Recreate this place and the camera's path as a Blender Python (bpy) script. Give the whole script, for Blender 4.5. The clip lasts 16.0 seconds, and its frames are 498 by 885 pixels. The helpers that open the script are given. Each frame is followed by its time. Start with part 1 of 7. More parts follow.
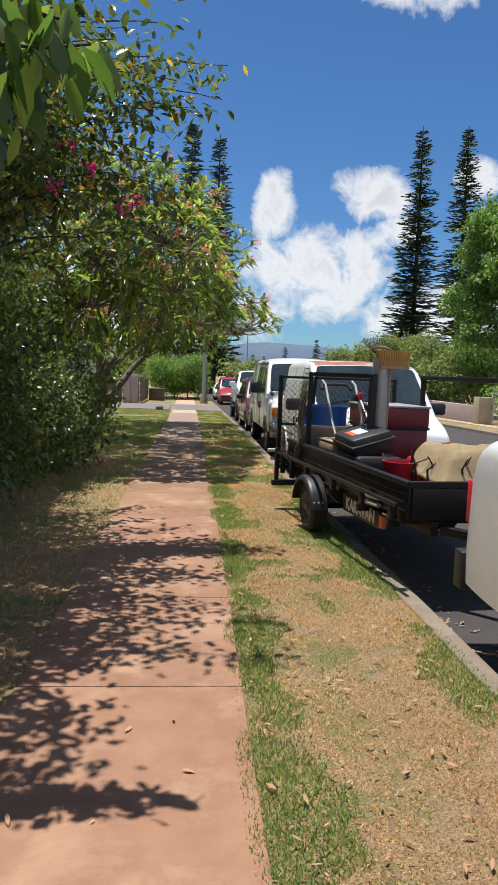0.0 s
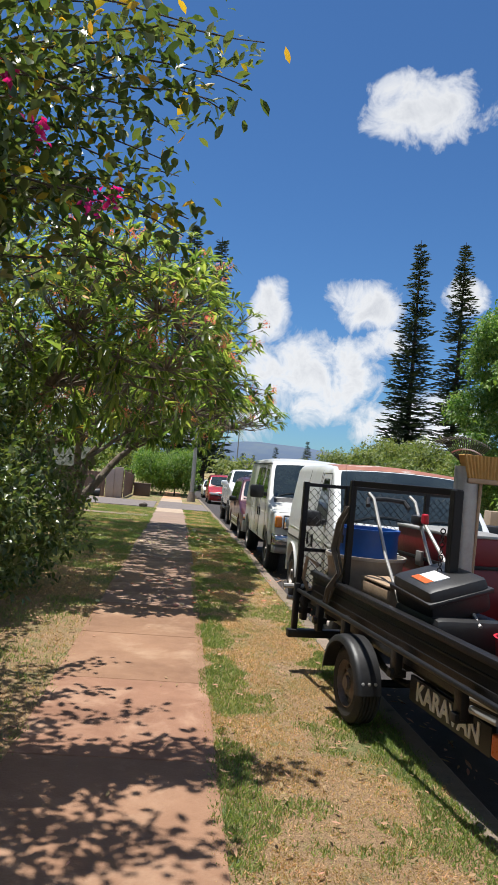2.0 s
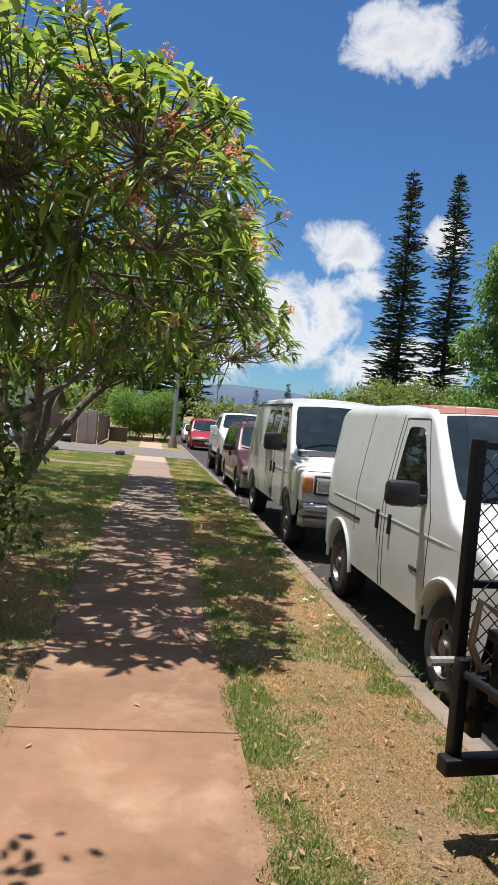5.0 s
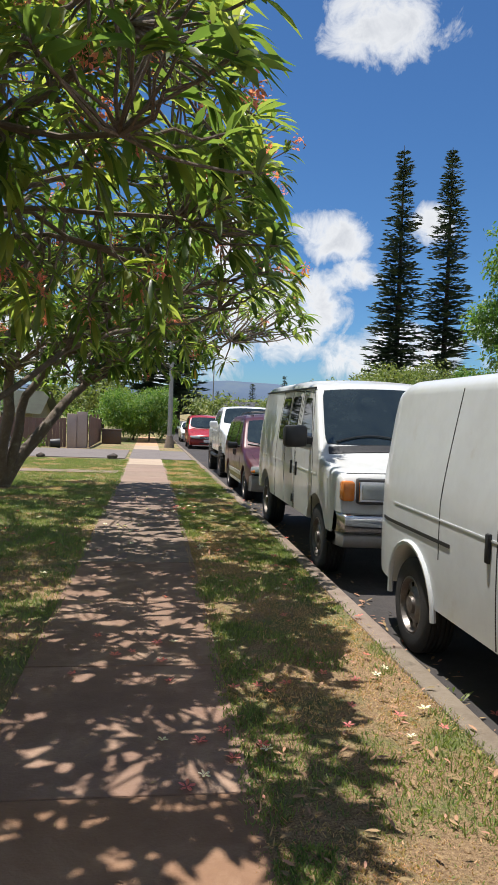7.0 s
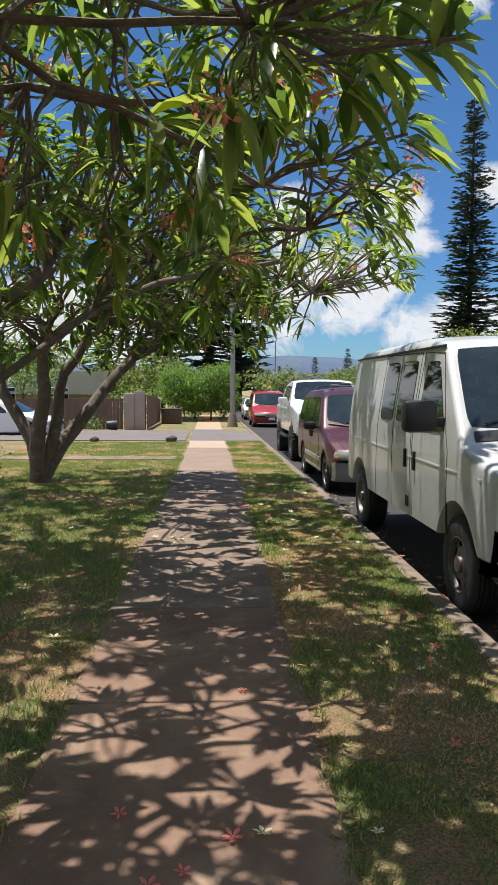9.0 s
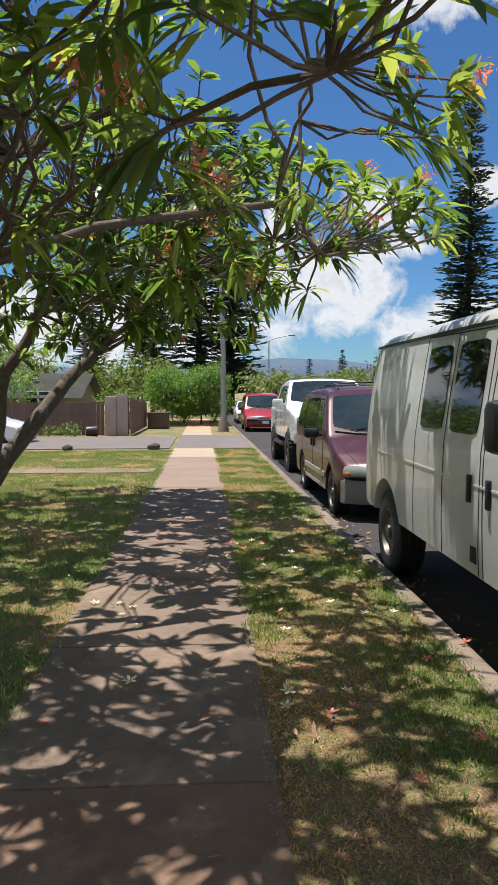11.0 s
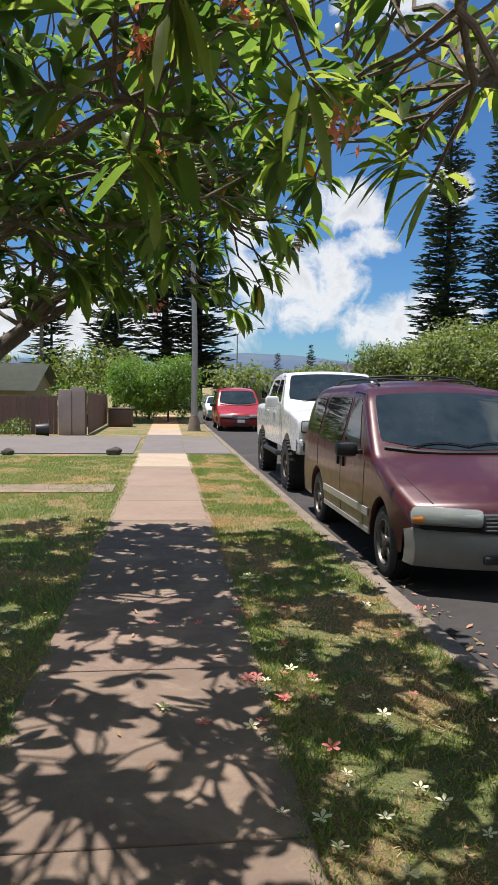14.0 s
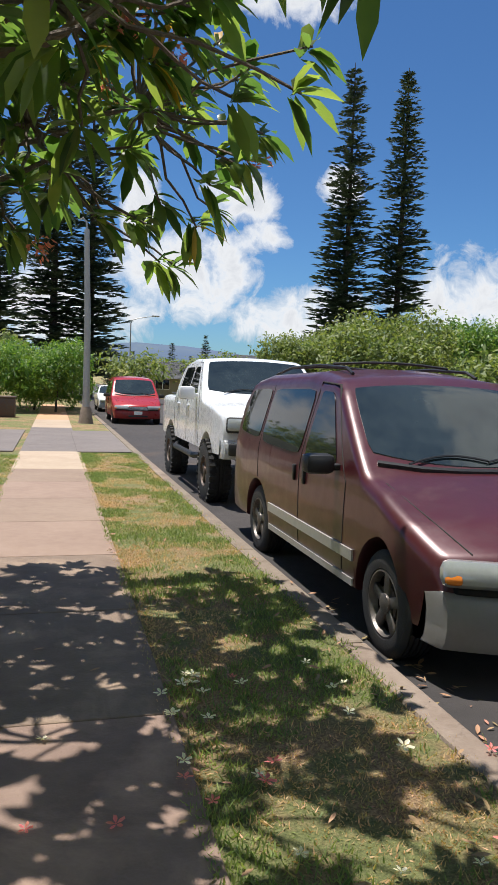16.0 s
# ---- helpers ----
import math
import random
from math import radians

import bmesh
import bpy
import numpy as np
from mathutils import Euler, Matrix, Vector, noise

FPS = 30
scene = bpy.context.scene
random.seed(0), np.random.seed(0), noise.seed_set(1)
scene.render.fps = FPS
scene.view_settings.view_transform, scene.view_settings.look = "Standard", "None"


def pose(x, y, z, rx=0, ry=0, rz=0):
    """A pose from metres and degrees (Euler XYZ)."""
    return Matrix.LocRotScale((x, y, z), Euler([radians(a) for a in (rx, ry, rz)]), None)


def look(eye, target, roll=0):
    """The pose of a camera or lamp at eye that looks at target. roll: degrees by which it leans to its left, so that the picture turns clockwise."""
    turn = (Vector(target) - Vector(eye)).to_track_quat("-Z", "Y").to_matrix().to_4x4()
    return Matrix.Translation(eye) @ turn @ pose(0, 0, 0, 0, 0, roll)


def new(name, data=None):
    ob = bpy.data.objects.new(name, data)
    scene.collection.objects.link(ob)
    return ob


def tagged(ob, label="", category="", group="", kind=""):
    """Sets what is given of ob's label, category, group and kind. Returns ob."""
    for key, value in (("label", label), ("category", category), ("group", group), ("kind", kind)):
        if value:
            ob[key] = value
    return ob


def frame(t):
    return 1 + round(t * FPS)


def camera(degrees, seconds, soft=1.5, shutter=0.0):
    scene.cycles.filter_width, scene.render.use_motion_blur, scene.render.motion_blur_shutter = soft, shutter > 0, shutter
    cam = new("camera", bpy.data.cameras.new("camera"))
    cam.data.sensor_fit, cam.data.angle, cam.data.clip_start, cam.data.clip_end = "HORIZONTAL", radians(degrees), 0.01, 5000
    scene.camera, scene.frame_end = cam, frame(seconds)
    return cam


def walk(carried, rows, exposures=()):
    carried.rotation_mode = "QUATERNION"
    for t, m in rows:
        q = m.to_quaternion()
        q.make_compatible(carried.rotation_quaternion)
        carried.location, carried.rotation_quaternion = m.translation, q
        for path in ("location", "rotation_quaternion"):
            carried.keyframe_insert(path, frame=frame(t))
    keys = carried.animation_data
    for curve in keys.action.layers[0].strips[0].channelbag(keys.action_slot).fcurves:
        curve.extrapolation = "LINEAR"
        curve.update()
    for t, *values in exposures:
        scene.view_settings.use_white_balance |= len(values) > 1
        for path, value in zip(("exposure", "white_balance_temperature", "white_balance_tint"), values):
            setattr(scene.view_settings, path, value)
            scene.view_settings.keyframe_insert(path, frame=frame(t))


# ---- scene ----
cam = camera(38.0, 16.0)
METRES, EYE, TILT, LEAN, TURN = 19.1, 1.68, 0.0, 0.0, -5.0
ROWS = [
    (0.0, 0.0, 0.0, 0.0, 0.21, -5.54, -2.14),
    (0.5, -0.0022, 0.0341, 0.0014, 0.27, -4.63, -0.59),
    (1.0, -0.0057, 0.0677, 0.0022, 0.29, -4.53, -0.86),
    (1.5, -0.007, 0.1008, 0.0025, -0.05, 1.36, -6.24),
    (2.0, -0.013, 0.1307, 0.0016, -0.76, 2.29, -5.07),
    (2.5, -0.0179, 0.1598, 0.0005, -2.89, 2.51, -3.95),
    (3.0, -0.0269, 0.1893, -0.0004, -5.38, 2.38, -4.15),
    (3.5, -0.0321, 0.2251, -0.0018, -8.67, 1.07, -2.59),
    (4.0, -0.0369, 0.2586, -0.0017, -6.92, -0.11, -3.12),
    (4.5, -0.0391, 0.2888, -0.0007, -5.99, -2.56, -4.14),
    (5.0, -0.0388, 0.3185, -0.0004, -2.63, -2.05, -5.1),
    (7.5, -0.0459, 0.47, -0.0046, -3.26, -2.61, -1.79),
    (8.0, -0.0486, 0.5021, -0.0044, -2.98, -2.91, -1.32),
    (8.5, -0.0503, 0.5376, -0.0045, 1.24, -3.07, -0.1),
    (9.0, -0.0534, 0.5694, -0.0055, 1.9, -4.47, -0.41),
    (11.5, -0.0543, 0.7236, -0.0084, 0.95, -4.03, 0.42),
    (12.0, -0.0581, 0.7536, -0.0079, -1.2, -2.34, 0.0),
    (12.5, -0.065, 0.7824, -0.0077, -2.75, -3.3, -0.4),
    (13.0, -0.0707, 0.8138, -0.0082, -0.67, -4.03, -0.79),
    (13.5, -0.0771, 0.8417, -0.008, -0.97, -4.26, -0.59),
    (14.0, -0.0788, 0.8732, -0.0089, -1.44, -4.64, -0.83),
    (14.5, -0.0861, 0.9039, -0.0112, 1.9, -4.68, -0.98),
    (15.0, -0.0892, 0.9316, -0.0108, 1.06, -3.86, 0.45),
    (15.5, -0.0889, 0.9627, -0.0112, -4.28, -2.86, -0.43),
    (16.0, -0.0897, 0.9915, -0.012, -9.96, -5.09, -2.25),
]
walk(cam, [(t, pose(0, 0, EYE, TILT, LEAN, TURN) @ pose(METRES * x, METRES * y, METRES * z, 90 + pitch, roll, yaw)) for t, x, y, z, yaw, pitch, roll in ROWS])

# ---- light ----
SUN_ELEV, SUN_AZ = radians(79), radians(-50)     # azimuth from +y, clockwise positive
world = bpy.data.worlds.new("sky")
scene.world = world
world.use_nodes = True


class Nodes:
    """Small helper to write node trees."""

    def __init__(self, tree):
        self.t = tree
        tree.nodes.clear()

    def n(self, kind, **kw):
        node = self.t.nodes.new(kind)
        for k, v in kw.items():
            if k.startswith("i_"):
                node.inputs[k[2:].replace("_", " ")].default_value = v
            elif k == "operation":
                node.operation = v
            elif k == "use_clamp":
                node.use_clamp = v
            elif k == "data_type":
                node.data_type = v
            elif k == "blend_type":
                node.blend_type = v
        return node

    def l(self, a, b):
        self.t.links.new(a, b)

    def math(self, op, a, b=None, clamp=False):
        m = self.n("ShaderNodeMath", operation=op, use_clamp=clamp)
        for i, v in enumerate((a, b)):
            if v is None:
                continue
            if isinstance(v, (int, float)):
                m.inputs[i].default_value = v
            else:
                self.l(v, m.inputs[i])
        return m.outputs[0]

    def ramp(self, fac, stops):
        r = self.n("ShaderNodeValToRGB")
        el = r.color_ramp.elements
        while len(el) < len(stops):
            el.new(0.5)
        for e, (p, c) in zip(el, stops):
            e.position = p
            e.color = (*c, 1) if isinstance(c, tuple) else (c, c, c, 1)
        self.l(fac, r.inputs[0])
        return r.outputs[0]

    def mix(self, fac, a, b, blend="MIX"):
        m = self.n("ShaderNodeMix", data_type="RGBA", blend_type=blend)
        for sock, v in ((m.inputs[0], fac), (m.inputs[6], a), (m.inputs[7], b)):
            if isinstance(v, (int, float)):
                sock.default_value = v
            elif isinstance(v, tuple):
                sock.default_value = (*v, 1)
            else:
                self.l(v, sock)
        return m.outputs[2]

    def noise(self, vec, scale, detail=4, rough=0.55, dist=0.0):
        k = self.n("ShaderNodeTexNoise", i_Scale=scale, i_Detail=detail, i_Roughness=rough, i_Distortion=dist)
        if vec is not None:
            self.l(vec, k.inputs["Vector"])
        return k.outputs["Fac"]


def build_sky():
    N = Nodes(world.node_tree)
    sky = N.n("ShaderNodeTexSky")
    sky.sky_type, sky.sun_disc, sky.sun_elevation, sky.sun_rotation = "NISHITA", False, SUN_ELEV, SUN_AZ
    sky.air_density, sky.dust_density, sky.ozone_density, sky.altitude = 1.0, 0.3, 2.5, 300
    tc = N.n("ShaderNodeTexCoord")
    sep = N.n("ShaderNodeSeparateXYZ")
    N.l(tc.outputs["Generated"], sep.inputs[0])
    X, Y, Z = sep.outputs
    elev = N.math("MULTIPLY", N.math("ARCSINE", Z), 57.2958)
    azim = N.math("MULTIPLY", N.math("ARCTAN2", X, Y), 57.2958)
    big = N.noise(tc.outputs["Generated"], 6.0, 7, 0.62, 0.25)
    fine = N.noise(tc.outputs["Generated"], 24.0, 6, 0.65, 0.5)
    shape = N.math("ADD", N.math("MULTIPLY", big, 0.8), N.math("MULTIPLY", fine, 0.9))   # about 0.85
    # cumulus puffs: azimuth, elevation, half widths
    puffs = [(17.5, 27.5, 5.2, 2.6), (14.0, 13.8, 3.4, 2.3), (6.2, 12.5, 1.7, 2.6), (10.5, 7.5, 7.5, 3.6), (15.5, 10.5, 2.4, 1.5),
             (21.5, 14.5, 1.8, 1.5), (31.0, 31.0, 5.0, 3.0), (31.5, 6.0, 6.5, 4.2), (18.0, 5.0, 7.0, 2.6), (-6.0, 5.0, 16.0, 3.6),
             # broad puffs behind and overhead: unseen, added to whiten the fill light in shade
             (-30.0, 6.0, 12.0, 4.0), (60.0, 9.0, 14.0, 4.0), (100.0, 24.0, 26.0, 16.0), (-85.0, 25.0, 26.0, 18.0), (165.0, 32.0, 40.0, 22.0), (-150.0, 30.0, 34.0, 20.0), (70.0, 50.0, 20.0, 10.0), (145.0, 66.0, 30.0, 9.0), (-50.0, 58.0, 22.0, 9.0)]
    total = None
    for a, e, wa, we in puffs:
        da = N.math("DIVIDE", N.math("SUBTRACT", azim, a), wa)
        de = N.math("DIVIDE", N.math("SUBTRACT", elev, e), we)
        d2 = N.math("ADD", N.math("MULTIPLY", da, da), N.math("MULTIPLY", de, de))
        v = N.math("SUBTRACT", 1.0, d2)
        v = N.math("MAXIMUM", v, -1.0)
        total = v if total is None else N.math("MAXIMUM", total, v)
    dens = N.math("ADD", N.math("MULTIPLY", total, 0.56), N.math("MULTIPLY", N.math("SUBTRACT", shape, 0.81), 1.6))
    mask = N.ramp(dens, [(0.04, 0.0), (0.20, 0.45), (0.52, 1.0)])
    shade = N.ramp(N.math("ADD", dens, N.math("MULTIPLY", elev, 0.004)), [(0.1, (7.0, 7.4, 8.0)), (0.45, (9.6, 9.8, 10.1)), (0.9, (7.0, 7.3, 7.9))])
    tint = N.mix(1.0, sky.outputs[0], (0.52, 0.84, 1.16), "MULTIPLY")
    col = N.mix(mask, tint, shade)
    bg = N.n("ShaderNodeBackground", i_Strength=0.072)
    N.l(col, bg.inputs[0])
    out = N.n("ShaderNodeOutputWorld")
    N.l(bg.outputs[0], out.inputs[0])


build_sky()
sun = new("sun", bpy.data.lights.new("sun", "SUN"))
sun.data.energy, sun.data.angle, sun.data.color = 5.0, radians(0.53), (1.0, 0.965, 0.91)
sun_from = Vector((math.sin(SUN_AZ) * math.cos(SUN_ELEV), math.cos(SUN_AZ) * math.cos(SUN_ELEV), math.sin(SUN_ELEV)))
sun.matrix_world = look(sun_from * 60, (0, 0, 0))
scene.view_settings.exposure = 0.38

# ---- materials ----
def material(name, base, other=None, scale=8.0, rough=0.7, metal=0.0, bump=0.15, bump_scale=None, contrast=(0.35, 0.65), coat=0.0,
             spots=None, island=0.0, obj=0.0, translucent=0.0, spec=0.5, mapping="Object", vary=0.25):
    """A principled material: base and other mixed by two noises, optional spots (colour, scale, low, high), bump, and random tint."""
    m = bpy.data.materials.new(name)
    m.use_nodes = True
    N = Nodes(m.node_tree)
    tc = N.n("ShaderNodeTexCoord").outputs[mapping]
    other = other or tuple(c * 0.8 for c in base)
    a = N.noise(tc, scale, 5, 0.6)
    b = N.noise(tc, scale * 6.3, 4, 0.65)
    fac = N.math("ADD", N.math("MULTIPLY", a, 0.65), N.math("MULTIPLY", b, 0.35))
    fac = N.ramp(fac, [(contrast[0], 0.0), (contrast[1], 1.0)])
    col = N.mix(fac, base, other)
    if spots:
        c, s, lo, hi = spots
        f = N.ramp(N.noise(tc, s, 6, 0.65, 0.4), [(lo, 0.0), (hi, 1.0)])
        col = N.mix(f, col, c)
    if island or obj:
        r = N.n("ShaderNodeNewGeometry").outputs["Random Per Island"] if island else N.n("ShaderNodeObjectInfo").outputs["Random"]
        amount = island or obj
        hsv = N.n("ShaderNodeHueSaturation")
        N.l(col, hsv.inputs["Color"])
        N.l(N.math("ADD", N.math("MULTIPLY", r, amount), 1 - amount / 2), hsv.inputs["Value"])
        N.l(N.math("ADD", N.math("MULTIPLY", r, amount * -0.09), 0.5 + amount * 0.045), hsv.inputs["Hue"])
        col = hsv.outputs[0]
    p = N.n("ShaderNodeBsdfPrincipled", i_Roughness=rough, i_Metallic=metal)
    p.inputs["Specular IOR Level"].default_value = spec
    p.inputs["Coat Weight"].default_value = coat
    p.inputs["Coat Roughness"].default_value = 0.06
    N.l(col, p.inputs["Base Color"])
    rr = N.math("ADD", N.math("MULTIPLY", b, vary), rough - vary / 2, True)
    N.l(rr, p.inputs["Roughness"])
    if bump:
        bm = N.n("ShaderNodeBump", i_Strength=bump, i_Distance=0.02)
        N.l(N.noise(tc, bump_scale or scale * 12, 4, 0.6), bm.inputs["Height"])
        N.l(bm.outputs[0], p.inputs["Normal"])
    out = N.n("ShaderNodeOutputMaterial")
    if translucent:
        tr = N.n("ShaderNodeBsdfTranslucent")
        N.l(N.mix(1.0, col, (2.8, 2.9, 1.45), "MULTIPLY"), tr.inputs[0])
        mx = N.n("ShaderNodeMixShader", i_Fac=translucent)
        N.l(p.outputs[0], mx.inputs[1])
        N.l(tr.outputs[0], mx.inputs[2])
        N.l(mx.outputs[0], out.inputs[0])
    else:
        N.l(p.outputs[0], out.inputs[0])
    return m


M = {}
M["concrete_red"] = material("red dusty concrete", (0.325, 0.180, 0.108), (0.215, 0.112, 0.066), 0.9, 0.9, bump=0.35, bump_scale=60, spots=((0.44, 0.285, 0.185), 1.7, 0.52, 0.78), obj=0.10)
M["concrete_mid"] = material("greying red concrete", (0.275, 0.172, 0.118), (0.190, 0.113, 0.078), 1.0, 0.9, bump=0.35, bump_scale=60, spots=((0.40, 0.275, 0.19), 1.9, 0.52, 0.77), obj=0.10)
M["concrete_grey"] = material("worn grey concrete", (0.245, 0.175, 0.132), (0.172, 0.118, 0.09), 1.3, 0.9, bump=0.35, bump_scale=60, spots=((0.38, 0.265, 0.19), 2.0, 0.52, 0.75), obj=0.16)
M["concrete_tan"] = material("pale tan concrete", (0.44, 0.345, 0.25), (0.37, 0.28, 0.20), 1.5, 0.9, bump=0.25, bump_scale=60, obj=0.1)
M["concrete_brown"] = material("brown concrete", (0.30, 0.215, 0.16), (0.245, 0.17, 0.127), 1.5, 0.9, bump=0.25, bump_scale=60, obj=0.1)
M["concrete_orange"] = material("orange concrete", (0.60, 0.33, 0.19), (0.52, 0.28, 0.16), 1.5, 0.9, bump=0.25, bump_scale=60)
M["kerb"] = material("kerb concrete", (0.27, 0.215, 0.165), (0.18, 0.135, 0.10), 2.5, 0.9, bump=0.4, bump_scale=70, spots=((0.10, 0.075, 0.055), 5, 0.6, 0.72), obj=0.2)
M["asphalt"] = material("asphalt", (0.062, 0.053, 0.050), (0.043, 0.038, 0.037), 1.2, 0.9, bump=0.5, bump_scale=160, spots=((0.12, 0.082, 0.06), 0.8, 0.58, 0.85))
M["drive"] = material("driveway asphalt", (0.20, 0.17, 0.155), (0.16, 0.135, 0.125), 1.2, 0.9, bump=0.3, bump_scale=120)
M["tyre"] = material("rubber", (0.022, 0.021, 0.02), (0.035, 0.032, 0.03), 9, 0.8, bump=0.3)
M["rim_steel"] = material("dull steel rim", (0.22, 0.205, 0.19), (0.13, 0.105, 0.09), 9, 0.45, 0.7, bump=0.1)
M["rim_dark"] = material("dark rusty rim", (0.09, 0.08, 0.075), (0.12, 0.07, 0.045), 12, 0.55, 0.5, bump=0.1)
M["rim_worn"] = material("worn brownish steel rim", (0.20, 0.17, 0.155), (0.13, 0.10, 0.085), 12, 0.5, 0.5, bump=0.1)
M["strap"] = material("olive nylon webbing", (0.11, 0.09, 0.065), (0.07, 0.06, 0.045), 20, 0.8, bump=0.2)
M["glass"] = material("tinted car glass", (0.005, 0.006, 0.007), (0.010, 0.012, 0.012), 2, 0.035, bump=0.0, spec=0.5, vary=0.05)
M["windscreen"] = material("windscreen glass", (0.010, 0.015, 0.016), (0.035, 0.046, 0.045), 0.9, 0.04, bump=0.0, spec=0.9, vary=0.06)
M["black_plastic"] = material("black plastic", (0.014, 0.014, 0.015), (0.024, 0.024, 0.025), 14, 0.45, bump=0.1)
M["gap"] = material("dark panel gap", (0.03, 0.03, 0.03), (0.05, 0.045, 0.04), 10, 0.9, bump=0)
M["white_van"] = material("weathered white paint", (0.68, 0.70, 0.71), (0.60, 0.61, 0.61), 1.3, 0.36, bump=0.02, coat=0.4, spots=((0.50, 0.46, 0.39), 1.9, 0.64, 0.88))
M["white_ford"] = material("dirty white paint", (0.62, 0.635, 0.64), (0.53, 0.52, 0.49), 1.2, 0.36, bump=0.02, coat=0.4, spots=((0.40, 0.32, 0.22), 2.6, 0.60, 0.82))
M["white_paint"] = material("clean white paint", (0.78, 0.79, 0.80), (0.74, 0.75, 0.76), 2, 0.28, bump=0.0, coat=0.6)
M["maroon"] = material("maroon paint", (0.082, 0.015, 0.019), (0.060, 0.013, 0.015), 1.4, 0.34, 0.15, bump=0.02, coat=0.35, spots=((0.12, 0.055, 0.045), 2.4, 0.58, 0.85))
M["red_paint"] = material("red paint", (0.42, 0.030, 0.028), (0.36, 0.024, 0.024), 1.4, 0.3, 0.1, bump=0.0, coat=0.6)
M["silver_trim"] = material("silver trim paint", (0.52, 0.50, 0.48), (0.44, 0.42, 0.39), 3, 0.36, 0.25, bump=0.05)
M["chrome"] = material("chrome", (0.80, 0.80, 0.81), (0.70, 0.70, 0.70), 4, 0.12, 1.0, bump=0.02)
M["rust"] = material("rusted red primer", (0.24, 0.075, 0.055), (0.34, 0.15, 0.09), 2.6, 0.7, bump=0.2, spots=((0.56, 0.52, 0.48), 1.9, 0.56, 0.64))
M["lamp_clear"] = material("clear lamp lens", (0.46, 0.48, 0.46), (0.36, 0.38, 0.37), 6, 0.12, 0.25, bump=0.0, vary=0.06, coat=1.0)
M["lamp_amber"] = material("amber lamp lens", (0.75, 0.22, 0.02), (0.65, 0.18, 0.02), 20, 0.2, bump=0.1, coat=0.8)
M["grille"] = material("grille", (0.03, 0.03, 0.03), (0.05, 0.05, 0.05), 20, 0.5, bump=0.1)
M["black_steel"] = material("black painted steel", (0.010, 0.010, 0.011), (0.016, 0.015, 0.015), 5, 0.40, 0.0, bump=0.12, spots=((0.055, 0.038, 0.03), 9, 0.76, 0.86), spec=0.28)
M["blue_plastic"] = material("blue plastic", (0.006, 0.085, 0.36), (0.008, 0.07, 0.28), 3, 0.38, bump=0.05)
M["red_metal"] = material("red painted steel", (0.20, 0.012, 0.016), (0.15, 0.01, 0.013), 3, 0.4, bump=0.05)
M["grey_bin"] = material("grey plastic bin", (0.36, 0.33, 0.29), (0.28, 0.25, 0.21), 3, 0.6, bump=0.1)
M["wood_raw"] = material("raw wood", (0.42, 0.30, 0.19), (0.30, 0.2, 0.12), 6, 0.7, bump=0.2)
M["straw"] = material("straw broom", (0.50, 0.29, 0.085), (0.40, 0.22, 0.06), 10, 0.8, bump=0.3)
M["canvas"] = material("canvas sheet", (0.55, 0.43, 0.26), (0.47, 0.36, 0.21), 4, 0.9, bump=0.3)
M["white_letter"] = material("white lettering", (0.75, 0.74, 0.72), (0.68, 0.67, 0.65), 10, 0.6, bump=0)
M["orange"] = material("orange reflector", (0.75, 0.14, 0.02), None, 10, 0.3, bump=0)
M["red_plastic"] = material("red plastic", (0.60, 0.02, 0.04), None, 10, 0.4, bump=0.05)
M["galv"] = material("galvanised steel", (0.42, 0.41, 0.39), (0.33, 0.32, 0.30), 5, 0.5, 0.5, bump=0.1)
M["fence_brown"] = material("brown stained boards", (0.19, 0.115, 0.095), (0.15, 0.09, 0.075), 3, 0.8, bump=0.25, obj=0.25)
M["pillar"] = material("pinkish rendered block", (0.42, 0.33, 0.29), (0.36, 0.28, 0.25), 2, 0.9, bump=0.3)
M["rock"] = material("lava rock", (0.11, 0.085, 0.07), (0.06, 0.05, 0.045), 7, 0.95, bump=0.8)
M["bark"] = material("plumeria bark", (0.20, 0.155, 0.12), (0.12, 0.09, 0.07), 7, 0.9, bump=0.6, spots=((0.30, 0.26, 0.21), 9, 0.56, 0.7))
M["bark_dark"] = material("dark bark", (0.085, 0.065, 0.05), (0.05, 0.038, 0.03), 7, 0.95, bump=0.6)
M["leaf_plumeria"] = material("plumeria leaf", (0.080, 0.118, 0.034), (0.130, 0.162, 0.050), 1.2, 0.32, bump=0.1, island=1.0, translucent=0.58)
M["leaf_broad"] = material("broad dark plumeria leaf", (0.060, 0.102, 0.030), (0.095, 0.138, 0.042), 1.2, 0.32, bump=0.1, island=0.8, translucent=0.58)
M["leaf_hedge"] = material("hedge leaf", (0.058, 0.090, 0.028), (0.105, 0.138, 0.045), 1.0, 0.32, bump=0.1, island=0.9, translucent=0.25)
M["leaf_tree"] = material("broad tree leaf", (0.075, 0.150, 0.034), (0.130, 0.215, 0.05), 0.5, 0.5, bump=0.1, island=0.8, translucent=0.25)
M["leaf_bush"] = material("far bush leaf", (0.115, 0.155, 0.05), (0.16, 0.19, 0.06), 0.4, 0.6, bump=0.1, island=0.7, translucent=0.25)
M["leaf_lime"] = material("lime hedge leaf", (0.11, 0.19, 0.03), (0.07, 0.13, 0.025), 0.8, 0.5, bump=0.1, island=0.7, translucent=0.3)
M["leaf_yellow"] = material("yellowing leaf", (0.50, 0.28, 0.03), (0.38, 0.26, 0.03), 5, 0.5, bump=0.1, island=0.5, translucent=0.3)
M["needle"] = material("pine needle", (0.055, 0.092, 0.055), (0.080, 0.118, 0.066), 0.4, 0.7, bump=0.1, island=0.5)
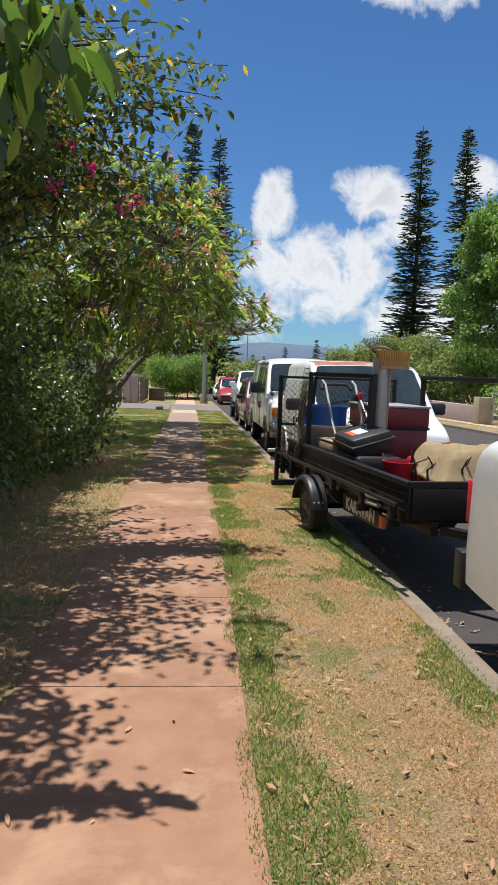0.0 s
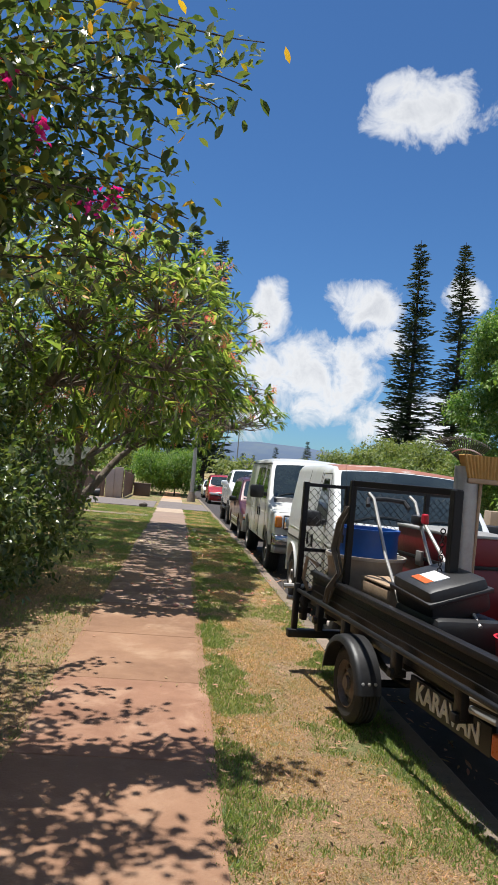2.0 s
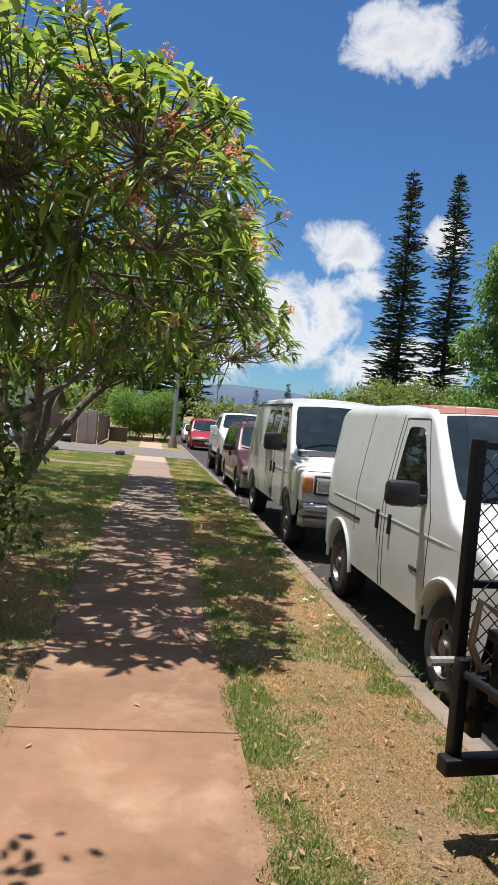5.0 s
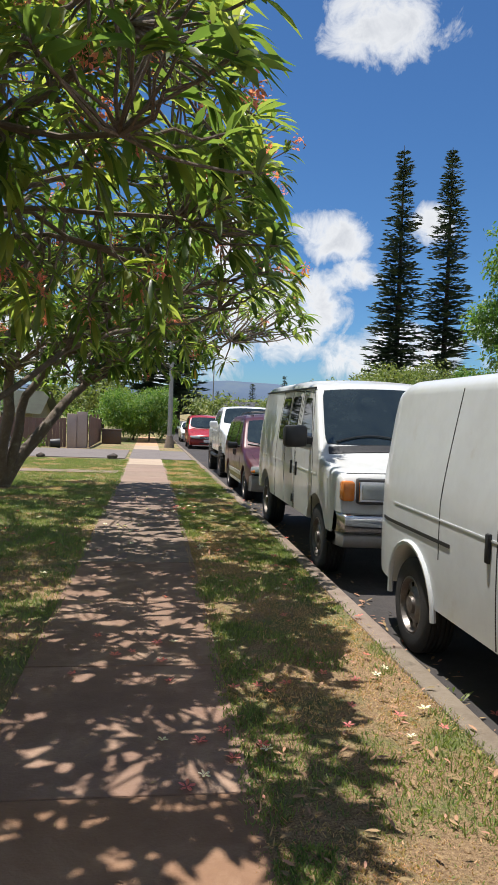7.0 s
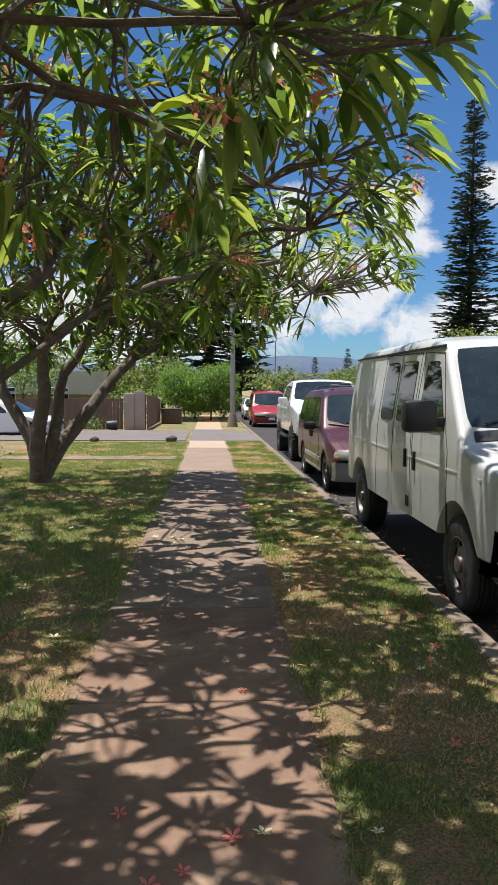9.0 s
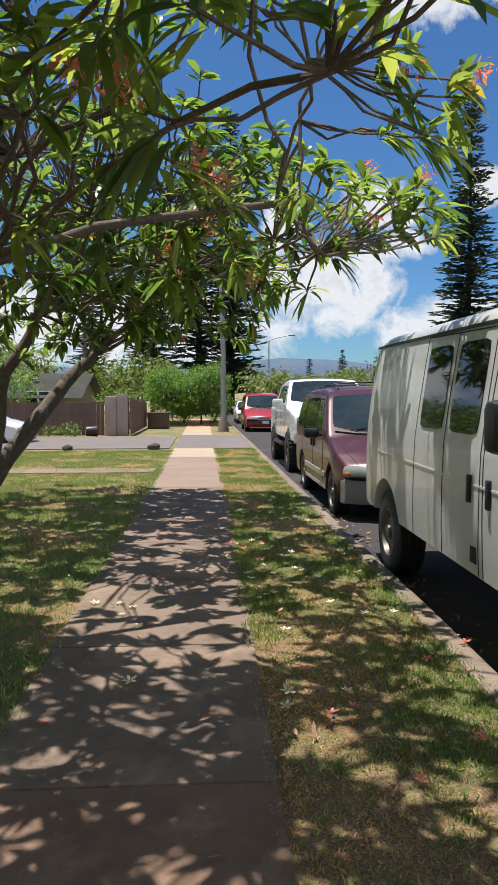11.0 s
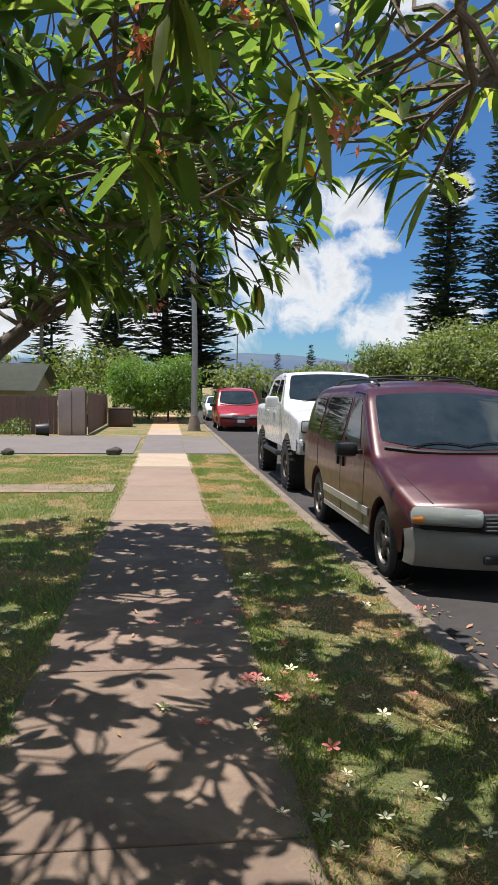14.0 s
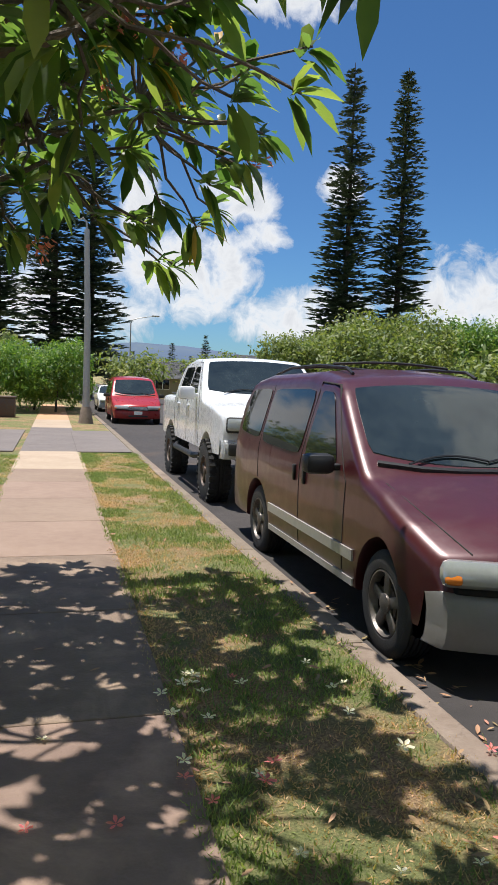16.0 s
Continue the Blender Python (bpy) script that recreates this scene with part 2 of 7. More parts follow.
M["magenta"] = material("magenta bract", (0.55, 0.01, 0.22), (0.42, 0.01, 0.2), 5, 0.6, bump=0.1, island=0.4, translucent=0.3)
M["flower_pink"] = material("red pink plumeria flower", (0.52, 0.13, 0.13), (0.60, 0.26, 0.20), 20, 0.6, bump=0, island=0.5, translucent=0.3)
M["flower_white"] = material("white plumeria flower", (0.78, 0.74, 0.60), (0.72, 0.66, 0.45), 20, 0.6, bump=0, island=0.2, translucent=0.2)
M["dry_leaf"] = material("dry fallen leaf", (0.30, 0.17, 0.085), (0.40, 0.26, 0.14), 12, 0.8, bump=0.2, island=0.8)
M["grass_green"] = material("green grass blade", (0.15, 0.215, 0.062), (0.22, 0.265, 0.09), 1.0, 0.6, bump=0, island=0.7, translucent=0.25)
M["grass_dry"] = material("dry grass blade", (0.58, 0.42, 0.23), (0.42, 0.28, 0.145), 1.0, 0.7, bump=0, island=0.7, translucent=0.2)


def ground_material():
    m = bpy.data.materials.new("lawn and dirt")
    m.use_nodes = True
    N = Nodes(m.node_tree)
    tc = N.n("ShaderNodeTexCoord").outputs["Object"]
    big = N.noise(tc, 0.9, 5, 0.6)
    mid = N.noise(tc, 4.5, 5, 0.7)
    fine = N.noise(tc, 85, 4, 0.7)
    f = N.math("ADD", N.math("MULTIPLY", big, 0.6), N.math("MULTIPLY", mid, 0.4))
    dry = N.mix(N.ramp(fine, [(0.35, 0.0), (0.65, 1.0)]), (0.18, 0.105, 0.055), (0.50, 0.335, 0.18))
    green = N.mix(N.ramp(fine, [(0.35, 0.0), (0.65, 1.0)]), (0.10, 0.12, 0.036), (0.25, 0.255, 0.095))
    sep = N.n("ShaderNodeSeparateXYZ")
    N.l(tc, sep.inputs[0])
    watered = N.ramp(N.math("DIVIDE", N.math("SUBTRACT", sep.outputs[1], 9.0), 20.0, True), [(0.0, 0.0), (0.5, 1.0)])
    f = N.math("SUBTRACT", f, N.math("SUBTRACT", N.math("MULTIPLY", watered, 0.07), 0.03))
    col = N.mix(N.ramp(f, [(0.42, 0.0), (0.52, 1.0)]), green, dry)
    soil = N.ramp(N.noise(tc, 1.7, 6, 0.7, 0.5), [(0.60, 0.0), (0.72, 1.0)])
    col = N.mix(N.math("MULTIPLY", soil, 0.7), col, (0.20, 0.105, 0.06))
    p = N.n("ShaderNodeBsdfPrincipled", i_Roughness=0.95)
    N.l(col, p.inputs["Base Color"])
    b = N.n("ShaderNodeBump", i_Strength=0.9, i_Distance=0.03)
    N.l(N.math("ADD", fine, N.math("MULTIPLY", mid, 1.5)), b.inputs["Height"])
    N.l(b.outputs[0], p.inputs["Normal"])
    N.l(p.outputs[0], N.n("ShaderNodeOutputMaterial").inputs[0])
    return m


M["ground"] = ground_material()
# distance haze is painted into the mountain's blue base colours
M["mountain"] = material("far mountain in painted haze blue", (0.115, 0.15, 0.22), (0.085, 0.12, 0.175), 0.0012, 1.0, bump=0, spots=((0.13, 0.165, 0.19), 0.004, 0.5, 0.7), spec=0)
M["field"] = material("far pasture", (0.24, 0.22, 0.085), (0.15, 0.17, 0.06), 0.02, 1.0, bump=0, spec=0)

# ---- helpers for building ----
def to_mesh(name, bm, mat, smooth=False, angle=None):
    me = bpy.data.meshes.new(name)
    bm.normal_update()
    bm.to_mesh(me)
    bm.free()
    for k in (mat if isinstance(mat, (list, tuple)) else [mat]):
        me.materials.append(M[k])
    if smooth:
        me.shade_smooth()
        if angle:
            me.set_sharp_from_angle(angle=radians(angle))
    return me


def part(name, bm, mat, parent, label="", smooth=False, angle=40):
    ob = new(name, to_mesh(name, bm, mat, smooth, angle))
    ob.parent = parent
    return tagged(ob, label) if label else ob


def empty(name, m=None):
    ob = new(name)
    ob.empty_display_size = 0.2
    if m is not None:
        ob.matrix_world = m
    return ob


def soup(name, verts, faces, mat, parent=None, smooth=False):
    me = bpy.data.meshes.new(name)
    me.from_pydata(verts, [], faces)
    for k in (mat if isinstance(mat, (list, tuple)) else [mat]):
        me.materials.append(M[k])
    if smooth:
        me.shade_smooth()
    ob = new(name, me)
    ob.parent = parent
    return ob


def add_box(bm, lo, hi, bevel=0.0, m=None, mat=0):
    c = [(a + b) / 2 for a, b in zip(lo, hi)]
    s = [abs(b - a) for a, b in zip(lo, hi)]
    g = bmesh.ops.create_cube(bm, size=1, matrix=(m or Matrix()) @ Matrix.LocRotScale(c, None, s))
    vs = g["verts"]
    if bevel:
        es = list({e for v in vs for e in v.link_edges})
        r = bmesh.ops.bevel(bm, geom=es, offset=bevel, segments=2, affect="EDGES", profile=0.5)
        for f in r["faces"]:
            f.material_index = mat
    return vs


def add_tube(bm, pts, radii, sides=8, cap=True):
    """A tapered tube through points."""
    pts = [Vector(p) for p in pts]
    if isinstance(radii, (int, float)):
        radii = [radii] * len(pts)
    rings = []
    side = None
    for i, p in enumerate(pts):
        d = (pts[min(i + 1, len(pts) - 1)] - pts[max(i - 1, 0)]).normalized()
        if side is None:
            side = d.orthogonal().normalized()
        side = (side - d * side.dot(d)).normalized()
        up = d.cross(side)
        rings.append([bm.verts.new(p + (side * math.cos(a) + up * math.sin(a)) * radii[i])
                      for a in (2 * math.pi * k / sides for k in range(sides))])
    for a, b in zip(rings, rings[1:]):
        for k in range(sides):
            bm.faces.new((a[k], a[(k + 1) % sides], b[(k + 1) % sides], b[k]))
    if cap:
        bm.faces.new(rings[0][::-1])
        bm.faces.new(rings[-1])


def add_lathe(bm, profile, axis_m, sides=28):
    """Revolve (radius, height) pairs round the local z of axis_m."""
    rings = []
    for r, h in profile:
        rings.append([bm.verts.new(axis_m @ Vector((r * math.cos(a), r * math.sin(a), h))) for a in (2 * math.pi * k / sides for k in range(sides))])
    for a, b in zip(rings, rings[1:]):
        for k in range(sides):
            bm.faces.new((a[k], a[(k + 1) % sides], b[(k + 1) % sides], b[k]))
    return rings


def smooth01(x):
    x = min(1.0, max(0.0, x))
    return x * x * (3 - 2 * x)


def g(y):
    """Height of the pavement along the street: level, then falling gently."""
    return -0.0124 * (max(0.0, min(y, 130.0) - 18.0)) * smooth01((y - 14) / 8)


# ---- setting ----
WALK_L, WALK_R, KERB_L, KERB_R, ROAD_R = -0.82, 0.38, 1.56, 1.72, 10.6
ROAD_DROP = 0.11


def walk_shift(y):
    """The pavement drifts slightly towards the street on the way."""
    return max(-0.06, min(0.10, 0.0075 * (y - 9.0)))


def kerb_shift(y):
    """The verge is wider at the start of the walk."""
    return 0.12 * smooth01((13.0 - y) / 8.0)


def side_shift(x, y):
    if WALK_L - 0.1 <= x <= WALK_R + 0.1:
        return walk_shift(y)
    return kerb_shift(y) if KERB_L <= x <= KERB_R else 0.0



def profile_sheet(name, xs, ys, mat, label):
    """A sheet over y stations; xs: (x, drop below the pavement)."""
    verts, faces = [], []
    for y in ys:
        for x, d in xs:
            verts.append((x + side_shift(x, y), y, g(y) - d))
    n = len(xs)
    for j in range(len(ys) - 1):
        for i in range(n - 1):
            faces.append((j * n + i, j * n + i + 1, (j + 1) * n + i + 1, (j + 1) * n + i))
    ob = soup(name, verts, faces, mat)
    return tagged(ob, label, kind="structure")


Y_ST = [-3000, -600, -120, -30] + [-12 + 2 * i for i in range(40)] + [75, 90, 110, 130, 200, 400, 900, 3500]
profile_sheet("ground", [(-3500, 0.05), (-300, 0.05), (-40, 0.02), (-8, 0.015), (-0.9, 0.012), (WALK_L, 0.012), (WALK_L + 0.02, 0.12), (WALK_R - 0.02, 0.12),
                         (WALK_R, 0.012), (1.0, 0.006), (KERB_L, 0.010), (KERB_L + 0.01, 0.26), (ROAD_R + 0.1, 0.26), (ROAD_R + 0.14, 0.012),
                         (14, 0.0), (60, 0.0), (300, 0.1), (3500, 0.1)], Y_ST, "ground", "sun-dried lawn grass and bare red dirt")


def strip(name, x0, x1, ys, top, thick, mat, label="", parent=None):
    """A slab with thickness that follows the street's fall."""
    verts, faces = [], []
    for y in ys:
        z = g(y) + top
        verts += [(x0, y, z - thick), (x0, y, z), (x1, y, z), (x1, y, z - thick)]
    for j in range(len(ys) - 1):
        a, b = 4 * j, 4 * j + 4
        for k in range(3):
            faces.append((a + k, b + k, b + k + 1, a + k + 1))
    e = 4 * (len(ys) - 1)
    faces += [(0, 1, 2, 3), (e + 3, e + 2, e + 1, e)]
    ob = soup(name, verts, faces, mat, parent)
    return tagged(ob, label, kind="structure") if not parent else ob


strip("road", KERB_R - 0.02, ROAD_R + 0.02, [-60, -30, -10, 0, 10, 16, 20, 24, 30, 40, 60, 90, 130, 200], -ROAD_DROP, 0.06, "asphalt", "dark worn asphalt street with dusty gutter")
strip("driveway", -30, WALK_L - 0.03, [34.2, 36, 38, 40.6], 0.012, 0.05, "drive", "grey asphalt driveway crossing the lawn")
strip("driveway_apron", WALK_R + 0.03, KERB_L - 0.03, [34.2, 36, 38, 40.6], 0.012, 0.05, "drive", "grey asphalt driveway apron to the street")
strip("garden_path", -12, WALK_L - 0.03, [27.5, 28.4], 0.006, 0.04, "concrete_brown", "narrow brown concrete path across the lawn")

pavement = tagged(empty("pavement"), "red-dusted concrete pavement of jointed slabs", kind="structure")
kerb = tagged(empty("kerb"), "low worn concrete kerb beside the grass verge", kind="structure")
far_kerb = tagged(empty("far_kerb"), "concrete kerb on the far side of the street", kind="structure")


def slab(y0, y1, mat):
    gap = 0.0045
    bm = bmesh.new()
    add_box(bm, (WALK_L, y0 + gap, -0.10), (WALK_R, y1 - gap, 0.0), 0.008)
    for v in bm.verts:
        v.co.x += walk_shift(v.co.y)
        v.co.z += g(v.co.y) + random.uniform(-0.001, 0.001)
    part("slab", bm, mat, pavement)


y = -5.45
while y < 62:
    step = 1.53
    if y < 11.0:
        mat = "concrete_red"
    elif y < 14.5:
        mat = "concrete_mid"
    elif y < 24.4:
        mat = "concrete_grey"
    elif y < 30.5:
        mat = "concrete_brown"
    elif y < 34.0:
        mat = "concrete_tan"
    elif y < 40.5:
        mat = "drive"
    elif y < 46:
        mat = "concrete_tan"
    else:
        mat = "concrete_orange"
    slab(y, y + step, mat)
    y += step

for i in range(30):
    y0 = -6 + 2.4 * i
    for x0, x1, par in ((KERB_L + 0.004, KERB_R, kerb), (ROAD_R, ROAD_R + 0.16, far_kerb)):
        bm = bmesh.new()
        add_box(bm, (x0, y0 + 0.004, -0.22), (x1, y0 + 2.396, 0.004), 0.022)
        for v in bm.verts:
            if v.co.z < -0.1:
                continue
            v.co.x += 0.012 * noise.noise(v.co * 1.7)
        for v in bm.verts:
            v.co.x += kerb_shift(v.co.y) if x0 < 5 else 0.0
            v.co.z += g(v.co.y)
        part("kerb_stone", bm, "kerb", par, smooth=False)


# ---- vehicles ----
def lerp_profile(pts, y):
    if y <= pts[0][0]:
        return pts[0][1]
    for (a, za), (b, zb) in zip(pts, pts[1:]):
        if y <= b:
            return za + (zb - za) * (y - a) / max(b - a, 1e-6)
    return pts[-1][1]


def smooth_profile(pts, y, r=0.035):
    return sum(lerp_profile(pts, y + r * k / 3) * w for k, w in ((-3, 1), (-2, 2), (-1, 3), (0, 4), (1, 3), (2, 2), (3, 1))) / 16


class Shell:
    """The outer skin of a vehicle; front at y = 0, tail at y = length, wheels on z = 0."""

    def __init__(self, length, half, top, belt, roof_half, sill, hubs, arch, bottom=0.3, bow=0.16, tail_bow=0.08, nose_taper=0.07, tail_taper=0.04,
                 corner=0.12, crown=0.035, nose_corner=0.055, roof_y=1.7):
        self.length, self.half, self.top, self.belt, self.roof_half, self.sill = length, half, top, belt, roof_half, sill
        self.hubs, self.arch, self.bottom, self.bow, self.tail_bow = hubs, arch, bottom, bow, tail_bow
        self.nose_taper, self.tail_taper, self.corner, self.crown = nose_taper, tail_taper, corner, crown
        self.nose_corner, self.roof_y = nose_corner, roof_y
        self.zmax = max(z for _, z in top)

    def plan(self, y):
        a = max(0.0, 1 - y / 0.75)
        b = max(0.0, 1 - (self.length - y) / 0.6)
        return self.half * (1 - self.nose_taper * a * a - self.tail_taper * b * b)

    def w(self, y, z):
        if z > self.belt:
            f = 1 - (1 - self.roof_half) * ((z - self.belt) / (self.zmax - self.belt)) ** 1.15
        else:
            f = 1 - 0.05 * ((self.belt - z) / self.belt) ** 2.4 + 0.012 * math.sin(math.pi * z / self.belt)
        return self.plan(y) * f

    def low(self, y):
        z = self.sill
        for h, hz in self.hubs:
            d = abs(y - h)
            if d < self.arch:
                z = max(z, hz + math.sqrt(self.arch ** 2 - d * d) * 1.02)
        return z

    def bend(self, x, y):
        f = max(0.0, 1 - y / 0.9)
        r = max(0.0, 1 - (self.length - y) / 0.7)
        q = (x / self.half) ** 2
        return y + self.bow * q * f - self.tail_bow * q * r

    def edge(self, y):
        return self.nose_corner + (self.corner - self.nose_corner) * smooth01((y - self.roof_y) / 0.35)

    def section(self, y):
        top = smooth_profile(self.top, y)
        corner = self.edge(y)
        zl = min(self.low(y), top - 0.05)
        zs = max(top - self.crown - corner, zl + 0.02)
        ww = self.w(y, zs)
        hr = min(corner * 1.15, ww * 0.5)
        wi = self.half - 0.30
        pts = [(0, self.bottom), (wi, self.bottom), (wi, max(zl, self.bottom)), (self.w(y, zl) - 0.02, zl), (self.w(y, zl), zl + 0.012)]
        for k in range(1, 11):
            z = zl + 0.012 + (zs - zl - 0.012) * k / 10
            pts.append((self.w(y, z), z))
        zc = top - self.crown
        for k in range(1, 6):
            a = math.pi / 2 * k / 5
            pts.append((ww - hr + hr * math.cos(a), zs + (zc - zs) * math.sin(a)))
        for f in (0.8, 0.6, 0.4, 0.2, 0):
            pts.append(((ww - hr) * f, top - self.crown * f * f))
        return pts

    def side(self, y, z, out=0.005):
        x = self.w(y, z) + out
        return Vector((-x, self.bend(x, y), z))

    def roof(self, f, y, out=0.005):
        """A point on the upper skin: f = -1 to 1 across."""
        top = smooth_profile(self.top, y)
        corner = self.edge(y)
        zs = top - self.crown - corner
        ww = self.w(y, zs)
        hr = min(corner * 1.15, ww * 0.5)
        x = (ww - hr) * f
        s = (smooth_profile(self.top, y + 0.02) - smooth_profile(self.top, y - 0.02)) / 0.04
        n = Vector((0, -s, 1)).normalized()
        return Vector((x, self.bend(x, y), top - self.crown * f * f)) + n * out

    def body(self):
        ys = {0.0, self.length}
        k = 0.0
        while k < self.length:
            ys.add(round(k, 3))
            k += 0.045
        for h, _ in self.hubs:
            for e in (-1, 1):
                ys.add(round(h + e * (self.arch - 0.0005), 4))
                ys.add(round(h + e * self.arch, 4))
        bm = bmesh.new()
        rows = []
        for yy in sorted(ys):
            sec = self.section(yy)
            ring = [(-x, z) for x, z in sec] + [(x, z) for x, z in sec[-2::-1]][:-1]
            rows.append([bm.verts.new((x, self.bend(x, yy), z)) for x, z in ring])
        n = len(rows[0])
        for a, b in zip(rows, rows[1:]):
            for i in range(n):
                bm.faces.new((a[i], b[i], b[(i + 1) % n], a[(i + 1) % n]))
        bm.faces.new(rows[0])
        bm.faces.new(rows[-1][::-1])
        bmesh.ops.recalc_face_normals(bm, faces=bm.faces)
        return bm


def side_patch(sh, quad, flip=False, out=0.006, n=8, round_=0.12):
    """A patch on the side skin from four corners (y, z): lower front, lower rear, upper rear, upper front, with rounded corners."""
    bm = bmesh.new()
    a, b, c, d = [Vector((*q, 0)) for q in quad]
    grid = []
    for i in range(n + 1):
        row = []
        for j in range(n + 1):
            u, v = i / n * 2 - 1, j / n * 2 - 1
            if round_:
                uu = u * math.sqrt(1 - round_ * v ** 8)
                vv = v * math.sqrt(1 - round_ * u ** 8)
            else:
                uu, vv = u, v
            uu, vv = uu / 2 + 0.5, vv / 2 + 0.5
            p = (a * (1 - uu) + b * uu) * (1 - vv) + (d * (1 - uu) + c * uu) * vv
            q = sh.side(p.x, p.y, out)
            if flip:
                q.x = -q.x
            row.append(bm.verts.new(q))
        grid.append(row)
    for i in range(n):
        for j in range(n):
            f = (grid[i][j], grid[i + 1][j], grid[i + 1][j + 1], grid[i][j + 1])
            bm.faces.new(f[::-1] if not flip else f)
    r = bmesh.ops.extrude_face_region(bm, geom=list(bm.faces))
    for v in r["geom"]:
        if isinstance(v, bmesh.types.BMVert):
            v.co.x += -0.012 if flip else 0.012
    bmesh.ops.recalc_face_normals(bm, faces=bm.faces)
    return bm


def roof_patch(sh, f0, f1, y0, y1, out=0.006, nx=12, ny=10, round_=0.05, curve=0.0):
    """A patch on the upper skin between fractions f0, f1 across and y0, y1 along."""
    bm = bmesh.new()
    grid = []
    for i in range(nx + 1):
        row = []
        for j in range(ny + 1):
            u, v = i / nx * 2 - 1, j / ny * 2 - 1
            uu = u * math.sqrt(1 - round_ * v ** 8) / 2 + 0.5
            vv = v * math.sqrt(1 - round_ * u ** 8) / 2 + 0.5
            f = f0 + (f1 - f0) * uu
            yy = y0 + (y1 - y0) * vv + curve * f * f * (1 - vv)
            row.append(bm.verts.new(sh.roof(f, yy, out)))
        grid.append(row)
    for i in range(nx):
        for j in range(ny):
            bm.faces.new((grid[i][j], grid[i + 1][j], grid[i + 1][j + 1], grid[i][j + 1]))
    r = bmesh.ops.extrude_face_region(bm, geom=list(bm.faces))
    for v in r["geom"]:
        if isinstance(v, bmesh.types.BMVert):
            v.co.z -= 0.01
    bmesh.ops.recalc_face_normals(bm, faces=bm.faces)
    return bm


def seam(sh, pts, width=0.008, out=0.003):
    """A dark panel gap along (y, z) points on the near side."""
    bm = bmesh.new()
    fine = []
    for (a, b), (c, d) in zip(pts, pts[1:]):
        for k in range(8):
            fine.append((a + (c - a) * k / 8, b + (d - b) * k / 8))
    fine.append(pts[-1])
    rows = []
    for i, (yy, z) in enumerate(fine):
        y0, z0 = fine[max(i - 1, 0)]
        y1, z1 = fine[min(i + 1, len(fine) - 1)]
        d = Vector((y1 - y0, z1 - z0)).normalized() * (width / 2)
        rows.append([bm.verts.new(sh.side(yy - d.y, z + d.x, out)), bm.verts.new(sh.side(yy + d.y, z - d.x, out)),
                     bm.verts.new(sh.side(yy + d.y, z - d.x, -0.01)), bm.verts.new(sh.side(yy - d.y, z + d.x, -0.01))])
    for a, b in zip(rows, rows[1:]):
        for k in range(4):
            bm.faces.new((a[k], a[(k + 1) % 4], b[(k + 1) % 4], b[k]))
    bm.faces.new(rows[0])
    bm.faces.new(rows[-1][::-1])
    bmesh.ops.recalc_face_normals(bm, faces=bm.faces)
    return bm


def roof_seam(sh, pts, width=0.008, out=0.004):
    """A dark gap along (fraction, y) points on the upper skin."""
    bm = bmesh.new()
    add_tube(bm, [sh.roof(f, yy, out - 0.003) for f, yy in pts], width / 2, 5)
    return bm


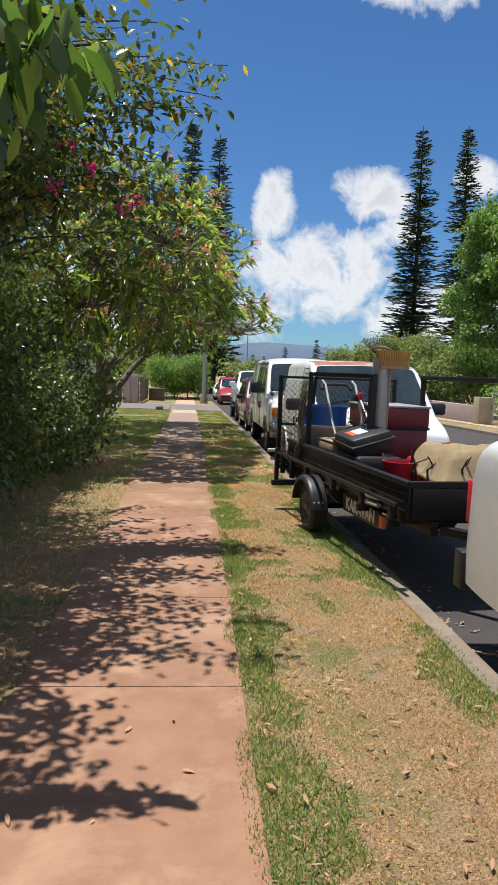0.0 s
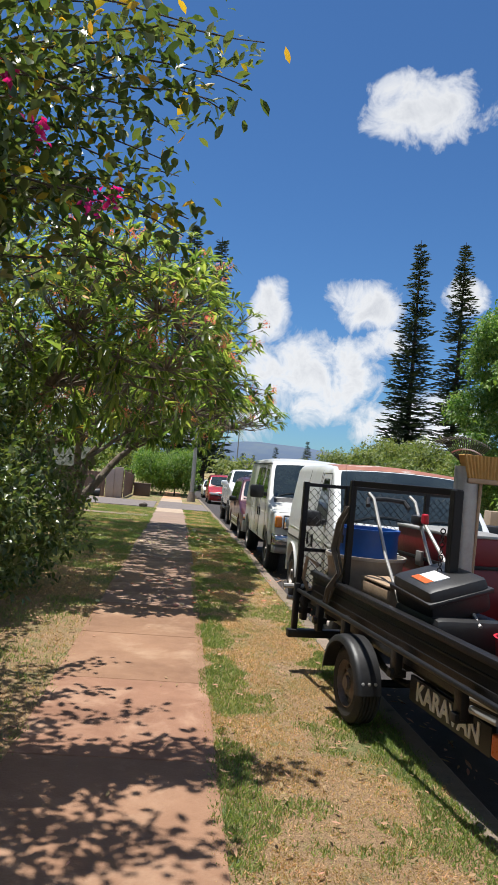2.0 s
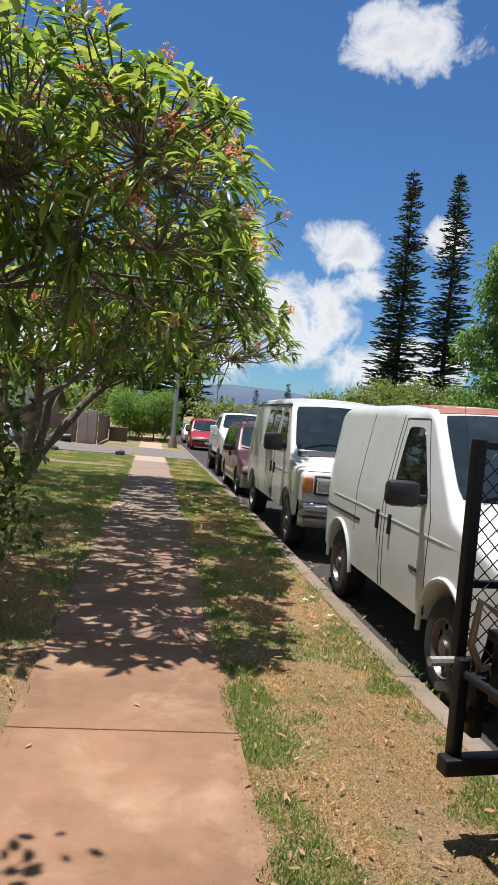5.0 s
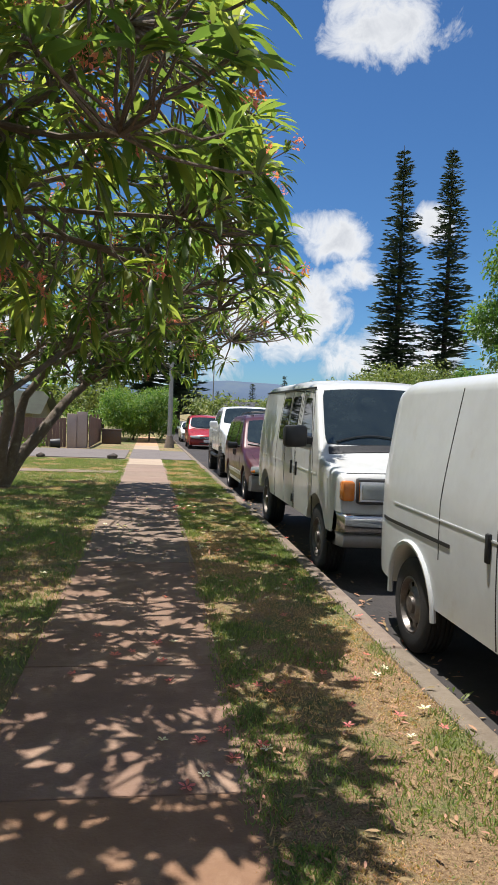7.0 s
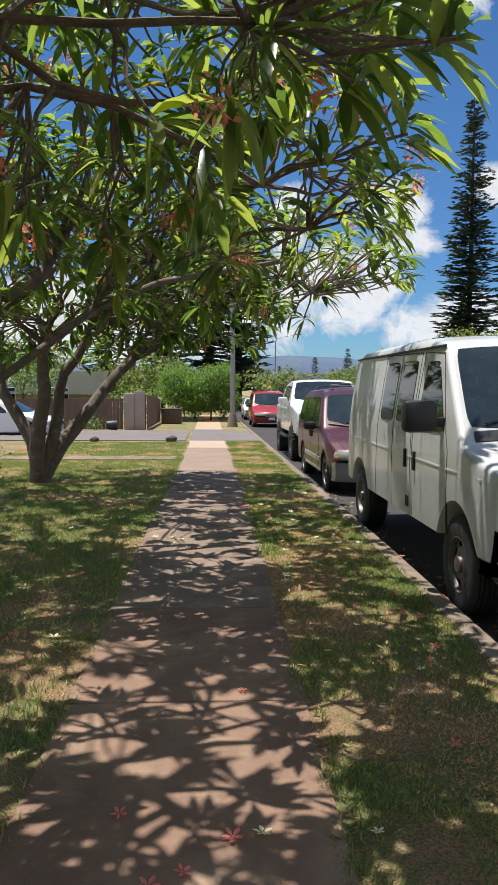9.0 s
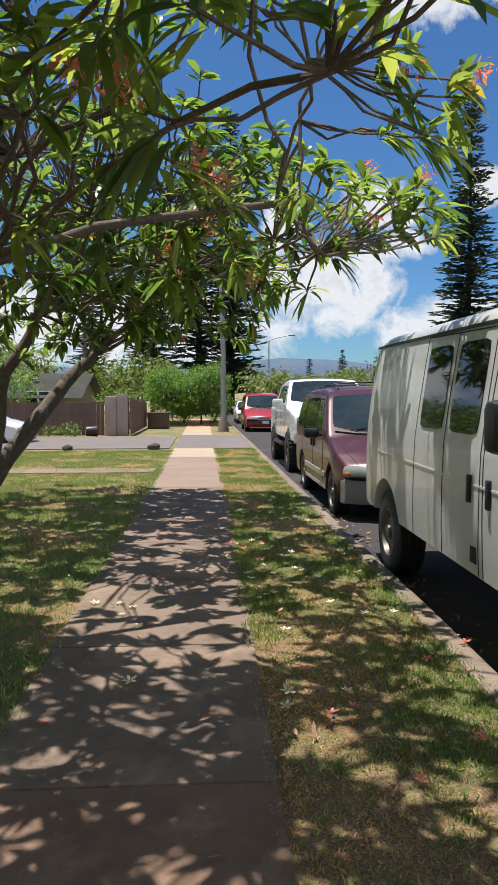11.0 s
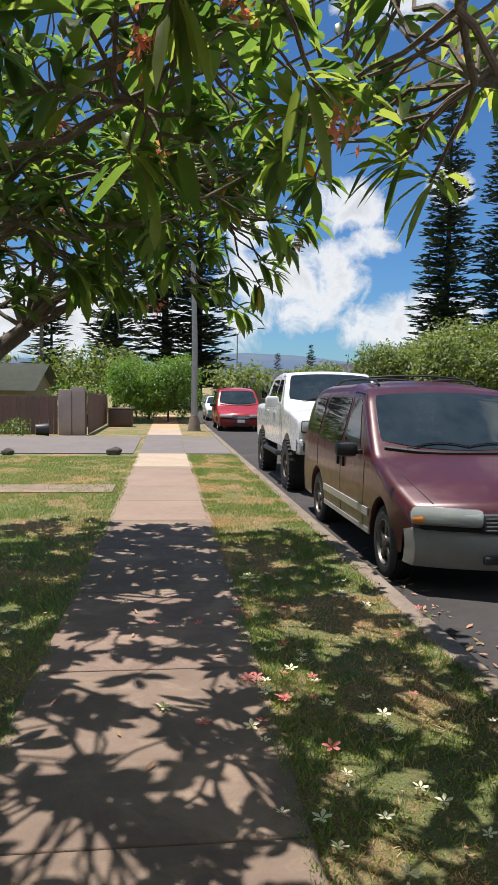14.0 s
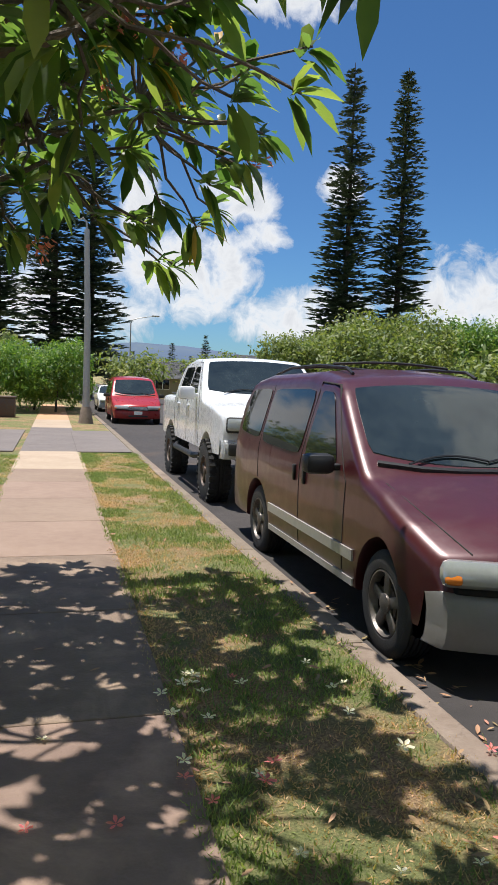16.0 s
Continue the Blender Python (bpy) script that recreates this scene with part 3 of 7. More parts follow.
def add_wheel(car, x, y, r, width, rim_r, rim_mat, style="steel", turn=0.0, knobs=0):
    """One wheel: hub, tyre with tread grooves, rim with holes or spokes, at the side where x points."""
    s = -1 if x < 0 else 1
    m = Matrix.Translation((x, y, r)) @ Matrix.Rotation(radians(turn), 4, "Z") @ Matrix.Rotation(radians(90 * s), 4, "Y")
    bm = bmesh.new()
    add_lathe(bm, [(0.0, -width), (rim_r * 0.55, -width), (rim_r * 0.55, -0.03), (0.0, -0.03)], m, 16)
    hub = part("wheel", bm, "rim_dark", car, smooth=True)
    bm = bmesh.new()
    prof = [(rim_r, -width), (r * 0.93, -width), (r * 0.985, -width * 0.9)]
    for k in range(5):
        a = -width * 0.9 + width * 0.8 * k / 5
        prof += [(r, a + 0.004), (r, a + width * 0.12), (r - 0.012, a + width * 0.125), (r - 0.012, a + width * 0.155)]
    prof += [(r, -width * 0.1), (r * 0.985, -width * 0.06), (r * 0.94, 0.0), (r * 0.82, 0.012), (rim_r * 1.03, 0.006), (rim_r, -0.004), (rim_r, -0.05)]
    add_lathe(bm, prof, m, 40)
    for k in range(knobs):
        a = 2 * math.pi * k / knobs
        add_box(bm, (r - 0.03, -0.022, -width * 0.30), (r + 0.012, 0.022, 0.014), 0.0, m @ Matrix.Rotation(a, 4, "Z"))
        add_box(bm, (r - 0.03, -0.022, -width), (r + 0.012, 0.022, -width * 0.7), 0.0, m @ Matrix.Rotation(a + 0.08, 4, "Z"))
    part("tyre", bm, "tyre", hub, smooth=True, angle=25)
    bm = bmesh.new()
    add_lathe(bm, [(rim_r, -0.06), (rim_r, 0.004), (rim_r * 0.95, 0.006), (rim_r * 0.90, -0.02), (rim_r * 0.86, -0.045)], m, 36)
    if style == "steel":
        outer, inner, depth = rim_r * 0.87, rim_r * 0.36, -0.045
        holes = 8
        for k in range(holes):
            a0 = 2 * math.pi * k / holes
            add_box(bm, (inner * 0.9, -rim_r * 0.16, depth - 0.012), (outer, rim_r * 0.16, depth + 0.012), 0.008, m @ Matrix.Rotation(a0, 4, "Z"))
        add_lathe(bm, [(rim_r * 0.64, depth - 0.01), (rim_r * 0.64, depth + 0.013), (rim_r * 0.44, depth + 0.035), (rim_r * 0.3, depth + 0.03), (rim_r * 0.28, depth + 0.055), (0.001, depth + 0.06)], m, 28)
        add_lathe(bm, [(rim_r * 0.88, depth - 0.012), (rim_r * 0.88, depth + 0.01), (rim_r * 0.80, depth + 0.012)], m, 28)
    else:
        for k in range(5):
            a0 = 2 * math.pi * k / 5
            add_box(bm, (rim_r * 0.1, -rim_r * 0.17, -0.05), (rim_r * 0.92, rim_r * 0.17, -0.012), 0.012, m @ Matrix.Rotation(a0, 4, "Z"))
        add_lathe(bm, [(rim_r * 0.32, -0.04), (rim_r * 0.30, -0.004), (rim_r * 0.2, 0.004), (0.001, 0.006)], m, 24)
    for k in range(5):
        a0 = 2 * math.pi * (k + 0.5) / 5
        add_box(bm, (rim_r * 0.2, -0.011, -0.03), (rim_r * 0.2 + 0.02, 0.011, 0.0), 0.004, m @ Matrix.Rotation(a0, 4, "Z"))
    part("rim", bm, rim_mat, hub, smooth=True, angle=30)


def box_part(name, lo, hi, mat, parent, bevel=0.01, m=None, label=""):
    bm = bmesh.new()
    add_box(bm, lo, hi, bevel, m)
    return part(name, bm, mat, parent, label, smooth=True, angle=35)


def mirror_part(car, sh, y, z, size, mat, arm=0.06):
    x = -sh.w(y, z)
    bm = bmesh.new()
    w, d, h = size
    add_box(bm, (x - arm - w, y - d * 0.55, z - h / 2), (x - arm, y + d * 0.45, z + h / 2), min(size) * 0.32)
    add_box(bm, (x - arm - 0.01, y - d * 0.2, z - h * 0.34), (x + 0.03, y + d * 0.35, z - h * 0.02), 0.012)
    ob = part("wing_mirror", bm, mat, car, smooth=True)
    box_part("mirror_glass", (x - arm - w * 0.9, y + d * 0.45 - 0.001, z - h * 0.4), (x - arm - w * 0.1, y + d * 0.45 + 0.004, z + h * 0.4), "chrome", ob, 0.001)
    bm = bmesh.new()
    w2 = -x
    add_box(bm, (w2 + arm, y - d * 0.55, z - h / 2), (w2 + arm + w, y + d * 0.45, z + h / 2), min(size) * 0.32)
    add_box(bm, (w2 - 0.03, y - d * 0.2, z - h * 0.34), (w2 + arm + 0.01, y + d * 0.35, z - h * 0.02), 0.012)
    part("wing_mirror", bm, mat, car, smooth=True)


def handle_part(car, sh, y, z, length=0.16, upright=False, mat="black_plastic"):
    x = -sh.w(y, z)
    if upright:
        box_part("door_handle", (x - 0.022, y - 0.022, z - length / 2), (x + 0.01, y + 0.022, z + length / 2), mat, car, 0.009)
    else:
        box_part("door_handle", (x - 0.03, y - length / 2, z - 0.02), (x + 0.01, y + length / 2, z + 0.02), mat, car, 0.012)


def wiper(car, sh, f0, f1, y):
    bm = bmesh.new()
    pts = [sh.roof(f0 + (f1 - f0) * k / 6, y + 0.05 * math.sin(k / 6 * 3) + 0.02, 0.02) for k in range(7)]
    add_tube(bm, pts, 0.008, 5)
    part("wiper", bm, "black_plastic", car)


def place(car, x, y, label, yaw=0.0, category="van"):
    car.matrix_world = pose(x, y, g(y + 2) - ROAD_DROP, math.degrees(math.atan2(g(y + 4) - g(y), 4)), 0, yaw)
    tagged(car, label, category, "vehicles parked along the kerb")


def bumper_mesh(sh, z0, z1, depth, reach=0.55, wrap=0.02):
    """A bumper bar that follows the nose in plan and wraps round the corners."""
    bm = bmesh.new()
    rows = []
    n = 26
    for k in range(n + 1):
        f = -1 + 2 * k / n
        e = max(0.0, abs(f) - 0.86) / 0.14
        x = math.copysign(min(abs(f) / 0.88, 1.0), f) * (sh.plan(0.1) + wrap)
        yy = sh.bend(min(abs(x), sh.half), 0.0) - depth + reach * e ** 1.4
        section = ((0, 0.10), (0.03, 0.045), (0.16, 0.014), (0.40, 0.0), (0.66, 0.003), (0.86, 0.022), (0.96, 0.05), (1.0, 0.10))
        ring = []
        for dz, dy in section:
            ring.append(bm.verts.new((x, yy + dy, z0 + (z1 - z0) * dz)))
        rows.append(ring)
    for a, b in zip(rows, rows[1:]):
        for i in range(len(a) - 1):
            bm.faces.new((a[i], b[i], b[i + 1], a[i + 1]))
    r = bmesh.ops.solidify(bm, geom=list(bm.faces), thickness=-0.012)
    bmesh.ops.recalc_face_normals(bm, faces=bm.faces)
    return bm


def cargo_van():
    """Boxy white cargo van with a short sloping bonnet and a roof rusted at the front."""
    car = empty("cargo_van")
    top = [(0, 0.62), (0.015, 0.88), (0.05, 1.02), (0.35, 1.12), (0.75, 1.22), (0.92, 1.27), (1.62, 1.94), (1.80, 2.01), (2.6, 2.05), (4.2, 2.04), (4.52, 1.99), (4.62, 1.8), (4.65, 1.0)]
    sh = Shell(4.65, 0.98, top, 1.17, 0.86, 0.42, [(0.87, 0.34), (3.63, 0.34)], 0.43, 0.36, bow=0.13, tail_bow=0.16, tail_taper=0.08)
    part("body", sh.body(), "white_van", car, "white paint scuffed and chalky", smooth=True, angle=38)
    part("windscreen", roof_patch(sh, -0.97, 0.97, 0.98, 1.66, curve=0.05), "windscreen", car, smooth=True)
    part("roof_rust", roof_patch(sh, -1.0, 1.0, 1.70, 2.75, 0.004, round_=0.02), "rust", car, "rust-red bare roof panel", smooth=True)
    part("door_window", side_patch(sh, [(1.34, 1.24), (2.14, 1.24), (2.10, 1.82), (1.76, 1.82)]), "glass", car, smooth=True)
    part("door_window", side_patch(sh, [(1.34, 1.24), (2.14, 1.24), (2.10, 1.82), (1.76, 1.82)], True), "glass", car, smooth=True)
    part("panel_gap", seam(sh, [(1.26, 0.46), (1.26, 1.17), (1.70, 1.89), (2.20, 1.89), (2.25, 1.1), (2.22, 0.44)]), "gap", car)
    part("panel_gap", seam(sh, [(2.30, 0.44), (2.33, 1.1), (2.28, 1.92)]), "gap", car)
    part("panel_gap", seam(sh, [(3.12, 0.78), (3.14, 1.15), (3.10, 1.92)]), "gap", car)
    part("slide_rail", seam(sh, [(2.95, 0.90), (4.40, 0.90)], 0.025, 0.006), "black_plastic", car)
    part("side_crease", seam(sh, [(0.5, 1.03), (4.5, 1.05)], 0.012, 0.004), "white_van", car)
    handle_part(car, sh, 2.10, 0.99, 0.17, True)
    handle_part(car, sh, 2.42, 0.99, 0.17, True)
    box_part("badge", (-sh.w(1.5, 0.75) - 0.004, 1.42, 0.735), (-sh.w(1.5, 0.75) + 0.01, 1.58, 0.765), "gap", car, 0.002)
    mirror_part(car, sh, 1.42, 1.32, (0.25, 0.14, 0.19), "black_plastic", 0.07)
    for s in (-1, 1):
        for hy in (0.87, 3.63):
            bm = bmesh.new()
            pts = []
            for k in range(15):
                a = math.pi * k / 14
                yy, z = hy + 0.45 * math.cos(a), 0.34 + 0.46 * math.sin(a)
                x = s * (sh.w(yy, max(z, 0.4)) + 0.004)
                pts.append((x, sh.bend(x, yy), z))
            add_tube(bm, pts, 0.022, 6)
            part("arch_lip", bm, "white_van", car, smooth=True)
    part("bumper", bumper_mesh(sh, 0.40, 0.62, 0.07, 0.30), "black_plastic", car, "dark plastic bumper", smooth=True)
    grille = box_part("grille", (-0.52, -0.02, 0.70), (0.52, 0.06, 0.93), "grille", car, 0.02)
    for k in range(5):
        box_part("slat", (-0.5, -0.032, 0.725 + k * 0.042), (0.5, -0.018, 0.738 + k * 0.042), "silver_trim", grille, 0.003)
    for s in (-1, 1):
        lamp = box_part("headlight", (min(s * 0.54, s * 0.84), 0.02, 0.70), (max(s * 0.54, s * 0.84), 0.16, 0.92), "lamp_clear", car, 0.02)
        box_part("indicator", (min(s * 0.845, s * 0.93), 0.06, 0.70), (max(s * 0.845, s * 0.93), 0.22, 0.92), "lamp_amber", lamp, 0.01)
        for hy in (0.87, 3.63):
            add_wheel(car, s * 0.965, hy, 0.345, 0.22, 0.205, "rim_steel", turn=0)
    wiper(car, sh, -0.8, -0.05, 1.0)
    wiper(car, sh, 0.05, 0.8, 1.0)
    bm = bmesh.new()
    add_tube(bm, [(-0.82, 0.95, 1.22), (-0.83, 1.2, 2.0)], [0.005, 0.002], 5)
    part("aerial", bm, "black_plastic", car)
    place(car, 2.82, 9.83, "white cargo van with rust-red roof front, parked behind a trailer")
    return car


def passenger_van():
    """Large old white passenger van: long, high and square, with chrome bumper and rectangular headlights."""
    car = empty("passenger_van")
    top = [(0, 0.62), (0.012, 0.95), (0.03, 1.09), (0.10, 1.16), (0.75, 1.28), (0.82, 1.31), (1.50, 2.03), (1.66, 2.11), (2.4, 2.18), (4.9, 2.17), (5.18, 2.12), (5.26, 1.9), (5.30, 1.1)]
    sh = Shell(5.30, 1.0, top, 1.25, 0.87, 0.52, [(0.90, 0.37), (4.32, 0.37)], 0.46, 0.42, bow=0.07, corner=0.13)
    part("body", sh.body(), "white_ford", car, "dirty white paint streaked with grime", smooth=True, angle=38)
    part("windscreen", roof_patch(sh, -0.98, 0.98, 0.90, 1.51, curve=0.03), "windscreen", car, smooth=True)
    wins = [[(1.22, 1.33), (1.98, 1.33), (1.93, 1.91), (1.60, 1.91)], [(2.22, 1.36), (2.72, 1.36), (2.72, 1.94), (2.22, 1.94)], [(2.86, 1.36), (3.36, 1.36), (3.36, 1.94), (2.86, 1.94)]]
    for q in wins:
        part("side_window", side_patch(sh, q), "glass", car, smooth=True)
        part("side_window", side_patch(sh, q, True), "glass", car, smooth=True)
    part("panel_gap", seam(sh, [(1.10, 0.56), (1.12, 1.2), (1.52, 1.97), (2.05, 2.0), (2.09, 1.2), (2.06, 0.54)]), "gap", car)
    part("panel_gap", seam(sh, [(2.13, 0.54), (2.14, 2.0), (3.44, 2.02), (3.46, 0.54)]), "gap", car)
    part("panel_gap", seam(sh, [(2.79, 0.54), (2.79, 2.0)]), "gap", car)
    part("drip_rail", seam(sh, [(1.55, 2.03), (5.16, 2.04)], 0.022, 0.012), "black_plastic", car)
    part("side_crease", seam(sh, [(0.4, 1.06), (5.16, 1.08)], 0.014, 0.004), "white_ford", car)
    for yy in (1.98, 2.28):
        handle_part(car, sh, yy, 1.04, 0.17, True)
    box_part("fuel_flap", (-sh.w(2.2, 0.66) - 0.004, 2.16, 0.60), (-sh.w(2.2, 0.66) + 0.01, 2.26, 0.70), "gap", car, 0.003)
    mirror_part(car, sh, 1.28, 1.46, (0.27, 0.14, 0.25), "black_plastic", 0.07)
    part("bumper", bumper_mesh(sh, 0.56, 0.76, 0.12, 0.54), "chrome", car, "worn chrome bumper", smooth=True)
    part("valance", bumper_mesh(sh, 0.42, 0.57, 0.08, 0.48), "silver_trim", car, smooth=True)
    panel = box_part("grille", (-0.80, -0.03, 0.85), (0.80, 0.10, 1.10), "grille", car, 0.02)
    bm = bmesh.new()
    for k in range(6):
        add_box(bm, (-0.36, -0.045, 0.88 + 0.034 * k), (0.36, -0.025, 0.892 + 0.034 * k), 0.003)
    part("slat", bm, "grille", panel)
    bm = bmesh.new()
    for a, b in (((-0.42, -0.055, 0.85), (-0.385, 0, 1.10)), ((0.385, -0.055, 0.85), (0.42, 0, 1.10)), ((-0.42, -0.055, 1.07), (0.42, 0, 1.105)), ((-0.42, -0.055, 0.85), (0.42, 0, 0.88))):
        add_box(bm, a, b, 0.006)
    part("grille_frame", bm, "chrome", panel)
    for s in (-1, 1):
        lamp = box_part("headlight", (min(s * 0.53, s * 0.775), -0.052, 0.895), (max(s * 0.53, s * 0.775), 0.04, 1.055), "lamp_clear", car, 0.02)
        box_part("headlight_frame", (min(s * 0.51, s * 0.795), -0.042, 0.875), (max(s * 0.51, s * 0.795), 0.03, 1.075), "chrome", lamp, 0.008)
        box_part("indicator", (min(s * 0.825, s * 0.955), -0.012, 0.875), (max(s * 0.825, s * 0.955), 0.13, 1.075), "lamp_amber", car, 0.03)
        for hy in (0.90, 4.32):
            add_wheel(car, s * 0.97, hy, 0.375, 0.235, 0.215, "rim_steel", turn=0)
    wiper(car, sh, -0.85, -0.05, 0.92)
    wiper(car, sh, 0.0, 0.8, 0.92)
    part("cowl", roof_patch(sh, -0.95, 0.95, 0.83, 0.90, 0.008, round_=0.02), "black_plastic", car, "black wiper cowl", smooth=True)
    part("bonnet_gap", roof_seam(sh, [(-0.97, 0.14), (-0.5, 0.10), (0, 0.09), (0.5, 0.10), (0.97, 0.14)], 0.012), "gap", car)
    place(car, 2.75, 15.22, "old white passenger van with chrome bumper and grimy sides")
    return car


def minivan(name, paint, label, x, y, lower=None, height=1.79, length=4.75, rack=True, hub0=0.80, hub1=3.57, yaw=0.0, rim="alloy"):
    """Rounded family van with a sloping nose."""
    car = empty(name)
    h = height
    top = [(0, 0.55), (0.02, 0.66), (0.08, 0.76), (0.45, 0.90), (0.95, 1.04), (1.12, 1.09), (1.85, h - 0.15), (2.05, h - 0.06), (2.6, h), (3.9, h - 0.02), (4.32, h - 0.07), (4.54, h - 0.25), (length - 0.06, 1.0), (length, 0.6)]
    sh = Shell(length, 0.93, top, 1.02, 0.80, 0.30, [(hub0, 0.32), (hub1, 0.32)], 0.385, 0.24, bow=0.30, tail_bow=0.14, nose_taper=0.10, corner=0.14, crown=0.04, nose_corner=0.08, roof_y=1.9)
    part("body", sh.body(), paint, car, smooth=True, angle=45)
    part("windscreen", roof_patch(sh, -0.98, 0.98, 1.15, 1.88, curve=0.16), "windscreen", car, smooth=True)
    q1 = [(1.58, 1.07), (2.28, 1.07), (2.22, h - 0.20), (1.98, h - 0.21)]
    q2 = [(2.40, 1.07), (3.52, 1.09), (3.46, h - 0.20), (2.36, h - 0.19)]
    q3 = [(3.62, 1.11), (4.42, 1.15), (4.26, h - 0.22), (3.56, h - 0.20)]
    for q in (q1, q2, q3):
        part("side_window", side_patch(sh, q), "glass", car, smooth=True)
        part("side_window", side_patch(sh, q, True), "glass", car, smooth=True)
    part("panel_gap", seam(sh, [(1.42, 0.38), (1.40, 0.98), (1.92, h - 0.15), (2.30, h - 0.13), (2.36, 0.98), (2.34, 0.36)]), "gap", car)
    part("panel_gap", seam(sh, [(3.56, 0.74), (3.58, 1.0), (3.52, h - 0.15)]), "gap", car)
    part("bonnet_gap", roof_seam(sh, [(-0.86, 0.12), (-0.9, 0.5), (-0.97, 1.02)], 0.008), "gap", car)
    part("bonnet_gap", roof_seam(sh, [(0.86, 0.12), (0.9, 0.5), (0.97, 1.02)], 0.008), "gap", car)
    for yy in (2.22, 2.46):
        handle_part(car, sh, yy, 0.92, 0.13, True)
    mirror_part(car, sh, 1.56, 1.09, (0.22, 0.15, 0.14), "black_plastic" if paint == "maroon" else "gap", 0.05)
    if lower:
        part("side_moulding", seam(sh, [(hub0 + 0.42, 0.52), (hub1 - 0.42, 0.52)], 0.075, 0.014), lower, car, "dull silver side strip")
        part("sill_moulding", seam(sh, [(hub0 + 0.42, 0.34), (hub1 - 0.42, 0.34)], 0.05, 0.012), lower, car)
    part("bumper", bumper_mesh(sh, 0.24, 0.56, 0.065, 0.44, 0.014), lower or paint, car, smooth=True)
    part("bumper_slot", bumper_mesh(sh, 0.53, 0.60, 0.02, 0.26, -0.05), "gap", car)
    bm = bmesh.new()
    add_box(bm, (-0.36, -0.075, 0.31), (0.36, -0.02, 0.375), 0.015)
    part("air_intake", bm, "gap", car)
    grille = box_part("grille", (-0.36, -0.04, 0.56), (0.36, 0.05, 0.70), "grille", car, 0.02)
    for k in range(4):
        box_part("slat", (-0.35, -0.05, 0.575 + 0.03 * k), (0.35, -0.038, 0.587 + 0.03 * k), "chrome", grille, 0.003)
    for s in (-1, 1):
        m = pose(s * 0.60, 0.125, 0.660, -18, 0, s * 24)
        lamp = box_part("headlight", (-0.29, -0.055, -0.075), (0.29, 0.05, 0.075), "lamp_clear", car, 0.05, m)
        mm = pose(s * 0.80, 0.205, 0.632, -15, 0, s * 34)
        box_part("indicator", (-0.05, -0.060, -0.035), (0.05, 0.03, 0.025), "lamp_amber", lamp, 0.025, mm)
        for hy in (hub0, hub1):
            add_wheel(car, s * 0.905, hy, 0.325, 0.21, 0.205, "rim_steel", rim)
    wiper(car, sh, -0.7, 0.0, 1.16)
    wiper(car, sh, 0.0, 0.75, 1.16)
    cow = bmesh.new()
    add_tube(cow, [sh.roof(f, 1.10 + 0.13 * f * f, 0.004) for f in (-0.95, -0.6, -0.3, 0, 0.3, 0.6, 0.95)], 0.022, 6)
    part("cowl", cow, "black_plastic", car)
    if rack:
        for s in (-1, 1):
            bm = bmesh.new()
            pts = [sh.roof(s * 0.86, yy, o) for yy, o in ((2.25, 0.01), (2.4, 0.045), (3.0, 0.06), (3.8, 0.06), (4.25, 0.045), (4.4, 0.01))]
            add_tube(bm, pts, 0.014, 6)
            part("roof_rail", bm, "black_plastic", car)
        for yy in (2.7, 3.9):
            bm = bmesh.new()
            add_tube(bm, [sh.roof(f, yy, 0.06) for f in (-0.86, -0.4, 0, 0.4, 0.86)], 0.012, 6)
            part("cross_bar", bm, "black_plastic", car)
    else:
        box_part("number_plate", (-0.15, -0.09, 0.40), (0.15, -0.06, 0.52), "white_letter", car, 0.004)
    place(car, x, y, label, yaw, "minivan")
    return car


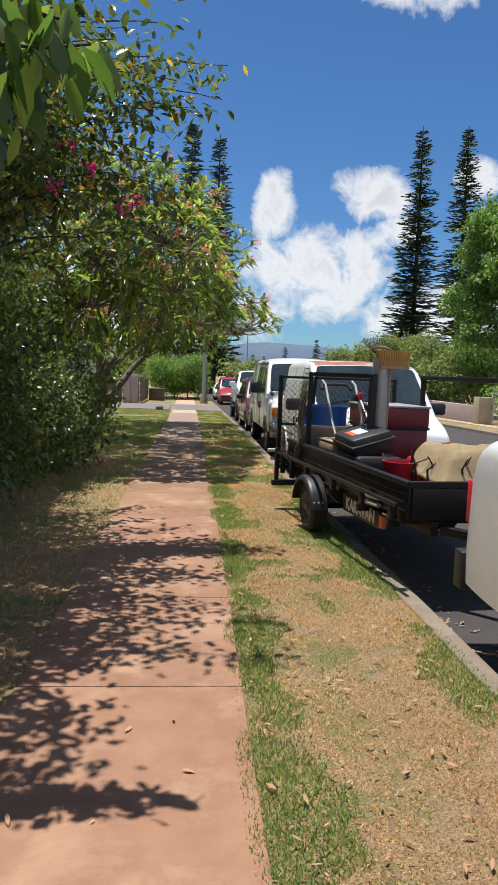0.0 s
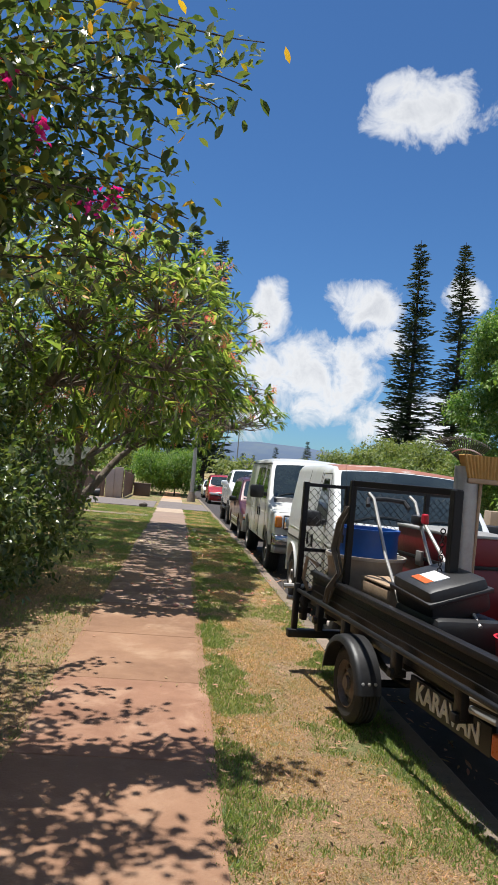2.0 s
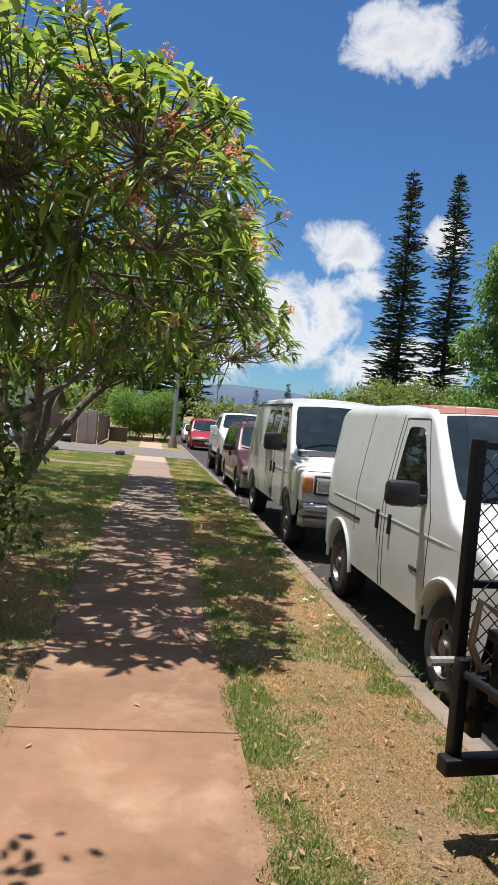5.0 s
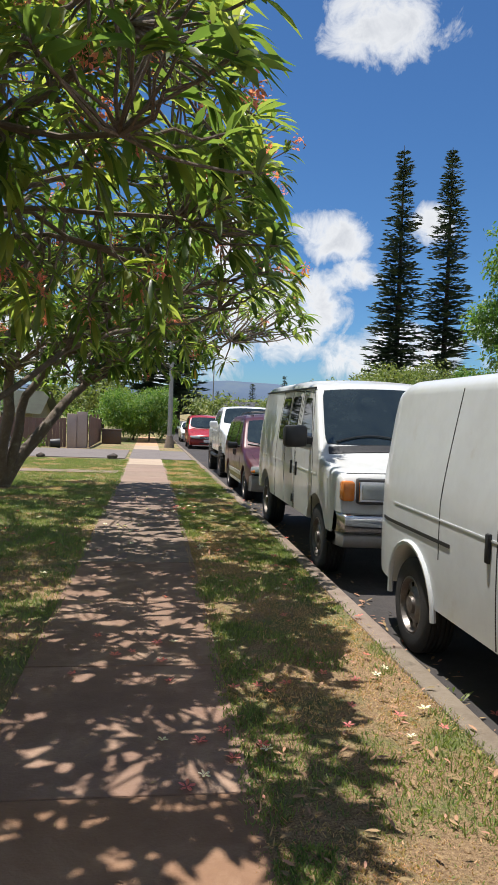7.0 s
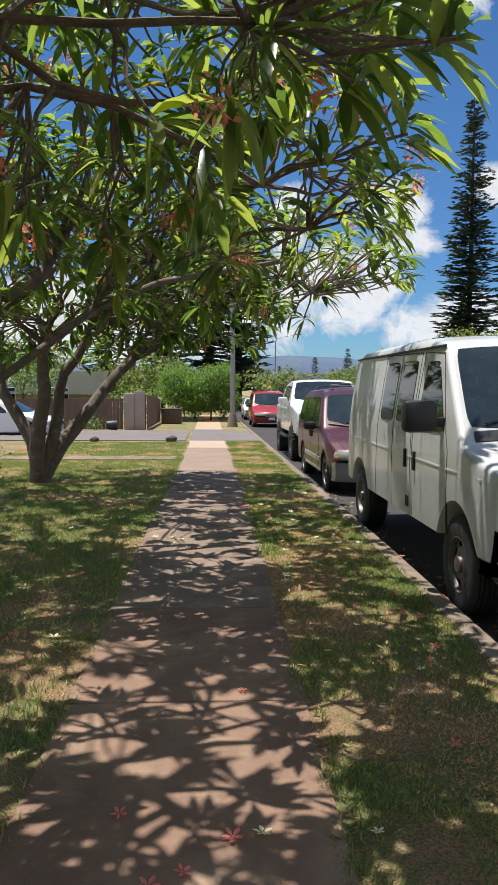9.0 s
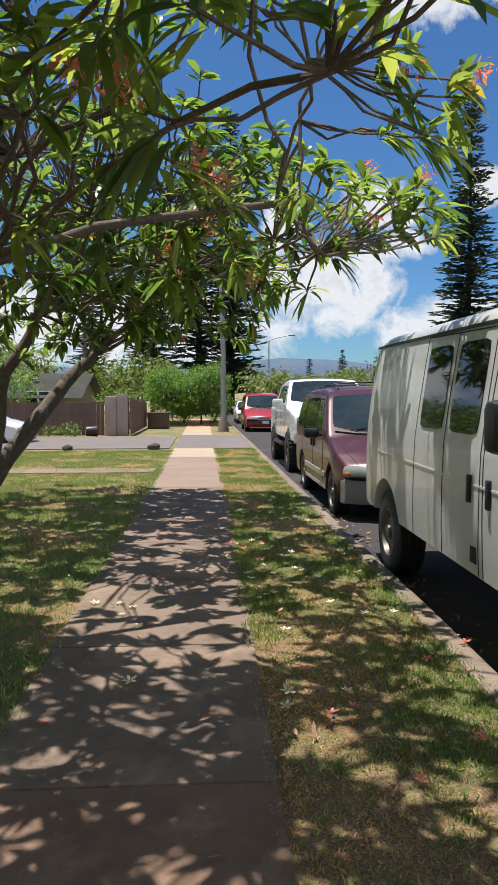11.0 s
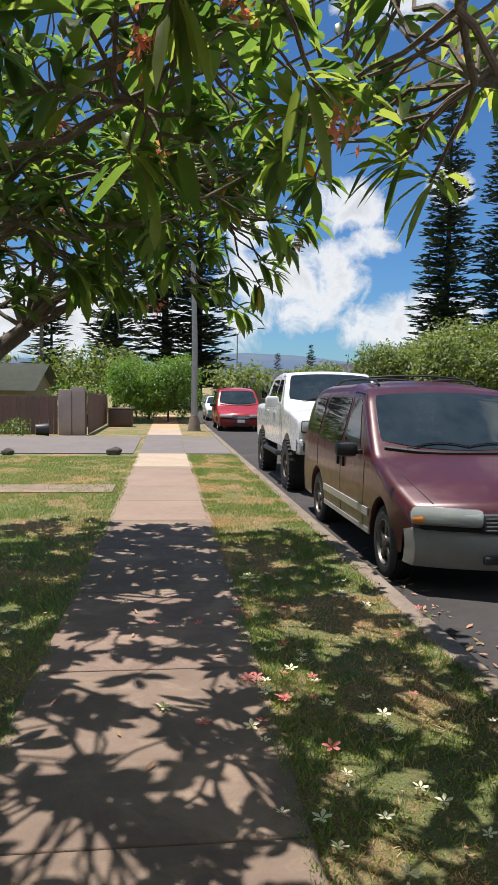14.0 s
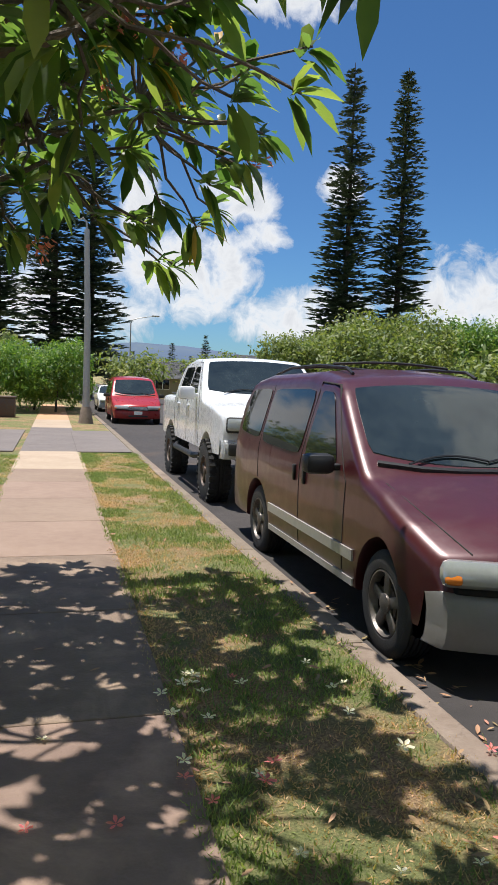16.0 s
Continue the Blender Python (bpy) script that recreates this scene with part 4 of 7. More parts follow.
def pickup():
    """White double-cab pickup, lifted on large knobbly tyres."""
    car = empty("pickup_truck")
    top = [(0, 0.88), (0.02, 1.18), (0.10, 1.28), (0.5, 1.36), (1.25, 1.42), (1.36, 1.44), (2.02, 1.98), (2.2, 2.04), (2.9, 2.05), (3.45, 1.99), (3.62, 1.75), (3.72, 1.43), (3.80, 1.42), (5.28, 1.43), (5.33, 1.2), (5.34, 0.9)]
    sh = Shell(5.34, 0.94, top, 1.37, 0.80, 0.70, [(0.93, 0.43), (4.08, 0.43)], 0.52, 0.62, bow=0.24, tail_bow=0.04, corner=0.10, roof_y=2.05)
    part("body", sh.body(), "white_paint", car, smooth=True, angle=40)
    part("windscreen", roof_patch(sh, -0.97, 0.97, 1.42, 2.03, curve=0.10), "windscreen", car, smooth=True)
    for q in ([(1.80, 1.44), (2.50, 1.44), (2.46, 1.88), (2.14, 1.88)], [(2.60, 1.44), (3.36, 1.46), (3.28, 1.88), (2.58, 1.88)]):
        part("side_window", side_patch(sh, q), "glass", car, smooth=True)
        part("side_window", side_patch(sh, q, True), "glass", car, smooth=True)
    part("panel_gap", seam(sh, [(1.56, 0.76), (1.55, 1.37), (2.08, 1.94), (2.52, 1.94), (2.55, 0.74)]), "gap", car)
    part("panel_gap", seam(sh, [(2.57, 1.94), (3.40, 1.92), (3.46, 1.3), (3.36, 0.74)]), "gap", car)
    part("panel_gap", seam(sh, [(3.70, 0.74), (3.70, 1.38)], 0.014), "gap", car)
    for yy in (2.40, 3.28):
        handle_part(car, sh, yy, 1.28, 0.17, False, "white_paint")
    mirror_part(car, sh, 1.78, 1.48, (0.24, 0.14, 0.19), "white_paint", 0.05)
    part("bumper", bumper_mesh(sh, 0.66, 0.92, 0.06, 0.28, 0.01), "white_paint", car, smooth=True)
    box_part("grille", (-0.46, -0.06, 0.92), (0.46, 0.08, 1.19), "grille", car, 0.04)
    for s in (-1, 1):
        m = pose(s * 0.66, 0.11, 1.11, -10, 0, s * 22)
        lamp = box_part("headlight", (-0.19, -0.06, -0.09), (0.19, 0.05, 0.08), "lamp_clear", car, 0.035, m)
        box_part("headlight_surround", (-0.205, -0.045, -0.105), (0.205, 0.05, 0.095), "gap", lamp, 0.035, m)
        m = pose(s * 0.70, 0.05, 0.80, 0, 0, s * 20)
        fog = box_part("fog_lamp_recess", (-0.14, -0.06, -0.08), (0.14, 0.05, 0.08), "black_plastic", car, 0.03, m)
        bm = bmesh.new()
        add_lathe(bm, [(0.001, 0.064), (0.04, 0.06), (0.045, 0.03)], m @ Matrix.Rotation(radians(90), 4, "X"), 14)
        part("fog_lamp", bm, "lamp_clear", fog)
        bm = bmesh.new()
        add_tube(bm, [(s * 0.90, 1.5, 0.60), (s * 0.98, 1.7, 0.57), (s * 0.98, 3.3, 0.57), (s * 0.90, 3.5, 0.60)], 0.045, 8)
        part("side_step", bm, "black_plastic", car)
        for hy in (0.93, 4.08):
            add_wheel(car, s * 0.97, hy, 0.43, 0.285, 0.215, "rim_dark", "alloy", knobs=30)
    wiper(car, sh, -0.7, 0.0, 1.42)
    wiper(car, sh, 0.0, 0.7, 1.42)
    bed = box_part("bed_floor", (-0.76, 3.78, 1.425), (0.76, 5.24, 1.44), "black_plastic", car, 0.004, label="dark load bed")
    place(car, 2.90, 27.72, "lifted white double-cab pickup truck with large knobbly tyres", category="pickup truck")
    return car


def saloon(name, x, y, paint, label, yaw=0.0):
    car = empty(name)
    top = [(0, 0.5), (0.02, 0.66), (0.1, 0.74), (0.9, 0.90), (1.1, 0.94), (1.85, 1.36), (2.2, 1.43), (3.0, 1.42), (3.5, 1.32), (4.0, 1.05), (4.45, 1.0), (4.5, 0.6)]
    sh = Shell(4.5, 0.88, top, 0.9, 0.76, 0.28, [(0.85, 0.31), (3.5, 0.31)], 0.37, 0.22, bow=0.25, tail_bow=0.15)
    part("body", sh.body(), paint, car, smooth=True, angle=45)
    part("windscreen", roof_patch(sh, -0.97, 0.97, 1.15, 1.88, curve=0.12), "windscreen", car, smooth=True)
    for q in ([(1.55, 0.95), (2.30, 0.95), (2.26, 1.30), (2.02, 1.29)], [(2.40, 0.95), (3.2, 0.97), (3.0, 1.28), (2.36, 1.30)]):
        for fl in (False, True):
            part("side_window", side_patch(sh, q, fl), "glass", car, smooth=True)
    part("bumper", bumper_mesh(sh, 0.24, 0.5, 0.05, 0.6, 0.01), paint, car, smooth=True)
    box_part("grille", (-0.35, -0.04, 0.5), (0.35, 0.05, 0.62), "grille", car, 0.02)
    for s in (-1, 1):
        box_part("headlight", (-0.19, -0.05, -0.06), (0.19, 0.05, 0.06), "lamp_clear", car, 0.03, pose(s * 0.6, 0.12, 0.6, -12, 0, s * 24))
        for hy in (0.85, 3.5):
            add_wheel(car, s * 0.86, hy, 0.31, 0.2, 0.2, "rim_steel", "alloy")
    mirror_part(car, sh, 1.5, 0.98, (0.2, 0.14, 0.13), paint, 0.05)
    place(car, x, y, label, yaw, "car")
    return car


cargo_van()
passenger_van()
minivan("minivan", "maroon", "maroon minivan with silver lower trim, faded bonnet and roof rack", 2.78, 22.10, "silver_trim")
pickup()
minivan("red_minivan", "red_paint", "bright red minivan with chrome grille parked at the kerb", 2.98, 46.3, None, 1.85, rack=False)
saloon("white_car", 3.0, 57.0, "white_paint", "white car parked far along the kerb")


# ---- utility trailer and its load ----
def rod(bm, a, b, r=0.02, sides=6):
    add_tube(bm, [a, b], r, sides)


def bar_part(name, a, b, w, mat, parent, label=""):
    """A square steel bar from a to b."""
    bm = bmesh.new()
    a, b = Vector(a), Vector(b)
    d = b - a
    m = Matrix.Translation((a + b) / 2) @ d.to_track_quat("Z", "Y").to_matrix().to_4x4()
    add_box(bm, (-w / 2, -w / 2, -d.length / 2), (w / 2, w / 2, d.length / 2), w * 0.12, m)
    return part(name, bm, mat, parent, label)


def text_part(name, body, size, m, mat, parent, depth=0.003):
    cu = bpy.data.curves.new(name, "FONT")
    cu.body, cu.size, cu.extrude, cu.align_x, cu.align_y = body, size, depth, "CENTER", "CENTER"
    cu.offset = 0.004
    tmp = bpy.data.objects.new(name, cu)
    scene.collection.objects.link(tmp)
    me = bpy.data.meshes.new_from_object(tmp.evaluated_get(bpy.context.evaluated_depsgraph_get()))
    bpy.data.objects.remove(tmp)
    me.transform(m)
    me.materials.clear()
    me.materials.append(M[mat])
    ob = new(name, me)
    ob.parent = parent
    return ob


TR = pose(1.27, 8.95, 0.0, 0, 0, 7.5)      # rear corner of the bed beside the verge; +x across, -y to the drawbar
trailer = tagged(empty("utility_trailer", TR), "black steel utility trailer with mesh ramp, loaded with garden tools", "trailer")
LEN, WID, FLOOR, RAIL = 3.55, 1.50, 0.60, 0.88

box_part("bed_floor", (0.02, -LEN, FLOOR - 0.03), (WID - 0.02, 0.0, FLOOR), "black_steel", trailer, 0.004)
for x0 in (0.20, WID - 0.26):
    box_part("frame_rail", (x0, -LEN - 0.02, FLOOR - 0.15), (x0 + 0.06, 0.0, FLOOR - 0.032), "black_steel", trailer, 0.006)
for k in range(5):
    yy = -0.3 - 0.75 * k
    box_part("cross_member", (0.05, yy - 0.03, FLOOR - 0.10), (WID - 0.05, yy + 0.03, FLOOR - 0.034), "black_steel", trailer, 0.005)
for x0 in (0.0, WID - 0.03):
    wall = box_part("side_wall", (x0, -LEN, FLOOR - 0.02), (x0 + 0.03, -0.02, RAIL - 0.045), "black_steel", trailer, 0.005)
    for k in range(3):
        box_part("pressed_rib", (x0 - 0.008, -LEN + 0.05, FLOOR + 0.03 + 0.07 * k), (x0 + 0.038, -0.08, FLOOR + 0.045 + 0.07 * k), "black_steel", wall, 0.004)
    box_part("top_rail", (x0 - 0.02, -LEN, RAIL - 0.045), (x0 + 0.05, 0.0, RAIL), "black_steel", trailer, 0.008)
box_part("front_wall", (0.03, -LEN - 0.015, FLOOR - 0.02), (WID - 0.03, -LEN + 0.02, RAIL - 0.05), "black_steel", trailer, 0.005)
bar_part("top_rail", (0, -LEN, RAIL - 0.02), (WID, -LEN, RAIL - 0.02), 0.05, "black_steel", trailer)
# outer tube rail on brackets along the verge side
bm = bmesh.new()
rod(bm, (-0.13, 0.05, 0.70), (-0.10, -LEN - 0.02, 0.70), 0.019, 10)
part("outer_rail", bm, "black_steel", trailer, smooth=True)
for yy in (-0.02, -0.45, -1.05, -1.95, -2.75, -3.4):
    box_part("bracket", (-0.11, yy - 0.03, FLOOR - 0.10), (0.0, yy + 0.03, FLOOR - 0.05), "black_steel", trailer, 0.005)
    box_part("stake_pocket", (-0.085, yy - 0.04, FLOOR - (0.16 if yy > -1.5 else 0.08)), (-0.035, yy + 0.04, 0.69), "black_steel", trailer, 0.006)
# tail beam
box_part("tail_beam", (-0.20, -0.08, 0.29), (WID + 0.2, 0.0, 0.36), "black_steel", trailer, 0.008)
for x0 in (-0.16, WID + 0.08):
    box_part("tail_post", (x0, -0.045, 0.30), (x0 + 0.05, 0.01, 0.76), "black_steel", trailer, 0.008)
bm = bmesh.new()
rod(bm, (-0.24, 0.06, 0.72), (-0.05, 0.06, 0.72), 0.022, 8)
rod(bm, (-0.20, 0.05, 0.62), (-0.03, 0.05, 0.60), 0.02, 8)
part("ramp_hinge", bm, "galv", trailer, "bare steel hinge pin", smooth=True)

# ramp: frame with expanded metal mesh
ramp = bar_part("ramp", (-0.10, 0.07, 0.55), (-0.10, 0.07, 1.665), 0.05, "black_steel", trailer, "upright loading ramp of black steel")
RW0, RW1, RZ0, RZ1, RY = -0.10, 1.42, 0.60, 1.64, 0.07
for x0 in (0.30, 1.10, RW1):
    bar_part("ramp_upright", (x0, RY, RZ0 - 0.02), (x0, RY, RZ1 + 0.02), 0.045, "black_steel", ramp)
for z in (RZ0, 1.05, RZ1):
    bar_part("ramp_bar", (RW0, RY, z), (RW1, RY, z), 0.032, "black_steel", ramp)
bm = bmesh.new()
pitch_x, pitch_z = 0.072, 0.036
nx, nz = int((RW1 - RW0) / pitch_x), int((RZ1 - RZ0) / pitch_z)
for j in range(nz):
    for i in range(nx * 2):
        up = (i + j) % 2
        x0, z0 = RW0 + i * pitch_x / 2, RZ0 + j * pitch_z
        rod(bm, (x0, RY - 0.024, z0 + pitch_z * up), (x0 + pitch_x / 2, RY - 0.024, z0 + pitch_z * (1 - up)), 0.0034, 3)
tagged(part("expanded_mesh", bm, "black_steel", ramp, "black expanded metal mesh"), kind="stuff")
bm = bmesh.new()
add_box(bm, (-0.02, -0.008, 0), (0.02, 0.008, 0.75), 0.003, pose(0.28, 0.0, 0.95, 4, 3, 0))
part("ramp_latch", bm, "black_steel", trailer)

# side rack
rack = bar_part("side_rack", (0.05, -0.70, 0.60), (0.05, -0.70, 1.71), 0.05, "black_steel", trailer, "black angle-iron side rack")
bar_part("rack_post", (0.39, -1.74, 0.60), (0.39, -1.74, 1.71), 0.07, "black_steel", rack)
bar_part("rack_top", (0.05, -0.68, 1.69), (0.40, -1.77, 1.69), 0.05, "black_steel", rack)
bar_part("rack_post", (WID - 0.05, -0.70, 0.60), (WID - 0.05, -0.70, 1.71), 0.05, "black_steel", rack)
bar_part("rack_post", (WID - 0.05, -2.52, 0.60), (WID - 0.05, -2.52, 1.71), 0.05, "black_steel", rack)
bar_part("rack_top", (WID - 0.05, -0.68, 1.69), (WID - 0.05, -2.56, 1.69), 0.05, "black_steel", rack)
bar_part("rack_post", (0.85, -LEN, 0.60), (0.85, -LEN, 1.25), 0.05, "black_steel", rack)
bar_part("rack_post", (WID - 0.05, -LEN, 0.60), (WID - 0.05, -LEN, 1.72), 0.05, "black_steel", rack)
# ratchet straps and chain
for dx, w in ((0.0, 0.05), (0.03, 0.035), (-0.02, 0.03)):
    bm = bmesh.new()
    pts = [(0.02 + dx, -0.70, 1.50), (-0.02 + dx, -0.64, 1.36), (-0.03 + dx, -0.62 + w, 1.15), (0.0 + dx, -0.66, 0.95), (-0.05 + dx, -0.60, 0.82), (-0.03 + dx, -0.45 - w, 0.68)]
    add_tube(bm, pts, [w * 0.2, w * 0.35, w * 0.45, w * 0.25, w * 0.4, w * 0.2], 4)
    part("strap", bm, "strap", rack, "olive nylon ratchet strap")
bm = bmesh.new()
for k in range(22):
    z = 1.42 - k * 0.045
    add_lathe(bm, [(0.018, -0.005), (0.023, 0.0), (0.018, 0.005), (0.013, 0.0), (0.018, -0.005)], pose(0.33, -1.70 + 0.002 * k, z, 90, 0, 90 * (k % 2)), 8)
part("chain", bm, "black_steel", rack, "hanging steel chain", smooth=True)

# wheels, fenders, axle, drawbar
wheel_at = (-0.13, -1.32)
for s, x0 in ((-1, wheel_at[0]), (1, WID + 0.06)):
    r = 0.27
    add_wheel(trailer, x0, wheel_at[1], r, 0.16, 0.165, "rim_worn")
for s, x0, x1 in ((-1, -0.20, -0.02), (1, WID - 0.02, WID + 0.15)):
    bm = bmesh.new()
    rows = []
    for k in range(15):
        a = math.pi * (0.02 + 0.96 * k / 14)
        yy, z = wheel_at[1] + 0.37 * math.cos(a), 0.27 + 0.34 * math.sin(a)
        row = []
        for f, drop in ((0, 0.05), (0.03, 0.02), (0.10, 0.005), (0.25, 0.0), (0.75, 0.0), (1, 0.004)):
            xx = x0 + (x1 - x0) * f
            row.append(bm.verts.new((xx, yy - drop * math.cos(a), z - drop * math.sin(a))))
        rows.append(row)
    for a, b in zip(rows, rows[1:]):
        for i in range(5):
            bm.faces.new((a[i], b[i], b[i + 1], a[i + 1]))
    bmesh.ops.recalc_face_normals(bm, faces=bm.faces)
    bmesh.ops.solidify(bm, geom=list(bm.faces), thickness=0.006)
    fender = part("fender", bm, "black_plastic", trailer, "black plastic wheel fender", smooth=True)
    for k in range(3):
        bm = bmesh.new()
        add_lathe(bm, [(0.001, 0.010), (0.010, 0.007), (0.012, 0.0)], pose(x0 + 0.04 + 0.045 * k, wheel_at[1] - 0.37, 0.37, 65, 0, 0), 8)
        part("bolt", bm, "galv", fender, smooth=True)
bm = bmesh.new()
rod(bm, (0.0, wheel_at[1], 0.27), (WID, wheel_at[1], 0.27), 0.03, 8)
part("axle", bm, "black_steel", trailer)
for x0 in (0.25, WID - 0.25):
    bm = bmesh.new()
    add_tube(bm, [(x0, -0.9, 0.40), (x0, -1.1, 0.33), (x0, -1.32, 0.31), (x0, -1.55, 0.33), (x0, -1.8, 0.40)], 0.025, 6)
    part("leaf_spring", bm, "black_steel", trailer)
bar_part("drawbar", (0.30, -LEN, FLOOR - 0.10), (WID / 2, -LEN - 0.62, FLOOR - 0.12), 0.07, "black_steel", trailer)
bar_part("drawbar", (WID - 0.30, -LEN, FLOOR - 0.10), (WID / 2, -LEN - 0.62, FLOOR - 0.12), 0.07, "black_steel", trailer)
# name board
board = box_part("name_board", (0.070, -2.84, 0.345), (0.100, -1.90, 0.505), "black_plastic", trailer, 0.006, label="black board with white capital letters")
text_part("lettering", "KARAVAN", 0.16, Matrix.Translation((0.067, -2.37, 0.425)) @ Matrix.Rotation(radians(-90), 4, "Z") @ Matrix.Rotation(radians(90), 4, "X"), "white_letter", board)
bm = bmesh.new()
add_box(bm, (0.05, -2.96, 0.37), (0.095, -2.87, 0.49), 0.012)
part("side_marker", bm, "orange", trailer, "orange side marker lamp")
# lamps at the front corner
for z in (0.60, 0.66):
    bm = bmesh.new()
    rod(bm, (-0.06, -2.85, z), (-0.03, -3.05, z), 0.022, 8)
    part("side_lamp", bm, "galv", trailer)


def on_trailer(name, label, category):
    return tagged(empty(name, TR), label, category)


# load
drum = on_trailer("plastic_drum", "open-topped bright blue plastic drum on the trailer", "drum")
bm = bmesh.new()
m = pose(0.345, -0.36, FLOOR + 0.05)
add_lathe(bm, [(0.001, 0.002), (0.25, 0.002), (0.262, 0.03), (0.265, 0.3), (0.275, 0.32), (0.265, 0.34), (0.265, 0.62), (0.278, 0.64), (0.278, 0.665), (0.252, 0.665), (0.245, 0.62), (0.245, 0.1), (0.001, 0.09)], m, 36)
part("shell", bm, "blue_plastic", drum, smooth=True, angle=50)
bm = bmesh.new()
add_box(bm, (0.085, -0.45, FLOOR + 0.58), (0.115, -0.35, FLOOR + 0.65), 0.006)
part("grip_slot", bm, "gap", drum)

tub = on_trailer("plastic_tub", "large dirty grey tub standing at the trailer tail", "tub")
bm = bmesh.new()
m = pose(0.345, -0.36, FLOOR)
prof = [(0.001, 0.004), (0.28, 0.004), (0.325, 0.45), (0.345, 0.465), (0.345, 0.49), (0.325, 0.49), (0.315, 0.45), (0.285, 0.05), (0.001, 0.045)]
add_lathe(bm, prof, m, 32)
part("shell", bm, "grey_bin", tub, smooth=True, angle=50)
bm = bmesh.new()
add_tube(bm, [(0.05, -0.02, 0.92), (-0.05, 0.02, 0.99), (-0.07, 0.03, 0.80), (-0.02, 0.02, 0.70), (0.03, 0.0, 0.72)], 0.018, 8)
part("hose_end", bm, "wood_raw", tub, "tan hose hanging out", smooth=True)

chest = on_trailer("tool_chest", "dark red steel chest with black lid band", "chest")
box_part("body", (0.80, -0.95, FLOOR + 0.004), (1.42, -0.02, 1.10), "red_metal", chest, 0.02)
box_part("lid", (0.79, -0.96, 1.11), (1.43, -0.01, 1.34), "red_metal", chest, 0.02)
box_part("band", (0.785, -0.965, 1.085), (1.435, -0.005, 1.115), "black_steel", chest, 0.004)
box_part("lid_edge", (0.78, -0.97, 1.335), (1.44, 0.0, 1.36), "galv", chest, 0.006)
box_part("latch", (0.765, -0.55, 1.04), (0.80, -0.45, 1.16), "galv", chest, 0.004)

mower = on_trailer("lawn_mower", "push mower with black engine cover and folded steel handle", "lawn mower")
deck = box_part("deck", (0.12, -2.10, FLOOR + 0.07), (0.62, -1.45, FLOOR + 0.30), "black_plastic", mower, 0.05)
cover = pose(0.36, -1.72, FLOOR + 0.30, 4, -16, 0)
box_part("engine_cover", (-0.22, -0.28, 0.0), (0.22, 0.28, 0.24), "black_plastic", mower, 0.05, cover)
box_part("cover_rim", (-0.235, -0.295, 0.13), (0.235, 0.295, 0.165), "black_plastic", mower, 0.012, cover)
box_part("sticker", (-0.16, -0.13, 0.236), (0.02, 0.08, 0.246), "white_letter", mower, 0.001, cover, label="white and orange warning label")
box_part("sticker_band", (-0.16, -0.13, 0.2465), (-0.10, 0.08, 0.2485), "orange", mower, 0.0005, cover)
for xx, yy in ((0.10, -2.0), (0.62, -2.0), (0.10, -1.5), (0.62, -1.5)):
    bm = bmesh.new()
    add_lathe(bm, [(0.001, 0.028), (0.05, 0.028), (0.055, 0.02), (0.085, 0.025), (0.09, 0.0), (0.085, -0.025), (0.001, -0.025)], pose(xx, yy, FLOOR + 0.092, 0, 90, 0), 18)
    part("wheel", bm, "tyre", mower, smooth=True, angle=40)
for xx in (0.20, 0.56):
    bm = bmesh.new()
    add_tube(bm, [(xx, -1.46, FLOOR + 0.20), (xx, -1.1, FLOOR + 0.55), (xx, -0.78, 0.98 + FLOOR), (xx - 0.02, -0.72, FLOOR + 1.02)], 0.014, 8)
    part("handle_tube", bm, "galv", mower, smooth=True)
bm = bmesh.new()
add_tube(bm, [(0.18, -0.72, 1.52), (0.2, -0.66, 1.57), (0.36, -0.64, 1.58), (0.52, -0.66, 1.57), (0.54, -0.72, 1.52)], 0.02, 8)
part("grip", bm, "black_plastic", mower, smooth=True)

trimmer = on_trailer("string_trimmer", "petrol trimmer with long steel shaft and red throttle", "trimmer")
bm = bmesh.new()
add_tube(bm, [(0.55, -0.95, 1.45), (0.42, -2.1, 0.86)], 0.014, 8)
part("shaft", bm, "galv", trimmer, smooth=True)
bm = bmesh.new()
add_box(bm, (0.52, -0.94, 1.40), (0.59, -0.80, 1.48), 0.02, pose(0, 0, 0, 0, 0, 0))
part("engine", bm, "black_plastic", trimmer, smooth=True)
bm = bmesh.new()
add_box(bm, (0.525, -1.04, 1.42), (0.565, -0.97, 1.50), 0.012)
part("throttle", bm, "red_plastic", trimmer)

crate = on_trailer("wooden_crate", "tan wooden crate lying among the tools", "crate")
for k in range(3):
    box_part("board", (0.14, -1.30, FLOOR + 0.02 + 0.11 * k), (0.165, -0.80, FLOOR + 0.115 + 0.11 * k), "wood_raw", crate, 0.004)
    box_part("board", (0.60, -1.30, FLOOR + 0.02 + 0.11 * k), (0.625, -0.80, FLOOR + 0.115 + 0.11 * k), "wood_raw", crate, 0.004)
for k in range(4):
    box_part("lid_board", (0.14 + 0.122 * k, -1.31, FLOOR + 0.352), (0.25 + 0.122 * k, -0.79, FLOOR + 0.37), "wood_raw", crate, 0.004)
for yy in (-1.295, -0.825):
    box_part("end_board", (0.168, yy, FLOOR + 0.02), (0.597, yy + 0.02, FLOOR + 0.345), "wood_raw", crate, 0.004)

holder = on_trailer("rake_holder", "tall grey pipe holding rakes upright", "pipe")
bm = bmesh.new()
add_lathe(bm, [(0.001, 0.0), (0.085, 0.0), (0.085, 1.28), (0.078, 1.28), (0.078, 0.05), (0.001, 0.04)], pose(0.52, -1.62, FLOOR), 20)
part("pipe", bm, "galv", holder, smooth=True, angle=50)

